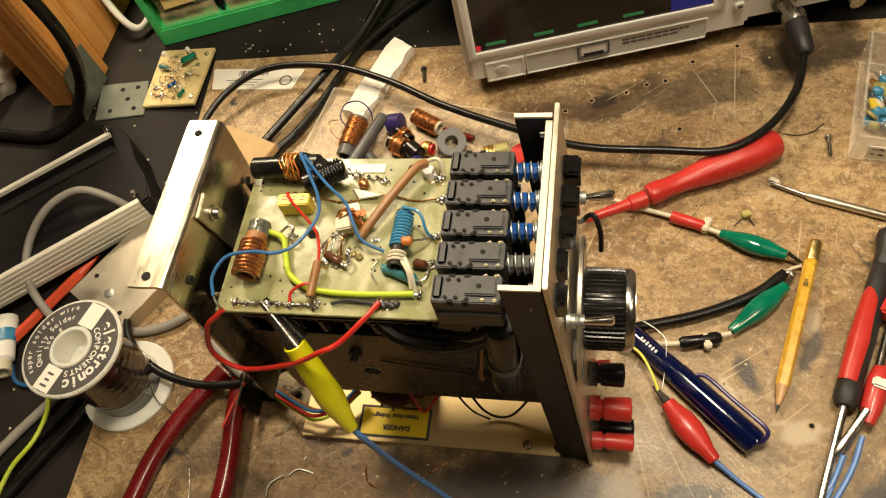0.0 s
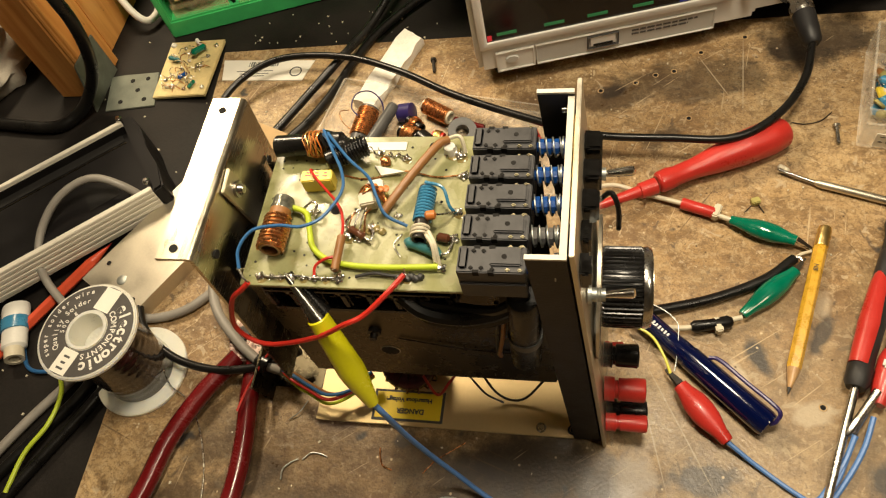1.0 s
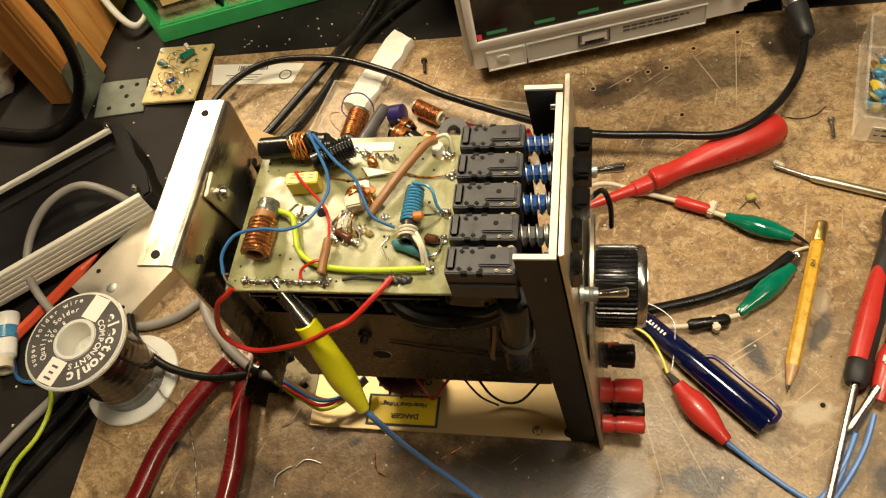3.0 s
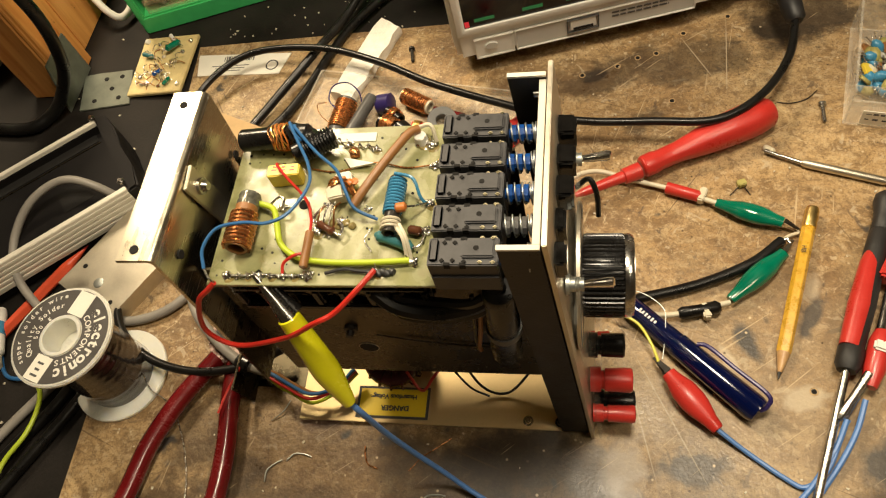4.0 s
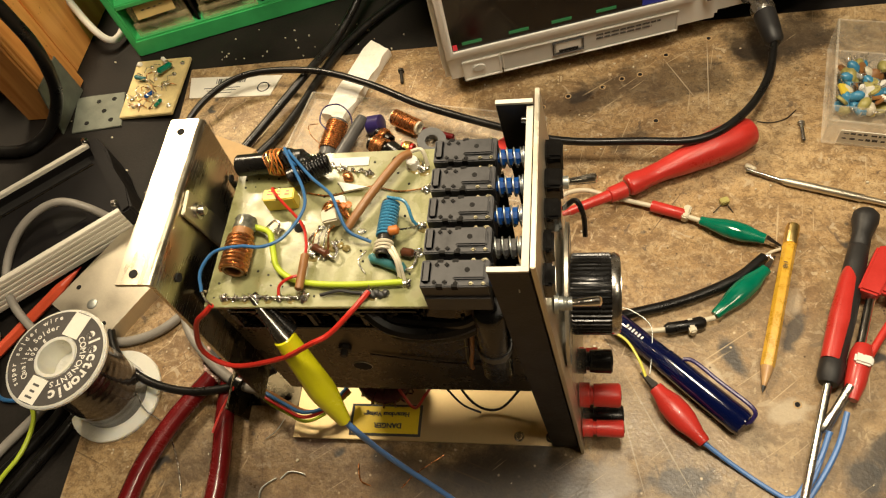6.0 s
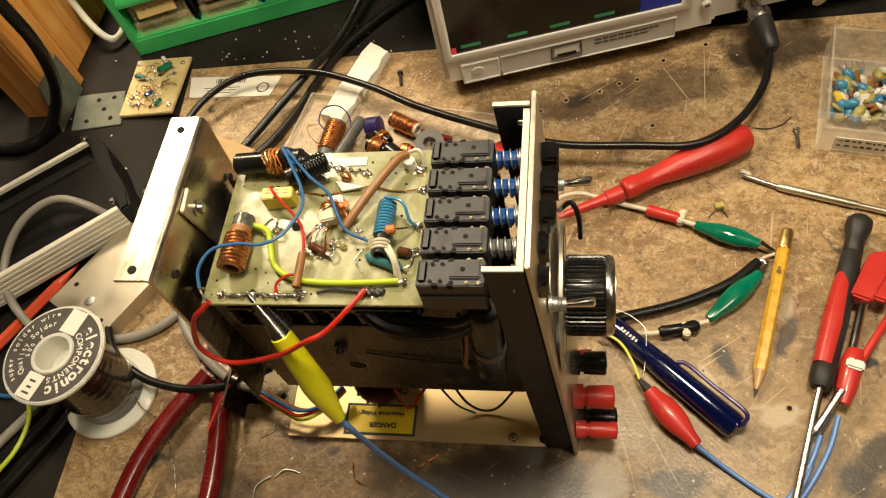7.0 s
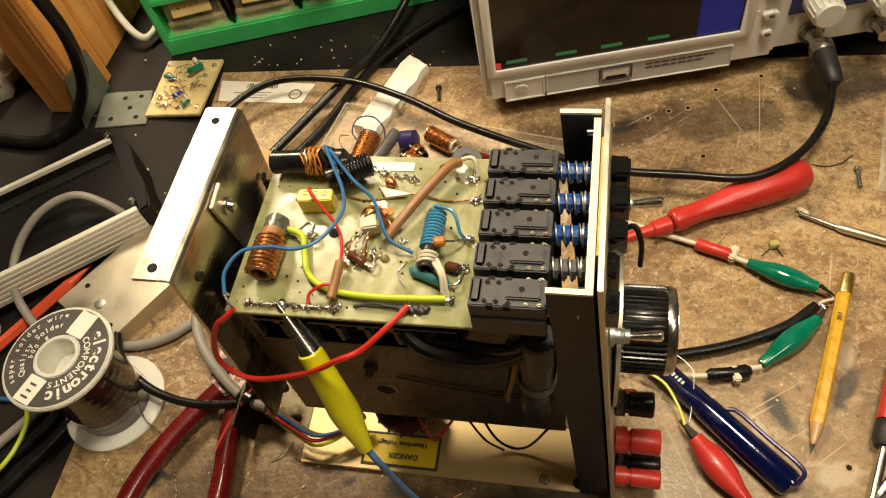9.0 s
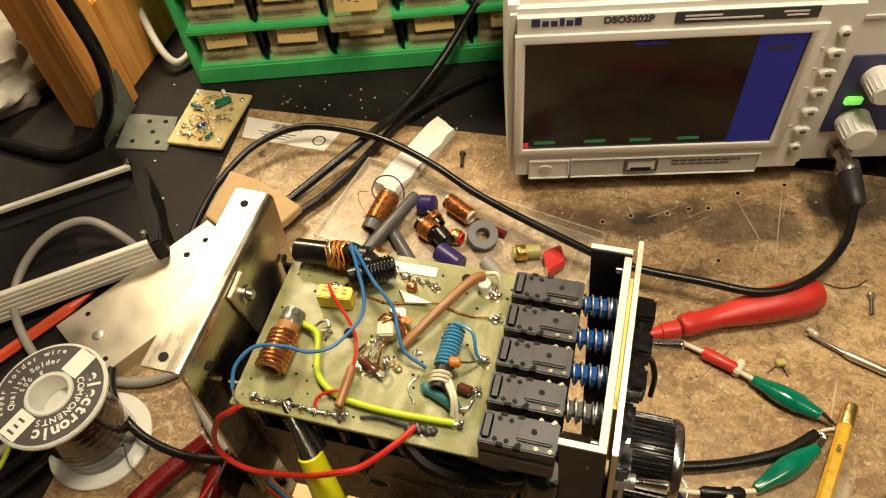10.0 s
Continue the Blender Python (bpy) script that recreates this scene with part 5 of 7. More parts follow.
part("blade", bm, M["steel"], ps)
bm = B()
lathe(bm, (0.1865, 0.3085, 0.0030), (0.2450, 0.2885, 0.0030), [(0, 0.0012), (0.03, 0.0022), (0.08, 0.0024), (0.10, 0.0024), (0.70, 0.0024), (0.72, 0.0018), (1, 0.0017)], 14)
part("handle", bm, M["alu_matt"], ps, "knurled nickel handle")
bm = B()
lathe(bm, (0.2440, 0.2888, 0.0032), (0.2485, 0.2872, 0.0032), [(0, 0.0034), (0.6, 0.0040), (1, 0.0030)], 18)
part("swivel_cap", bm, M["steel"], ps)
bs = thing("screwdriver", "red and black soft-grip screwdriver", "screwdriver", pose(0.2, 0.2, 0), "screwdrivers")
bm = B()
E0, E1 = Vector((0.2260, 0.2810, 0.0090)), Vector((0.1895, 0.1800, 0.0085))
lathe(bm, E0, E1, [(0, 0.0049), (0.02, 0.0067), (0.06, 0.0069), (0.10, 0.0058), (0.15, 0.0049), (0.22, 0.0051), (0.225, 0.0048), (0.23, 0.0051), (0.34, 0.0056), (0.65, 0.0062), (0.88, 0.0055), (0.89, 0.0062), (0.97, 0.0060), (1, 0.0044)], 24)
part("handle", bm, M["soft"], bs, "black soft-grip handle")
bm = B()
lathe(bm, E0 + (E1 - E0) * 0.32 + Vector((-0.0012, 0.0004, 0.0012)), E0 + (E1 - E0) * 0.885 + Vector((-0.0012, 0.0004, 0.0012)), [(0, 0.0012), (0.08, 0.0038), (0.2, 0.0050), (0.6, 0.0058), (1, 0.0050)], 24)
part("grip_inlay", bm, M["red_grip"], bs, "red grip inlay")
bm = B()
lathe(bm, E1, (0.1605, 0.0930, 0.0035), [(0, 0.0021), (0.9, 0.0019), (1, 0.0014)], 14)
part("shaft", bm, M["steel"], bs, "chrome shaft")

bc = thing("battery_clip", "large red clip with bare jaws on blue leads", "crocodile clip", pose(0.21, 0.2, 0), "crocodile clips")
for s, o in ((1, 0.0), (-1, 0.0075)):
    bm = B()
    prism(bm, [(0.2105 + o, 0.2300), (0.2200 + o, 0.2255), (0.2330 + o, 0.2460), (0.2380 + o, 0.2570), (0.2310 + o, 0.2545), (0.2250 + o, 0.2560)], 0.006 + 0.004 * (s < 0), 0.0155 - 0.001 * (s < 0))
    part("handle_cover", bm, M["red_grip"], bc, "red plastic handle cover", 0.0012)
bm = B()
rod(bm, (0.2185, 0.2300, 0.0100), (0.2060, 0.1950, 0.0100), 0.0024)
part("shaft", bm, M["chrome"], bc)
bm = B()
lathe(bm, (0.2090, 0.2000, 0.0105), (0.1985, 0.1720, 0.0085), [(0, 0.0040), (0.2, 0.0056), (0.7, 0.0050), (1, 0.0032)], 16)
part("boot", bm, M["red_grip"], bc)
bm = B()
box(bm, (0.2060, 0.1905, 0.0150), (0.0085, 0.0055, 0.0030), Matrix.Rotation(radians(-20), 4, "Z"))
part("cable_tie", bm, M["white"], bc, "white tie", 0.001)
for o in (0.0, 0.004):
    bm = B()
    lathe(bm, (0.1985 + o * 0.5, 0.1780, 0.0120 - o), (0.1825 + o * 0.4, 0.1560, 0.0080 - o * 0.3), [(0, 0.0020), (0.6, 0.0017), (0.9, 0.0022), (1, 0.0014)], 10)
    part("jaw", bm, M["steel"], bc)
wire("lead", [(0.2450, 0.2400, 0.012), (0.2340, 0.2270, 0.0125), (0.2200, 0.2080, 0.0125), (0.2090, 0.1920, 0.011)], 0.0019, M["red"], bc, "", 10)
wire("lead", [(0.1865, 0.1560, 0.008), (0.1800, 0.1420, 0.005), (0.1680, 0.1250, 0.003), (0.1560, 0.1120, 0.002), (0.1400, 0.0960, 0.002)], 0.0014, M["blue_lead"], bc, "blue lead", 8)
wire("lead", [(0.1960, 0.1660, 0.008), (0.1910, 0.1520, 0.005), (0.1830, 0.1380, 0.003), (0.1700, 0.1200, 0.002)], 0.0014, M["blue_lead"], bc, "blue lead", 8)

pn = thing("pencil", "short yellow hexagonal pencil with gold end", "pencil", pose(0.17, 0.22, 0))
A, E = Vector((0.1595, 0.1770, 0.0030)), Vector((0.1880, 0.2760, 0.0045))
bm = B()
lathe(bm, A + (E - A) * 0.135, A + (E - A) * 0.88, [(0, 0.0032), (0.02, 0.0037), (1, 0.0037)], 6)
part("body", bm, M["pencil"], pn, "", 0.0003)
bm = B()
lathe(bm, A + (E - A) * 0.03, A + (E - A) * 0.14, [(0, 0.0009), (1, 0.0033)], 14)
part("cone", bm, M["raw_wood"], pn, "sharpened wooden cone")
bm = B()
rod(bm, A, A + (E - A) * 0.035, 0.0002, 0.0011, 8)
part("point", bm, M["graphite"], pn)
bm = B()
lathe(bm, A + (E - A) * 0.875, E, [(0, 0.0037), (0.1, 0.0039), (0.35, 0.0036), (0.5, 0.0040), (0.62, 0.0036), (0.8, 0.0039), (1, 0.0034)], 18)
part("ferrule", bm, M["gold"], pn, "crimped gold ferrule")
lettering("lettering", "HB", 0.0034, Matrix.Translation(A + (E - A) * 0.72 + Vector((-0.0008, 0.0003, 0.0042))) @ pose(0, 0, 0, 0, 0, 255), M["ink"], pn)

bp = thing("marker_pen", "glossy dark blue pen with pocket clip", "pen", pose(0.12, 0.185, 0))
A, E = Vector((0.0870, 0.2160, 0.0070)), Vector((0.1480, 0.1585, 0.0070))
bm = B()
lathe(bm, A, E, [(0, 0.0045), (0.02, 0.0056), (0.40, 0.0060), (0.405, 0.0064), (0.97, 0.0070), (1, 0.0064)], 28)
part("barrel", bm, M["pen"], bp)
N = Vector((0.0040, 0.0042, 0.0052))
wire("pocket_clip", [A + (E - A) * 0.50 + N * 0.9, A + (E - A) * 0.56 + N * 1.25, A + (E - A) * 0.75 + N * 1.25, A + (E - A) * 0.98 + N * 1.25, A + (E - A) * 1.015 + N * 0.6, A + (E - A) * 1.0 + N * 0.1], 0.0011, M["violet"], bp, "dark violet pocket clip", 8)
bm = B()
D = (E - A).normalized()
for k in range(6):
    box(bm, A + D * (0.0090 + 0.0020 * k) + Vector((0.0, -0.0005, 0.0058)), (0.0011, 0.0022 - 0.0005 * (k % 2), 0.0003), Matrix.Rotation(radians(-43), 4, "Z"))
part("printed_bars", bm, M["white"], bp)

sc2 = thing("side_cutters", "side cutters with dark red vinyl handles", "pliers", pose(-0.14, 0.16, 0))
bm = B()
sweep(bm, [(-0.1840, 0.0700, 0.007), (-0.1760, 0.1000, 0.007), (-0.1700, 0.1270, 0.008), (-0.1580, 0.1530, 0.009), (-0.1420, 0.1780, 0.009)], 0.0055, 14, 8)
part("handle", bm, M["dark_red"], sc2, "dark red vinyl handle")
bm = B()
sweep(bm, [(-0.1290, 0.0700, 0.007), (-0.1245, 0.1000, 0.007), (-0.1245, 0.1270, 0.008), (-0.1280, 0.1530, 0.009), (-0.1300, 0.1770, 0.009)], 0.0055, 14, 8)
part("handle", bm, M["dark_red"], sc2, "dark red vinyl handle")
bm = B()
prism(bm, [(-0.1455, 0.1780), (-0.1380, 0.1740), (-0.1270, 0.1760), (-0.1255, 0.1850), (-0.1300, 0.2000), (-0.1400, 0.2130), (-0.1480, 0.2010), (-0.1500, 0.1880)], 0.003, 0.0125)
head = part("head", bm, M["rusty"], sc2, "speckled corroded steel cutter head", 0.0012)
bm = B()
lathe(bm, (-0.1405, 0.1910, 0.0122), (-0.1405, 0.1910, 0.0136), [(0, 0.0052), (1, 0.0046)], 20)
part("pivot", bm, M["dark_metal"], head)

# ---- solder spool ----
sp = thing("solder_spool", "reel of solder wire with printed top flange", "solder spool", pose(-0.2055, 0.1680, 0.0), world_parts=False)
bm = B()
pipe(bm, (0, 0, 0.0), (0, 0, 0.003), 0.0285, 0.0085, 56)
part("flange", bm, M["spool"], sp, "milky plastic lower flange", 0.0006)
bm = B()
pipe(bm, (0, 0, 0.0575), (0, 0, 0.0605), 0.0285, 0.0110, 56)
fl = part("flange", bm, M["spool"], sp, "milky plastic upper flange with printed label", 0.0006)
bm = B()
pipe(bm, (0, 0, 0.001), (0, 0, 0.0614), 0.0116, 0.0098, 40)
part("hub", bm, M["spool"], sp, "milky hub tube")
bm = B()
prof = [(k / 90, 0.0205 + 0.00007 * (k % 2) + 0.00004 * math.sin(k * 0.7)) for k in range(91)]
lathe(bm, (0, 0, 0.003), (0, 0, 0.0575), prof, 40)
bmesh.ops.delete(bm, geom=[f for f in bm.faces if len(f.verts) > 4 or abs(f.normal.z) > 0.9], context="FACES")
part("solder_winding", bm, M["solder_wire"], sp, "dark wound solder wire")
bm = B()
pipe(bm, (0, 0, 0.0605), (0, 0, 0.0608), 0.0268, 0.0122, 56)
sl = part("label_disc", bm, M["spool_label"], fl, "dark printed label disc")
# added disc: a pale filler so that the bore looks bright
bm = B()
rod(bm, (0, 0, 0.044), (0, 0, 0.046), 0.0099, None, 32)
part("bore_brightener", bm, M["spool"], sp, "added milky disc that brightens the hub bore")
for s in (1, -1):
    bm = B()
    box(bm, (0, s * 0.0193, 0.06085), (0.0105, 0.0140, 0.0001))
    bmesh.ops.rotate(bm, verts=bm.verts[:], cent=(0, 0, 0), matrix=Matrix.Rotation(radians(-18), 3, "Z"))
    part("label_band", bm, M["paper"], fl, "pale label band")


def round_text(words, radius, size, mid_deg, step, inward=False):
    for k, ch in enumerate(words):
        if ch == " ":
            continue
        a = mid_deg - (k - (len(words) - 1) / 2) * step * (-1 if inward else 1)
        lettering("letter", ch, size, pose(radius * math.cos(radians(a)), radius * math.sin(radians(a)), 0.0609, 0, 0, a + (90 if inward else -90)), M["silver_ink"], fl, 0.00005, 0.00007 if size < 0.005 else 0.00028)


round_text("electronic", 0.0218, 0.0088, -18, 12.5)
round_text("COMPONENTS", 0.0156, 0.0046, -18, 13.0)
round_text("super solder wire", 0.0235, 0.0040, 162, 7.5)
round_text("Quality Solder", 0.0180, 0.0042, 162, 8.5)
round_text("500 g", 0.0142, 0.0034, 162, 12)
bm = B()
for k, (w, o) in enumerate(((0.004, 0.0), (0.003, 0.0035), (0.0045, 0.0068))):
    box(bm, (0.0, -0.0165 - o, 0.0610), (w, 0.0012, 0.0001))
bmesh.ops.rotate(bm, verts=bm.verts[:], cent=(0, 0, 0), matrix=Matrix.Rotation(radians(-18), 3, "Z"))
part("printed_bars", bm, M["ferrite"], fl)
wire("solder_tail", [(0.0205, -0.002, 0.012), (0.0255, -0.010, 0.007), (0.0345, -0.0150, 0.0035), (0.0430, -0.0240, 0.0015), (0.0525, -0.0410, 0.001), (0.0590, -0.0590, 0.001), (0.0620, -0.0800, 0.001)], 0.0004, M["solder"], sp)

# ---- left side: channel, case, cables, post ----
ch = thing("aluminium_channel", "cream aluminium channel lying on the bench", "metal channel", pose(-0.21, 0.26, 0))
u, w = Vector((0.516, 0.857, 0)), Vector((0.857, -0.516, 0))
o = Vector((-0.2640, 0.2240, 0))


def along(a, b, z=0.0):
    p = o + u * a + w * b
    return (p.x, p.y, z)


bm = B()
fold = [(0, 0), (0.0015, 0), (0.0015, 0.0105), (0.0495, 0.0105), (0.0495, 0), (0.051, 0), (0.051, 0.012), (0, 0.012)]
ends = [[bm.verts.new(along(a, b, z)) for b, z in fold] for a in (0, 0.122)]
for k in range(8):
    bm.faces.new((ends[0][k], ends[0][(k + 1) % 8], ends[1][(k + 1) % 8], ends[1][k]))
for e in ends:
    bm.faces.new((e[0], e[1], e[2], e[7]))
    bm.faces.new((e[2], e[3], e[6], e[7]))
    bm.faces.new((e[3], e[4], e[5], e[6]))
part("channel", bm, M["alu_matt"], ch)
for a, b, r in ((0.018, 0.0070, 0.0016), (0.010, 0.0430, 0.0016), (0.085, 0.014, 0.0021), (0.093, 0.022, 0.0016), (0.100, 0.013, 0.0020), (0.076, 0.005, 0.0014)):
    bm = B()
    rod(bm, along(a, b, 0.0119), along(a, b, 0.0123), r, None, 16)
    part("drill_hole", bm, M["hole"], ch)
bm = B()
lathe(bm, along(0.0150, 0.0250, 0.0119), along(0.0150, 0.0250, 0.0128), [(0, 0.0036), (0.6, 0.0034), (1, 0.0025)], 20)
part("countersunk_screw", bm, M["zinc"], ch)

cs = thing("heatsink_case", "black instrument case with ribbed aluminium rails", "instrument case", pose(-0.2185, 0.2870, -0.004, 0, 0, 37.7), world_parts=False)
bm = B()
span(bm, -0.26, -0.006, 0.004, 0.074, 0.0, 0.024)
part("body", bm, M["case_black"], cs, "black case body", 0.001)
for y0 in (0.0, 0.072):
    bm = B()
    span(bm, -0.26, -0.008, y0, y0 + (0.004 if y0 == 0.0 else 0.0035), 0.010 if y0 == 0.0 else 0.0300, 0.0335)
    rail = part("rail", bm, M["cream"], cs, "ribbed aluminium rail", 0.0004)
    if y0 == 0.0:
        for k in range(5):
            bm = B()
            span(bm, -0.26, -0.008, -0.0004, 0.0002, 0.0125 + 0.004 * k, 0.0145 + 0.004 * k)
            part("rib", bm, M["cream"], rail)
bm = B()
span(bm, -0.26, -0.008, 0.0715, 0.0762, 0.0, 0.0299)
part("side_wall", bm, M["case_black"], cs)
bm = B()
span(bm, -0.26, -0.012, 0.0625, 0.0629, 0.024, 0.0247)
part("slot_rail", bm, M["dull_shaded_metal"], cs)
bm = B()
span(bm, -0.26, -0.013, 0.0645, 0.0715, 0.0242, 0.0246)
part("slot", bm, M["hole"], cs)
bm = B()
prism(bm, [(-0.008, -0.001), (0.000, 0.000), (0.002, 0.020), (0.0005, 0.040), (0.002, 0.060), (0.000, 0.077), (-0.008, 0.078)], 0.0, 0.0325)
part("end_cap", bm, M["case_black"], cs, "black end cap", 0.0015)
bm = B()
span(bm, -0.052, -0.030, 0.020, 0.038, 0.0238, 0.0243)
part("opening", bm, M["hole"], cs)
for x, y in ((-0.0085, 0.008), (-0.0085, 0.076)):
    bm = B()
    lathe(bm, (x, y, 0.0335), (x, y, 0.0365), [(0, 0.0024), (0.6, 0.0024), (1, 0.0014)], 12)
    part("screw", bm, M["steel"], cs)
gw = thing("grey_cable", "looping grey cable over the black case", "cable", pose(-0.28, 0.25, 0))
wire("jacket", [(-0.2150, 0.2700, 0.000), (-0.2330, 0.2830, 0.010), (-0.2500, 0.2860, 0.030), (-0.2700, 0.2860, 0.036), (-0.2900, 0.2720, 0.032), (-0.3000, 0.2500, 0.022), (-0.2950, 0.2280, 0.014), (-0.2740, 0.2080, 0.008), (-0.2560, 0.1990, 0.004), (-0.2400, 0.1950, 0.002)], 0.0027, M["grey_cable"], gw, "", 12)
gw2 = thing("grey_cable", "grey mains cable entering the opened unit", "cable", pose(-0.15, 0.2, 0))
wire("jacket", [(-0.2250, 0.2020, 0.003), (-0.2050, 0.2030, 0.003), (-0.1850, 0.2120, 0.003), (-0.1650, 0.2350, 0.003), (-0.1550, 0.2500, 0.004)], 0.0030, M["grey_cable"], gw2, "", 12)
wire("jacket", [(-0.1720, 0.2400, 0.012), (-0.1660, 0.2180, 0.018), (-0.1560, 0.2000, 0.020), (-0.1400, 0.1840, 0.018), (-0.1260, 0.1740, 0.016), (-0.1160, 0.1700, 0.016), (-0.1080, 0.1680, 0.017)], 0.0030, M["grey_cable"], gw2, "", 12)
bm = B()
lathe(bm, (-0.1250, 0.1735, 0.016), (-0.1170, 0.1703, 0.016), [(0, 0.0042), (0.5, 0.0048), (0.55, 0.0062), (1, 0.0062)], 16)
part("strain_relief", bm, M["black"], gw2)
for c, z, dy in (("blue", 0.018, 0.0), ("brown", 0.014, 0.002), ("lime", 0.012, -0.003), ("red", 0.016, -0.002)):
    wire("core", [(-0.1085, 0.1680, 0.017), (-0.1000, 0.1640 + dy, z + 0.004), (-0.0900, 0.1595 + dy, z + 0.001), (-0.0790, 0.1560 + dy, z - 0.002), (-0.0660, 0.1600, z - 0.002), (-0.0560, 0.1700, z)], 0.0010, M[c], gw2)
bk = thing("black_cable", "black cable running behind the solder reel", "cable", pose(-0.16, 0.18, 0))
wire("jacket", [(-0.2250, 0.2250, 0.004), (-0.2160, 0.2050, 0.010), (-0.2030, 0.1880, 0.013), (-0.1790, 0.1730, 0.013), (-0.1490, 0.1670, 0.014), (-0.1190, 0.1710, 0.016), (-0.1000, 0.1800, 0.018)], 0.0025, M["rubber"], bk, "", 12)
fw = thing("red_wire", "thin red wire draped over the cutters", "wire", pose(-0.12, 0.17, 0))
wire("strand", [(-0.1130, 0.1850, 0.022), (-0.1190, 0.1720, 0.021), (-0.1260, 0.1560, 0.018), (-0.1290, 0.1430, 0.017)], 0.0007, M["red"], fw)
for k, (pts, r, c, lab) in enumerate((([(-0.2900, 0.1000, 0.000), (-0.2720, 0.1310, 0.000), (-0.2520, 0.1600, 0.000), (-0.2330, 0.1900, 0.000)], 0.0030, "grey_cable", "grey cable on the black desk"),
                                      ([(-0.2860, 0.0850, 0.000), (-0.2620, 0.1220, 0.000), (-0.2430, 0.1500, 0.000), (-0.2300, 0.1800, 0.002)], 0.0034, "rubber", "black cable on the black desk"),
                                      ([(-0.2700, 0.0800, 0.000), (-0.2520, 0.1120, 0.000), (-0.2370, 0.1380, 0.000), (-0.2260, 0.1600, 0.000)], 0.0034, "rubber", "black cable on the black desk"))):
    c2 = thing("loose_cable", lab, "cable", pose(*pts[1]))
    wire("jacket", pts, r, M[c], c2, "", 10)
lw = thing("earth_wire", "bright green-yellow wire end on the desk", "wire", pose(-0.255, 0.13, 0))
wire("strand", [(-0.2640, 0.0900, 0.003), (-0.2600, 0.1120, 0.0055), (-0.2520, 0.1290, 0.0060), (-0.2505, 0.1450, 0.0060), (-0.2560, 0.1580, 0.0050), (-0.2760, 0.1830, 0.003)], 0.0014, M["lime"], lw, "", 8)
bw = thing("blue_wire", "short blue wire on the desk", "wire", pose(-0.28, 0.16, 0))
wire("strand", [(-0.2650, 0.1660, -0.002), (-0.2800, 0.1640, -0.001), (-0.2900, 0.1680, -0.002), (-0.2980, 0.1800, -0.002)], 0.0013, M["blue"], bw)
rp = thing("pencil", "red coloured pencil on the black desk", "pencil", pose(-0.28, 0.23, -0.004))
A, E = Vector((-0.2620, 0.2570, 0.0015)), Vector((-0.3220, 0.1560, 0.0010))
bm = B()
lathe(bm, A + (E - A) * 0.14, E, [(0, 0.0034), (0.02, 0.0038), (1, 0.0038)], 6)
part("body", bm, M["red_pencil"], rp, "", 0.0003)
bm = B()
lathe(bm, A + (E - A) * 0.03, A + (E - A) * 0.145, [(0, 0.0010), (1, 0.0035)], 12)
part("cone", bm, M["red_pencil"], rp)
bm = B()
rod(bm, A, A + (E - A) * 0.04, 0.0003, 0.0012, 8)
part("point", bm, M["red"], rp)
tb = thing("glue_tube", "crumpled white and blue tube", "tube", pose(-0.31, 0.19, -0.004))
bm = B()
lathe(bm, (-0.2980, 0.1740, 0.004), (-0.3120, 0.2060, 0.003), [(0, 0.0045), (0.1, 0.0085), (0.5, 0.0085), (0.9, 0.0095), (1, 0.0090)], 16, 0.7)
part("tube_body", bm, M["white"], tb)
bm = B()
lathe(bm, (-0.3040, 0.1880, 0.0042), (-0.3075, 0.1960, 0.0040), [(0, 0.0089), (1, 0.0093)], 16, 0.72)
part("blue_band", bm, M["sky"], tb)
bm = B()
pipe(bm, (-0.2950, 0.1690, 0.004), (-0.2985, 0.1755, 0.004), 0.0060, 0.0040, 18)
part("nozzle_cap", bm, M["ivory"], tb)

bm = B()
prism(bm, [(-0.364, 0.395), (-0.330, 0.395), (-0.327, 0.398), (-0.327, 0.4025), (-0.3345, 0.4060), (-0.3345, 0.4220), (-0.328, 0.4235), (-0.328, 0.4360), (-0.364, 0.4360)], -0.004, 0.55)
single("wooden_post", bm, M["post"], "grooved orange pine post standing on the desk", "post", 0.0015)
bm = B()
span(bm, -0.375, -0.338, 0.445, 0.60, -0.004, 0.075)
single("wooden_block", bm, M["post"], "orange pine block behind the post", "wood block", 0.0012)
bm = B()
lathe(bm, (-0.392, 0.475, -0.004), (-0.392, 0.475, 0.13), [(0, 0.020), (0.02, 0.022), (0.9, 0.022), (1, 0.020)], 28)
single("cream_tube", bm, M["ivory"], "cream plastic tube standing behind the post", "tube")
lb = thing("angle_bracket", "perforated zinc angle bracket on the post", "bracket", pose(-0.3, 0.4, -0.004))
bm = B()
prism(bm, [(-0.3180, 0.3790), (-0.2770, 0.3840), (-0.2850, 0.4190), (-0.3130, 0.4170), (-0.3260, 0.4150)], -0.004, -0.0025)
span(bm, -0.3270, -0.3255, 0.3790, 0.4250, -0.004, 0.034)
for v in bm.verts:
    if v.co.z > 0 and v.co.y < 0.40:
        v.co.y += 0.012
part("plate", bm, M["grey_plate"], lb, "", 0.0003)
for x, y in ((-0.2880, 0.3905), (-0.2970, 0.4000), (-0.3080, 0.3880), (-0.3050, 0.4100), (-0.2920, 0.4120)):
    bm = B()
    rod(bm, (x, y, -0.0026), (x, y, -0.0021), 0.0019, None, 14)
    part("screw_hole", bm, M["hole"], lb)
tk = thing("thick_cable", "thick black cable looping round the post", "cable", pose(-0.33, 0.38, 0))
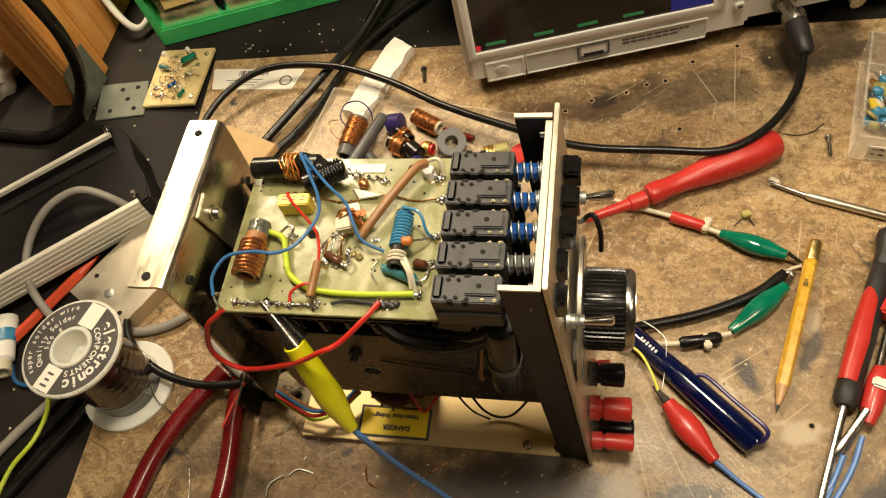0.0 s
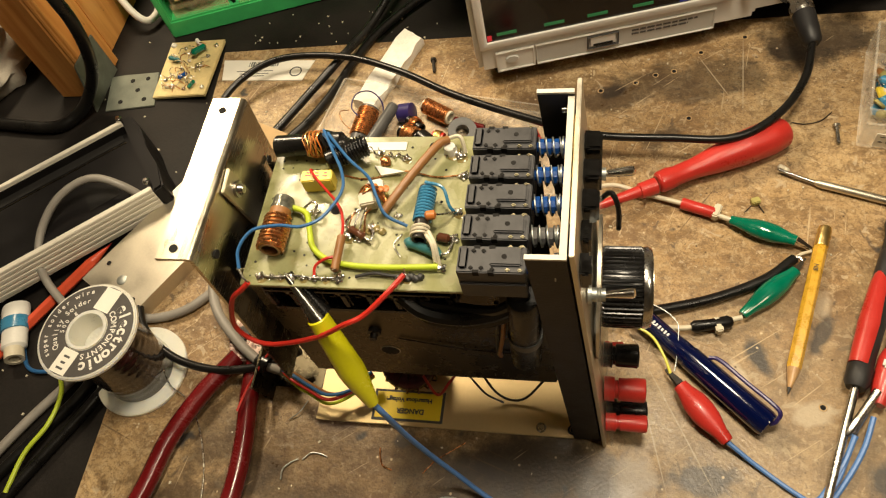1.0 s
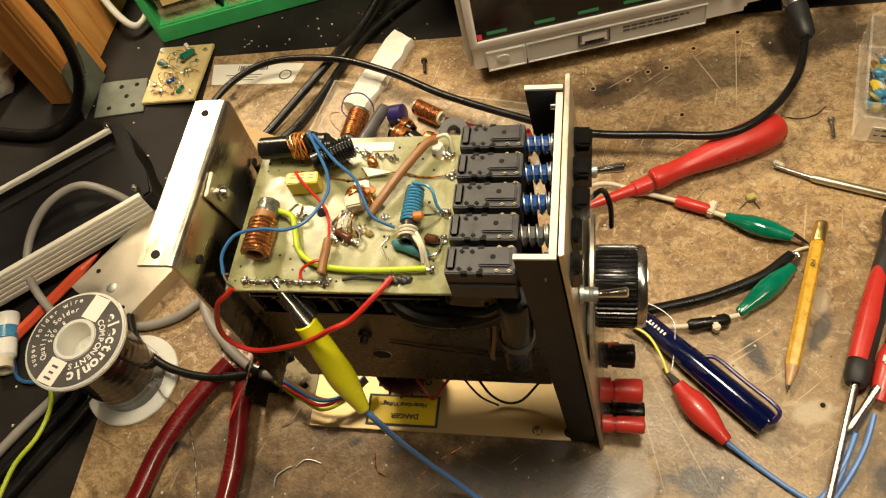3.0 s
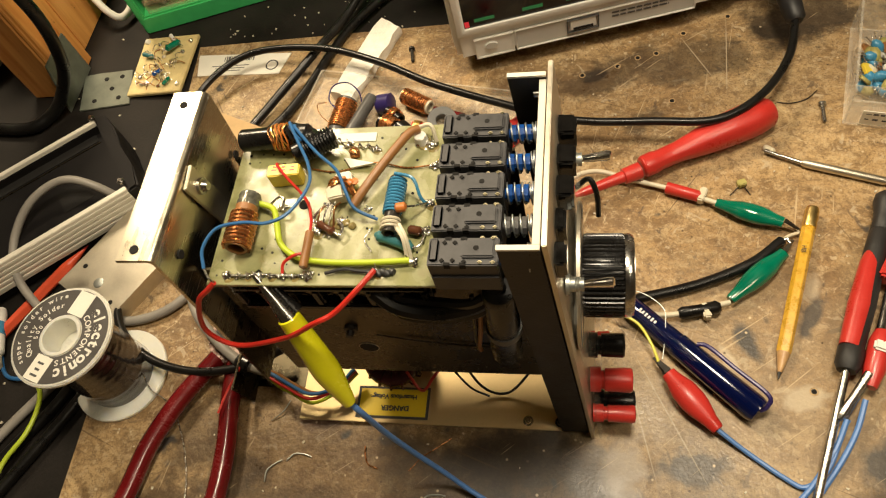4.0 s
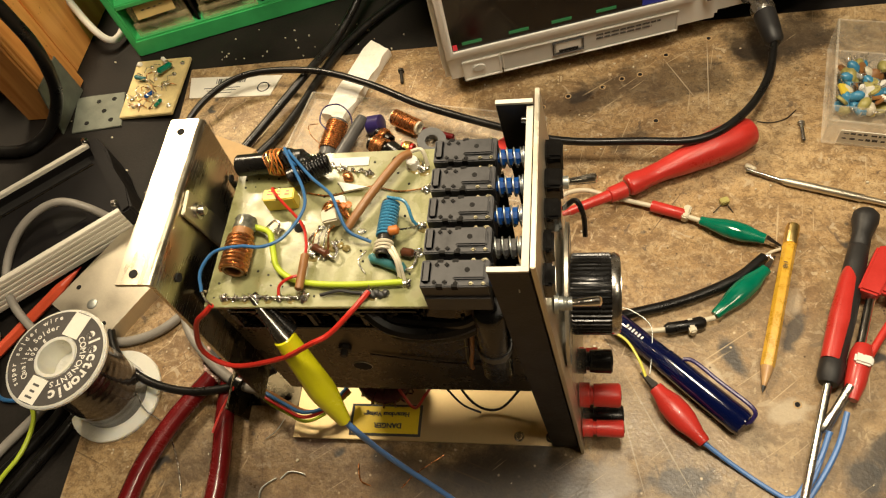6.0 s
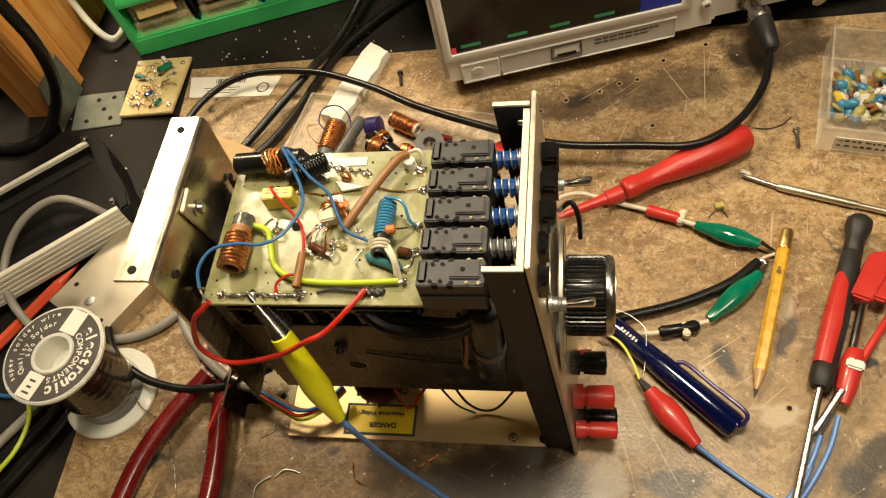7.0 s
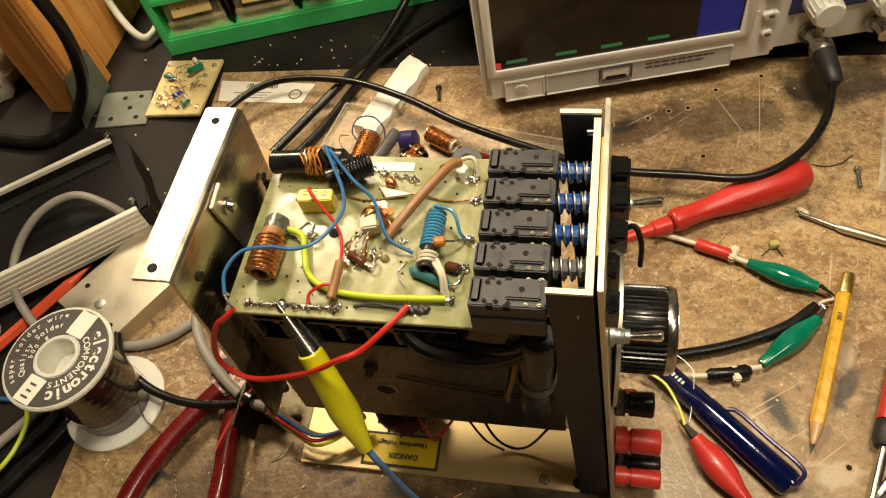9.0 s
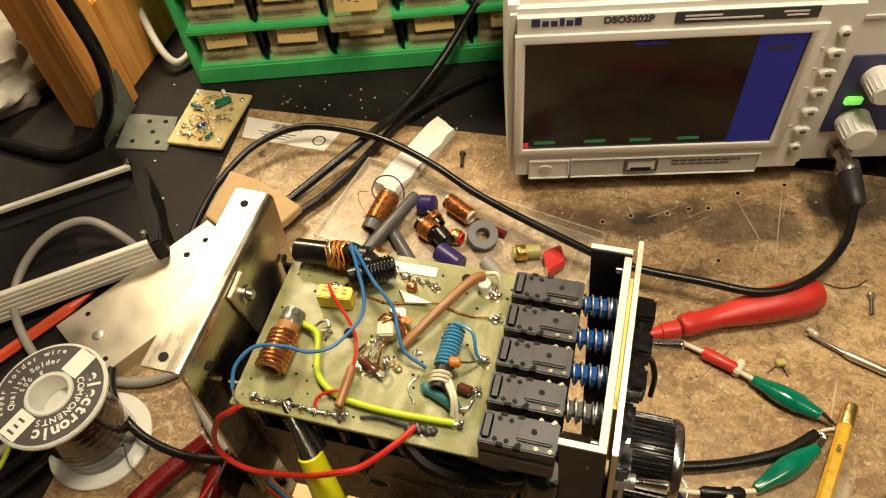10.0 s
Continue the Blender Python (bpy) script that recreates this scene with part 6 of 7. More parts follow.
wire("jacket", [(-0.3200, 0.4000, 0.190), (-0.3030, 0.3880, 0.150), (-0.2945, 0.3840, 0.126), (-0.2910, 0.3830, 0.103), (-0.2910, 0.3830, 0.083), (-0.2965, 0.3830, 0.058), (-0.3090, 0.3840, 0.032), (-0.3240, 0.3790, 0.012), (-0.3360, 0.3700, 0.003), (-0.3540, 0.3600, 0.0015), (-0.4100, 0.3650, 0.0015)], 0.0046, M["rubber"], tk, "", 14)
wc = thing("white_cable", "white cable behind the pine block", "cable", pose(-0.32, 0.48, 0))
wire("jacket", [(-0.3700, 0.5300, 0.060), (-0.3480, 0.5000, 0.045), (-0.3250, 0.4760, 0.020), (-0.3120, 0.4700, 0.006), (-0.3050, 0.4780, 0.004), (-0.3020, 0.4950, 0.010)], 0.0030, M["white"], wc, "", 10)
bm = B()
vs = bmesh.ops.create_icosphere(bm, subdivisions=4, radius=1.0)["verts"]
for v in vs:
    d = 1 + 0.35 * noise.noise(v.co * 1.7) + 0.12 * noise.noise(v.co * 5.0)
    v.co = Vector((-0.452 + v.co.x * 0.060 * d, 0.430 + v.co.y * 0.050 * d, 0.018 + v.co.z * 0.034 * d))
    v.co.z = max(v.co.z, -0.0038)
single("crumpled_cloth", bm, M["cloth"], "crumpled grey cloth on the desk", "cloth")

# ---- drawer cabinet ----
cb = thing("drawer_cabinet", "green small-parts cabinet with clear drawers", "drawer cabinet", pose(-0.2850, 0.4570, -0.004, 0, 0, 16.7), world_parts=False)
COLS, ROWS, CW, RH = 6, 4, 0.0535, 0.0375
WID = COLS * CW + 0.012
bm = B()
span(bm, 0, WID, 0.0, 0.10, 0.0, 0.0165)
part("base_rail", bm, M["cab"], cb, "", 0.0015)
for x in (0.0, WID - 0.006):
    bm = B()
    span(bm, x, x + 0.006, 0.0, 0.10, 0.010, 0.012 + ROWS * RH)
    part("side_wall", bm, M["cab"], cb, "", 0.0012)
for r in range(1, ROWS + 1):
    bm = B()
    span(bm, 0.006, WID - 0.006, 0.0, 0.10, 0.009 + r * RH, 0.0135 + r * RH)
    part("shelf", bm, M["cab"], cb, "", 0.0008)
bm = B()
span(bm, 0.006, WID - 0.006, 0.095, 0.10, 0.010, 0.012 + ROWS * RH)
part("back", bm, M["cab"], cb)
rng = random.Random(9)
for r in range(ROWS):
    for c in range(COLS):
        x0, z0 = 0.008 + c * CW, 0.0170 + r * RH
        x1, z1, pull = x0 + CW - 0.004, z0 + RH - 0.0095, (0.020 if (r, c) == (1, 2) else 0.004 * rng.random() - 0.003)
        if c:
            bm = B()
            span(bm, x0 - 0.003, x0 - 0.001, 0.004, 0.095, z0 - 0.001, z1 + 0.003)
            part("divider", bm, M["black"], cb)
        y = 0.004 - pull
        bm = B()
        span(bm, x0 + 0.003, x1 - 0.003, y, y + 0.0014, z0, z1)
        span(bm, x0 + 0.003, x0 + 0.0042, y + 0.0014, y + 0.07, z0, z1)
        span(bm, x1 - 0.0042, x1 - 0.003, y + 0.0014, y + 0.07, z0, z1)
        span(bm, x0 + 0.0042, x1 - 0.0042, y + 0.0014, y + 0.07, z0, z0 + 0.0012)
        span(bm, x0 + 0.004, x1 - 0.004, y - 0.006, y, z0 + 0.010, z0 + 0.0115)
        dr = part("drawer", bm, M["drawer"], cb, "clear plastic drawer with paper label", 0.0004)
        dr.visible_shadow = False
        bm = B()
        lip = 0.0022
        span(bm, x0 + 0.002, x1 - 0.002, y - 0.0030, y - 0.0006, z0 - 0.0006, z0 + lip)
        span(bm, x0 + 0.002, x1 - 0.002, y - 0.0030, y - 0.0006, z0 + 0.0105, z0 + 0.0122)
        span(bm, x0 + 0.002, x0 + 0.002 + lip, y - 0.0030, y - 0.0006, z0 + lip, z0 + 0.0105)
        span(bm, x1 - 0.002 - lip, x1 - 0.002, y - 0.0030, y - 0.0006, z0 + lip, z0 + 0.0105)
        part("drawer_lip", bm, M["drawer"], dr, "moulded clear front lip", 0.0006).visible_shadow = False
        bm = B()
        lx, tilt = (x0 + x1) / 2 + 0.003 * (rng.random() - 0.5), radians(rng.uniform(-3, 3))
        card_pose = Matrix.Translation((lx, y - 0.0016, z1 - 0.0065)) @ Matrix.Rotation(tilt, 4, "Y") @ Matrix.Rotation(radians(-24), 4, "X")
        box(bm, (0, 0, 0), (0.026 + 0.006 * rng.random(), 0.0006, 0.0105))
        bmesh.ops.transform(bm, matrix=card_pose, verts=bm.verts[:])
        part("paper_label", bm, M["old_card"], dr, "yellowed card label")
        bm = B()
        for k in range(4):
            box(bm, (-0.009 + k * 0.0050, -0.0004, 0.001 + 0.0016 * rng.random()), (0.0016 + 0.0018 * rng.random(), 0.0003, 0.0004 + 0.0005 * rng.random()))
        bmesh.ops.transform(bm, matrix=card_pose, verts=bm.verts[:])
        part("writing_bars", bm, M["ink"], dr)
        bm = B()
        for k in range(7):
            bx, bz = rng.uniform(x0 + 0.010, x1 - 0.010), z0 + 0.0045 + 0.003 * rng.random()
            box(bm, (bx, y + 0.008 + 0.006 * k, bz), (rng.uniform(0.008, 0.018), rng.uniform(0.004, 0.009), rng.uniform(0.004, 0.009)), Matrix.Rotation(rng.uniform(-0.6, 0.6), 4, "Y") @ Matrix.Rotation(rng.uniform(0, 3), 4, "Z"))
        part("contents", bm, M[rng.choice(("old_card", "glass_dark", "glass_dark", "olive", "grey_cable"))], dr, "", 0.0008)

# ---- small board, label, foam, cables behind ----
pb = thing("small_board", "cream test board with soldered parts", "circuit board", pose(-0.257, 0.42, -0.004))
bm = B()
prism(bm, [(-0.2800, 0.3905), (-0.2330, 0.3890), (-0.2330, 0.4470), (-0.2830, 0.4500)], -0.0040, -0.0010)
for v in bm.verts:
    v.co.z += (v.co.x + 0.283) * 0.085
part("plate", bm, M["pertinax"], pb, "", 0.0005)
rng = random.Random(12)


def over_board(x, dz=0.0):
    return -0.0010 + (x + 0.283) * 0.085 + dz


for x, y, r, c in ((-0.2710, 0.4270, 0.0030, "teal"), (-0.2500, 0.4330, 0.0042, "green"), (-0.2570, 0.4080, 0.0026, "blue_part"), (-0.2460, 0.3980, 0.0024, "green"), (-0.2730, 0.4070, 0.0018, "solder"), (-0.2540, 0.4430, 0.0026, "white"), (-0.2640, 0.3990, 0.0022, "solder"), (-0.2480, 0.4200, 0.0022, "olive"), (-0.2620, 0.4170, 0.0017, "solder"), (-0.2380, 0.4400, 0.0018, "solder"), (-0.2790, 0.4450, 0.0022, "white"), (-0.2370, 0.3960, 0.0018, "solder"), (-0.2690, 0.4000, 0.0022, "ivory"), (-0.2580, 0.4260, 0.0016, "ivory"), (-0.2420, 0.4290, 0.0017, "solder"), (-0.2660, 0.4400, 0.0016, "solder"), (-0.2530, 0.3960, 0.0016, "solder")):
    a = rng.uniform(0, 6.28)
    r *= 1.05
    bm = B()
    if r > 0.0023 * 1.05:
        lathe(bm, (x - r * 1.5 * math.cos(a), y - r * 1.5 * math.sin(a), over_board(x, r * 0.7)), (x + r * 1.5 * math.cos(a), y + r * 1.5 * math.sin(a), over_board(x, r * 1.4)), [(0, r * 0.25), (0.12, r * 0.62), (0.3, r * 0.55), (0.7, r * 0.55), (0.88, r * 0.62), (1, r * 0.25)], 12)
    else:
        blob(bm, (x, y, over_board(x, r * 0.4)), r, 0.8, x * 900)
    part("component", bm, M[c], pb)
for k in range(44):
    x, y = rng.uniform(-0.276, -0.242), rng.uniform(0.396, 0.442)
    a, h = rng.uniform(0, 6.28), rng.uniform(0.002, 0.007)
    wire("lead", [(x, y, over_board(x)), (x + 0.003 * math.cos(a), y + 0.003 * math.sin(a), over_board(x, h)), (x + 0.008 * math.cos(a), y + 0.008 * math.sin(a), over_board(x, h * 0.7))], 0.00035, M["solder"] if k % 4 else M["copper"], pb, "", 5, 4)
lbp = thing("paper_label", "white printed paper label stuck on the worktop", "label", pose(-0.19, 0.413, 0))
bm = B()
prism(bm, [(-0.2240, 0.4050), (-0.1580, 0.4030), (-0.1520, 0.4230), (-0.2280, 0.4260)], 0.0001, 0.0006)
part("paper", bm, M["paper"], lbp)
bm = B()
for k in range(14):
    box(bm, (-0.205 + k * 0.0018, 0.4205, 0.0007), (0.0006 + 0.0005 * (k % 3), 0.0050, 0.0001))
for k in range(3):
    box(bm, (-0.199, 0.4135 - 0.0025 * k, 0.0007), (0.030 - 0.006 * k, 0.0007, 0.0001))
part("printed_bars", bm, M["ferrite"], lbp)
bm = B()
ring(bm, (-0.1650, 0.4120, 0.0007), (0, 0, 1), 0.0045, 0.0005, 24, 4)
part("printed_mark", bm, M["ink"], lbp)
bm = B()
prism(bm, [(-0.1100, 0.3760), (-0.0940, 0.3690), (-0.0680, 0.4350), (-0.0840, 0.4450)], 0.0003, 0.0080)
for k in range(3):
    bmesh.ops.subdivide_edges(bm, edges=bm.edges[:], cuts=1, use_grid_fill=True)
for v in bm.verts:
    v.co += Vector((noise.noise(v.co * 120), noise.noise(v.co * 120 + Vector((5, 0, 0))), 0.8 * noise.noise(v.co * 130))) * 0.0022
single("foam_strip", bm, M["foam"], "torn strip of white packing foam", "foam strip")
for pts, lab in (([(-0.1780, 0.3300, 0.0048), (-0.1650, 0.3490, 0.0048), (-0.1430, 0.3860, 0.008), (-0.1260, 0.4120, 0.012), (-0.1080, 0.4480, 0.012), (-0.0900, 0.4880, 0.024), (-0.0720, 0.5250, 0.048), (-0.0500, 0.5500, 0.080)], "black cable rising beside the instrument"),
                 ([(-0.1640, 0.3200, 0.0048), (-0.1520, 0.3430, 0.0048), (-0.1410, 0.3600, 0.0044), (-0.1300, 0.3840, 0.004), (-0.1180, 0.4180, 0.004), (-0.1050, 0.4460, 0.004), (-0.0800, 0.4800, 0.003), (-0.0480, 0.5080, 0.002), (0.0100, 0.5300, 0.002)], "black cable running behind the instrument")):
    cc = thing("black_cable", lab, "cable", pose(*pts[1]), "black cables")
    wire("jacket", pts, 0.0031, M["rubber"], cc, "", 12)
pr = thing("signal_cable", "black coaxial cable plugged into the oscilloscope", "cable", pose(0.1, 0.33, 0))
wire("jacket", [(-0.2170, 0.3020, 0.0035), (-0.2180, 0.3250, 0.006), (-0.2150, 0.3550, 0.010), (-0.2000, 0.3880, 0.015), (-0.1700, 0.4080, 0.018), (-0.1190, 0.4060, 0.020), (-0.0750, 0.3900, 0.020), (-0.0330, 0.3670, 0.020), (0.0200, 0.3450, 0.020), (0.0590, 0.3320, 0.020), (0.1050, 0.3290, 0.020), (0.1400, 0.3280, 0.021), (0.1655, 0.3440, 0.022), (0.1835, 0.3720, 0.022), (0.1905, 0.4010, 0.0245)], 0.0025, M["rubber"], pr, "", 12, 8)
bm = B()
lathe(bm, (0.1907, 0.3985, 0.0242), (0.1870, 0.4225, 0.0270), [(0, 0.0036), (0.1, 0.0058), (0.5, 0.0066), (0.98, 0.0070), (1, 0.0064)], 20)
part("plug_boot", bm, M["soft"], pr, "black rubber plug boot")
bm = B()
lathe(bm, (0.1871, 0.4220, 0.0270), (0.1856, 0.4300, 0.0275), [(0, 0.0068), (0.3, 0.0075), (0.9, 0.0072), (1, 0.006)], 20)
part("plug_collar", bm, M["steel"], pr, "metal plug collar")

# ---- plywood offcut and tray of coils ----
bm = B()
prism(bm, [(-0.2080, 0.3600), (-0.1860, 0.3560), (-0.1480, 0.3395), (-0.1540, 0.3255), (-0.1800, 0.3050), (-0.2080, 0.3200)], 0.0095, 0.0160)
single("plywood_offcut", bm, M["card"], "tan plywood offcut lying over cables", "wood offcut", 0.0006)
ty = thing("clear_tray", "shallow clear plastic lid holding loose coils", "plastic lid", pose(-0.04, 0.35, 0))
bm = B()
prism(bm, [(-0.1350, 0.3250), (0.0350, 0.2950), (0.0480, 0.3620), (-0.1200, 0.3960)], 0.0003, 0.0008)
part("sheet", bm, M["acrylic"], ty).visible_shadow = False
cor = [(-0.1350, 0.3250), (0.0350, 0.2950), (0.0480, 0.3620), (-0.1200, 0.3960)]
for k in range(4):
    (ax, ay), (bx, by) = cor[k], cor[(k + 1) % 4]
    bm = B()
    d = Vector((bx - ax, by - ay, 0))
    n2 = Vector((-d.y, d.x, 0)).normalized() * 0.0006
    prism(bm, [(ax - n2.x, ay - n2.y), (bx - n2.x, by - n2.y), (bx + n2.x, by + n2.y), (ax + n2.x, ay + n2.y)], 0.0010, 0.0085)
    part("rim", bm, M["box_clear"], ty).visible_shadow = False


def coil(name, label, p, q, r, body, winding=None, turns=9, share=(0.2, 0.8), thick=0.0007, bore=True):
    p, q = Vector(p), Vector(q)
    th = thing(name, label, "inductor", Matrix.Translation(p), "loose coils")
    bm = B()
    if bore:
        pipe(bm, p, q, r, r * 0.68, 22)
    else:
        lathe(bm, p, q, [(0, r * 0.9), (0.04, r), (0.96, r), (1, r * 0.9)], 20)
    part("core", bm, M[body], th)
    if winding:
        wire("winding", helix(p + (q - p) * share[0], p + (q - p) * share[1], r + thick * 0.7, turns), thick, M[winding], th, "", 6, 1)
    return th


coil("wound_coil", "copper-wound ferrite coil in the tray", (-0.1000, 0.3350, 0.0075), (-0.0940, 0.3640, 0.0120), 0.0062, "ferrite", "copper", 14, (0.25, 0.95), 0.0008)
v = thing("violet_wire", "thin violet wire looped over a coil", "wire", pose(-0.1, 0.36, 0.0))
wire("strand", [(-0.0990, 0.3530, 0.016), (-0.1050, 0.3600, 0.018), (-0.1030, 0.3700, 0.020), (-0.0940, 0.3740, 0.018), (-0.0860, 0.3680, 0.014), (-0.0850, 0.3600, 0.006)], 0.0005, M["violet"], v)
coil("ferrite_rod", "plain grey ferrite rod among coils", (-0.0990, 0.3140, 0.0080), (-0.0770, 0.3660, 0.0120), 0.0042, "ferrite", None, bore=False)
coil("ferrite_rod", "short grey ferrite rod", (-0.0860, 0.3390, 0.0050), (-0.0640, 0.3140, 0.0050), 0.0040, "ferrite", None, bore=False)
coil("pot_coil", "dark violet pot core choke", (-0.0740, 0.3640, 0.0060), (-0.0640, 0.3630, 0.0085), 0.0066, "violet", None, bore=False)
coil("pot_coil", "violet lacquered choke among coils", (-0.0520, 0.3290, 0.0068), (-0.0360, 0.3200, 0.0068), 0.0066, "violet", None, bore=False)
coil("wound_coil", "small coil wound with pale wire", (-0.0570, 0.3700, 0.0075), (-0.0370, 0.3580, 0.0075), 0.0046, "ivory", "copper", 13, (0.05, 0.95))
coil("bobbin_coil", "black bobbin wound with copper", (-0.0700, 0.3480, 0.0070), (-0.0560, 0.3400, 0.0070), 0.0052, "black", "copper", 6, (0.2, 0.8), 0.0012)
bm = B()
pipe(bm, (-0.0285, 0.3470, 0.0030), (-0.0270, 0.3452, 0.0098), 0.0098, 0.0044, 36)
single("toroid_core", bm, M["ferrite"], "grey ferrite ring among the coils", "ferrite ring", 0.0012, group="loose coils")
coil("ceramic_tube", "pale grey hollow ceramic tube", (-0.0220, 0.3280, 0.0050), (-0.0030, 0.3120, 0.0050), 0.0046, "grey_cable", None, bore=True)
coil("wound_coil", "greenish coil wound with brass wire", (-0.0060, 0.3370, 0.0060), (0.0100, 0.3420, 0.0060), 0.0042, "olive", "gold", 5, (0.1, 0.5))
coil("bobbin_coil", "dark bobbin beside the copper one", (-0.0660, 0.3560, 0.0075), (-0.0560, 0.3480, 0.0080), 0.0040, "black", "copper", 3, (0.3, 0.7), 0.0010)
coil("bobbin_coil", "black bobbin with thick copper turns", (-0.0560, 0.3420, 0.0080), (-0.0480, 0.3350, 0.0080), 0.0058, "black", None, bore=False)
coil("wound_coil", "small orange wound choke", (-0.0960, 0.3210, 0.0045), (-0.0830, 0.3180, 0.0045), 0.0036, "orange", "copper", 5)
coil("wound_coil", "red and gold wound bead", (-0.0480, 0.3440, 0.0050), (-0.0400, 0.3420, 0.0050), 0.0040, "red", "gold", 4)
bm = B()
prism(bm, [(0.0120, 0.3400), (0.0220, 0.3480), (0.0270, 0.3350), (0.0180, 0.3250)], 0.0012, 0.0090)
single("red_plug", bm, M["red_grip"], "red plastic plug among the coils", "plug", 0.001)
coil("red_sleeve", "dark red insulating sleeve offcut", (-0.0350, 0.3590, 0.0045), (-0.0140, 0.3520, 0.0040), 0.0022, "dark_red", None)
fw2 = thing("fine_wire", "fine loose copper wire in the tray", "wire", pose(-0.11, 0.35, 0))
wire("strand", [(-0.1030, 0.3470, 0.006), (-0.1120, 0.3530, 0.010), (-0.1160, 0.3620, 0.011), (-0.1120, 0.3680, 0.006)], 0.0003, M["copper"], fw2)

# ---- component box ----
bx = thing("component_box", "clear plastic box full of loose capacitors", "plastic box", pose(0.2130, 0.3375, 0, 0, 0, -12), world_parts=False)
for nm, lim in (("box_floor", (0, 0.075, 0, 0.078, 0.0, 0.0012)), ("box_wall", (0, 0.075, 0, 0.0014, 0.0012, 0.021)), ("box_wall", (0, 0.0014, 0.0014, 0.0766, 0.0012, 0.027)), ("box_wall", (0.0736, 0.075, 0.0014, 0.0766, 0.0012, 0.027)), ("box_wall", (0, 0.075, 0.0766, 0.078, 0.0012, 0.027)), ("divider", (0.0014, 0.0736, 0.014, 0.0152, 0.0012, 0.018))):
    bm = B()
    span(bm, *lim)
    part(nm, bm, M["box_clear"], bx, "", 0.0003).visible_shadow = False
bm = B()
span(bm, 0.008, 0.060, -0.0004, 0.0, 0.003, 0.014)
card = part("paper_label", bm, M["paper"], bx, "handwritten paper label")
bm = B()
rng = random.Random(2)
for z in (0.0108, 0.0065):
    x = 0.010
    while x < 0.056:
        w = rng.uniform(0.002, 0.005)
        span(bm, x, x + w * 0.6, -0.0006, -0.0004, z + rng.uniform(0, 0.0006), z + rng.uniform(0.0010, 0.0020))
        x += w * 0.6 + rng.uniform(0.0006, 0.0022)
part("writing_bars", bm, M["ink"], card)
box_pose = pose(0.2130, 0.3375, 0, 0, 0, -12)


def loose_capacitor(c, shape, label):
    th = thing("capacitor", label, "capacitor", Matrix(), "loose capacitors", world_parts=False)
    bm = B()
    if shape == "disc":
        lathe(bm, (0, 0, -0.0012), (0, 0, 0.0012), [(0, 0.0030), (0.25, 0.0042), (0.75, 0.0042), (1, 0.0030)], 18)
    elif shape == "drop":
        lathe(bm, (0, -0.004, 0), (0, 0.005, 0), [(0, 0.0012), (0.2, 0.0028), (0.6, 0.0034), (0.9, 0.0022), (1, 0.0006)], 14)
    else:
        box(bm, (0, 0, 0), (0.0085, 0.0050, 0.0028))
        bmesh.ops.bevel(bm, geom=bm.edges[:], offset=0.0006, segments=2, affect="EDGES")
    part("body", bm, M[c], th)
    for s in (1, -1):
        wire("lead", [(s * 0.0015, -0.003, 0), (s * 0.002, -0.006, 0.0006 * s), (s * 0.0025, -0.009, 0.0008)], 0.0003, M["solder"], th, "", 5, 3)
    return th


kinds = [loose_capacitor("sky", "disc", "loose blue lacquered disc capacitor"), loose_capacitor("olive", "drop", "loose mustard coloured drop capacitor"), loose_capacitor("cap_yellow", "block", "loose yellow moulded block capacitor"), loose_capacitor("sky", "drop", "loose blue lacquered drop capacitor"),
         loose_capacitor("white", "block", "loose white moulded block capacitor"), loose_capacitor("brown", "disc", "loose brown ceramic disc capacitor"), loose_capacitor("ivory", "drop", "loose pale cream drop capacitor"), loose_capacitor("olive", "disc", "loose olive ceramic disc capacitor")]
rng = random.Random(31)
for k in range(150):
    lx, ly, lz = rng.uniform(0.008, 0.068), rng.uniform(0.020, 0.058), 0.004 + 0.0095 * rng.random()
    m = box_pose @ pose(lx, ly, lz, rng.uniform(-50, 50), rng.uniform(-50, 50), rng.uniform(0, 360))
    src = kinds[k % 8] if k < 8 else kinds[rng.choice((0, 1, 1, 2, 3, 3, 5, 6, 6, 7, 7, 4))]
    if k < 8:
        src.matrix_basis = m
    else:
        copy_thing(src, m)

# ---- small loose things ----
for nm, p, q, r, lab in (("small_bolt", (0.2035, 0.3380, 0.0016), (0.2040, 0.3530, 0.0016), 0.0013, "small loose steel bolt on the worktop"), ("small_screw", (-0.0560, 0.4060, 0.0016), (-0.0585, 0.4190, 0.0016), 0.0013, "small dark screw on the worktop")):
    th = thing(nm, lab, "screw", pose(*p))
    bm = B()
    lathe(bm, p, q, [(0, r * 0.5)] + [(0.05 + 0.04 * k, r * (0.9 if k % 2 else 1.0)) for k in range(18)] + [(0.8, r), (1, r)], 10)
    part("shank", bm, M["steel"] if nm == "small_bolt" else M["dark_metal"], th)
    bm = B()
    d = (Vector(q) - Vector(p)).normalized()
    lathe(bm, Vector(q) - d * 0.002, Vector(q) + d * 0.0006, [(0, 0.0022), (0.7, 0.0023), (1, 0.0012)], 12)
    part("screw_head", bm, M["steel"] if nm == "small_bolt" else M["dark_metal"], th)
tg = thing("tag_capacitor", "tiny yellow capacitor with bent leads", "capacitor", pose(0.153, 0.293, 0))
bm = B()
box(bm, (0.1530, 0.2950, 0.0028), (0.0050, 0.0040, 0.0036), Matrix.Rotation(radians(20), 4, "Z"))
part("body", bm, M["olive"], tg, "", 0.0005)
for s in (1, -1):
    wire("lead", [(0.1530 + s * 0.0016, 0.2935, 0.0015), (0.1525 + s * 0.004, 0.2905, 0.0008), (0.1520 + s * 0.0055, 0.2885, 0.0005)], 0.0003, M["dark_metal"], tg)
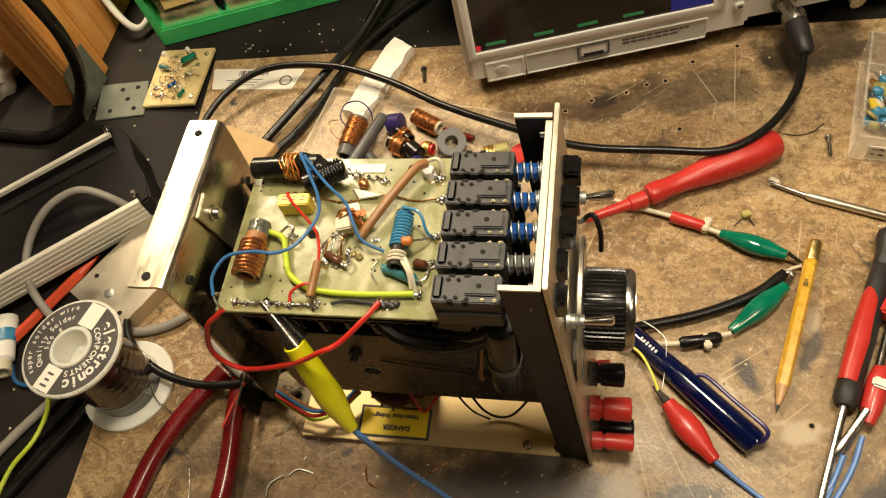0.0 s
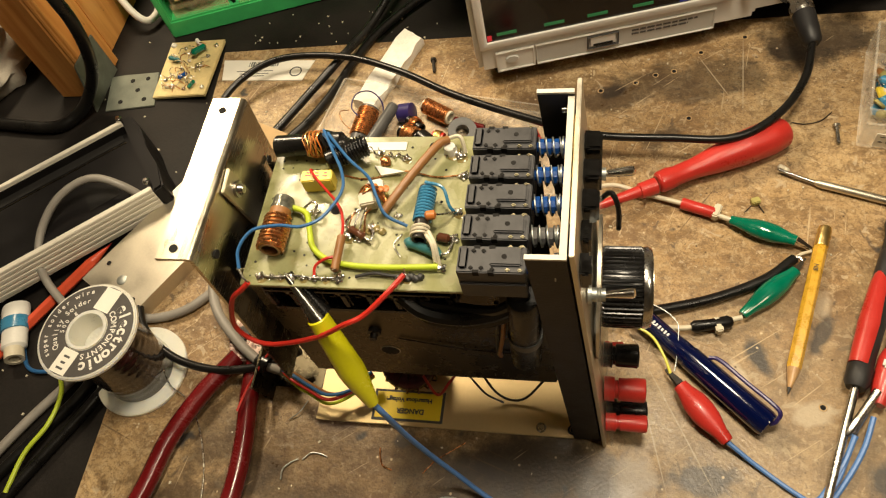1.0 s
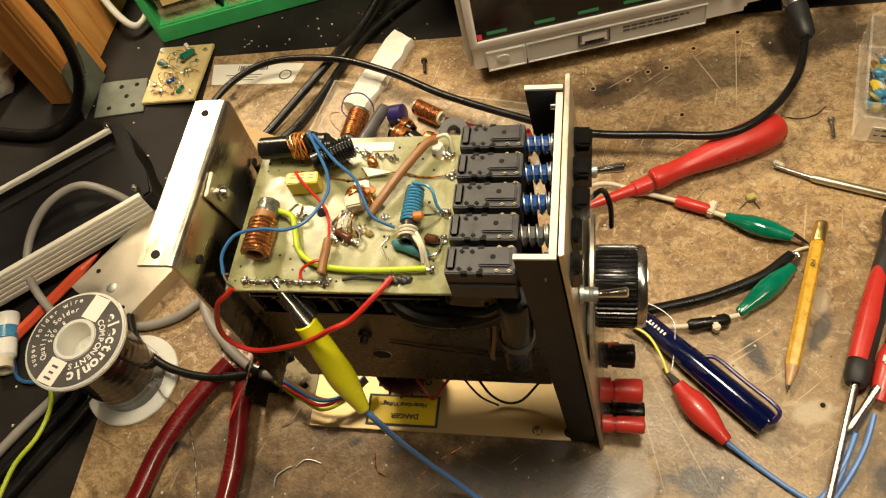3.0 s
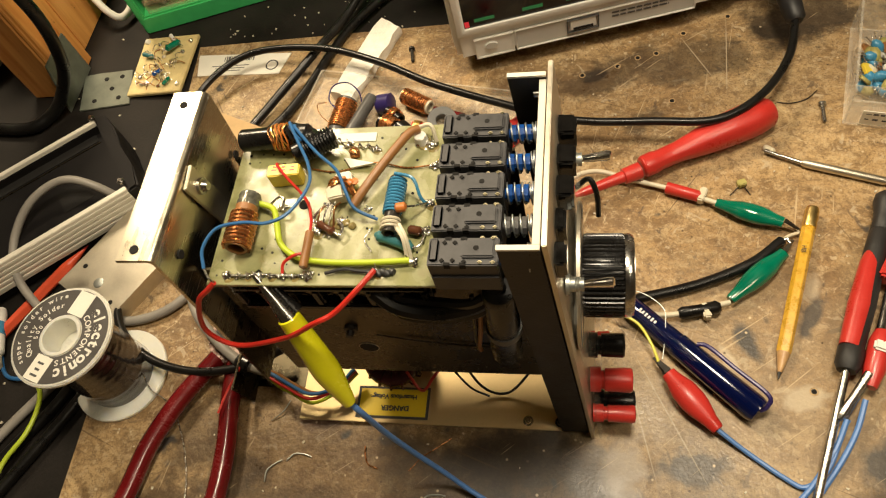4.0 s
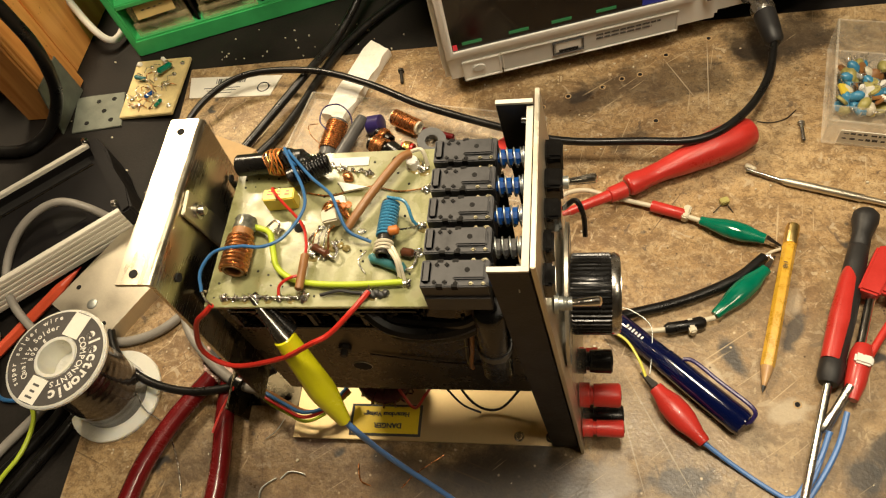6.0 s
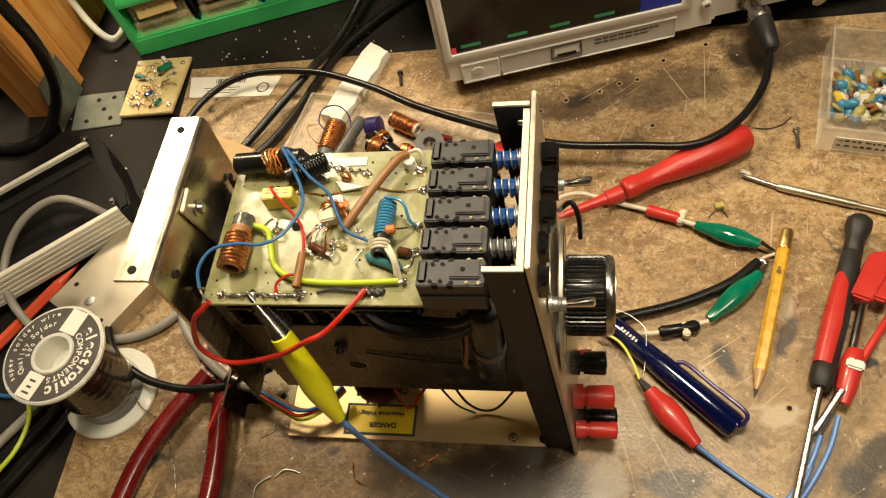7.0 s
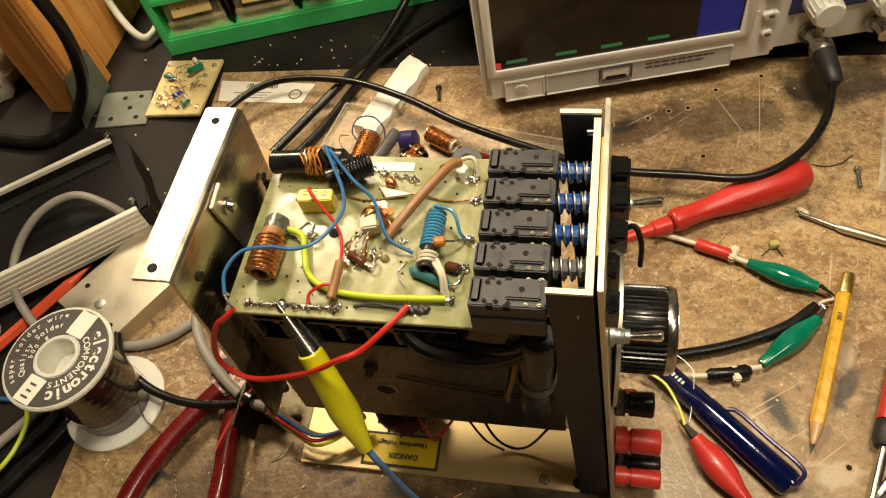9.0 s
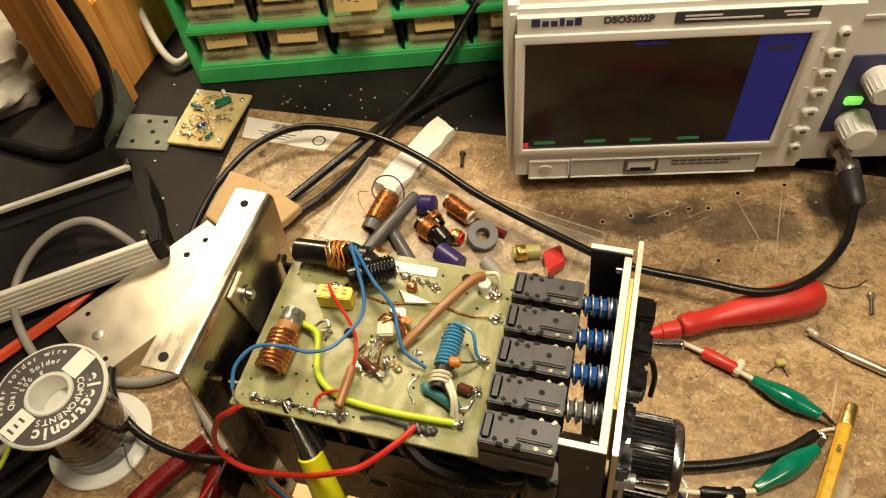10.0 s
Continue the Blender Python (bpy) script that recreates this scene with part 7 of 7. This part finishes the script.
for k, (p, n2) in enumerate((((-0.098, 0.118, 0.0006), 1.0), ((-0.045, 0.128, 0.0006), 2.2), ((-0.010, 0.108, 0.0006), 0.4), ((-0.085, 0.1250, 0.0006), 0.2), ((0.020, 0.100, 0.0006), 1.4))):
    th = thing("wire_clipping", "small bent wire clipping on the worktop", "wire clipping", pose(*p), "wire clippings")
    a = Vector((math.cos(n2), math.sin(n2), 0)) * 0.007
    b = Vector((-a.y, a.x, 0)) * 0.45
    wire("strand", [Vector(p) - a, Vector(p) - a * 0.3 + b, Vector(p) + a * 0.5 + b * 0.6, Vector(p) + a], 0.0004, M["zinc"] if k != 1 else M["copper"], th)
bm = B()
for k in range(3):
    blob(bm, (0.1690 + 0.0016 * k, 0.3205 - 0.0010 * k, 0.0022), 0.0018, 0.8, k + 5)
single("glue_crumb", bm, M["ivory"], "pale dried glue crumb beside the small screwdriver", "crumb")
for pts, c, lab in (([(0.1790, 0.3560, 0.0006), (0.1870, 0.3545, 0.0008), (0.1960, 0.3570, 0.0010), (0.2030, 0.3640, 0.0006)], "dark_metal", "fine dark hair of wire on the worktop"), ([(-0.0030, 0.1400, 0.0006), (-0.0110, 0.1340, 0.0012), (-0.0180, 0.1290, 0.0008), (-0.0240, 0.1220, 0.0006)], "copper", "fine copper strand on the worktop"),
                    ([(-0.1050, 0.1450, 0.0006), (-0.0990, 0.1500, 0.0016), (-0.0960, 0.1570, 0.0008)], "zinc", "fine bright strand on the worktop")):
    th = thing("wire_strand", lab, "wire clipping", pose(*pts[1]), "wire clippings")
    wire("strand", pts, 0.0003, M[c], th)
rng = random.Random(5)
bm = B()
for k in range(150):
    x, y = rng.uniform(-0.21, 0.26), rng.uniform(0.08, 0.43)
    if -0.09 < x < 0.07 and 0.14 < y < 0.22:
        continue
    s = rng.uniform(0.0003, 0.0010)
    box(bm, (x, y, s * 0.45), (s * 1.6, s, s * 0.9), Matrix.Rotation(rng.uniform(0, 3), 4, "Z"))
for k in range(45):
    x, y = rng.uniform(-0.36, -0.225), rng.uniform(0.10, 0.46)
    s = rng.uniform(0.0003, 0.0011)
    box(bm, (x, y, -0.004 + s * 0.45), (s * 1.6, s, s * 0.9), Matrix.Rotation(rng.uniform(0, 3), 4, "Z"))
for k in range(30):
    x, y = rng.uniform(-0.22, -0.06), rng.uniform(0.44, 0.48)
    s = rng.uniform(0.0004, 0.0010)
    box(bm, (x, y, -0.004 + s * 0.45 if y > 0.445 else s * 0.45), (s * 1.6, s, s * 0.9), Matrix.Rotation(rng.uniform(0, 3), 4, "Z"))
single("crumbs", bm, M["ivory"], "pale crumbs and clippings scattered over the bench", "debris", kind="stuff")

worktop = bpy.data.objects["worktop"]
for x, y in ((0.098, 0.399), (0.110, 0.402), (0.157, 0.4315), (0.062, 0.386), (0.128, 0.4185), (0.085, 0.3925), (0.176, 0.172), (0.118, 0.361), (0.045, 0.3775)):
    bm = B()
    ring(bm, (x, y, 0.0001), (0, 0, 1), 0.0018, 0.0003, 16, 5)
    mark = part("drill_mark", bm, M["card"], worktop)
    bm = B()
    rod(bm, (x, y, -0.0005), (x, y, 0.00025), 0.0013, None, 12)
    part("drill_hole", bm, M["hole"], mark)
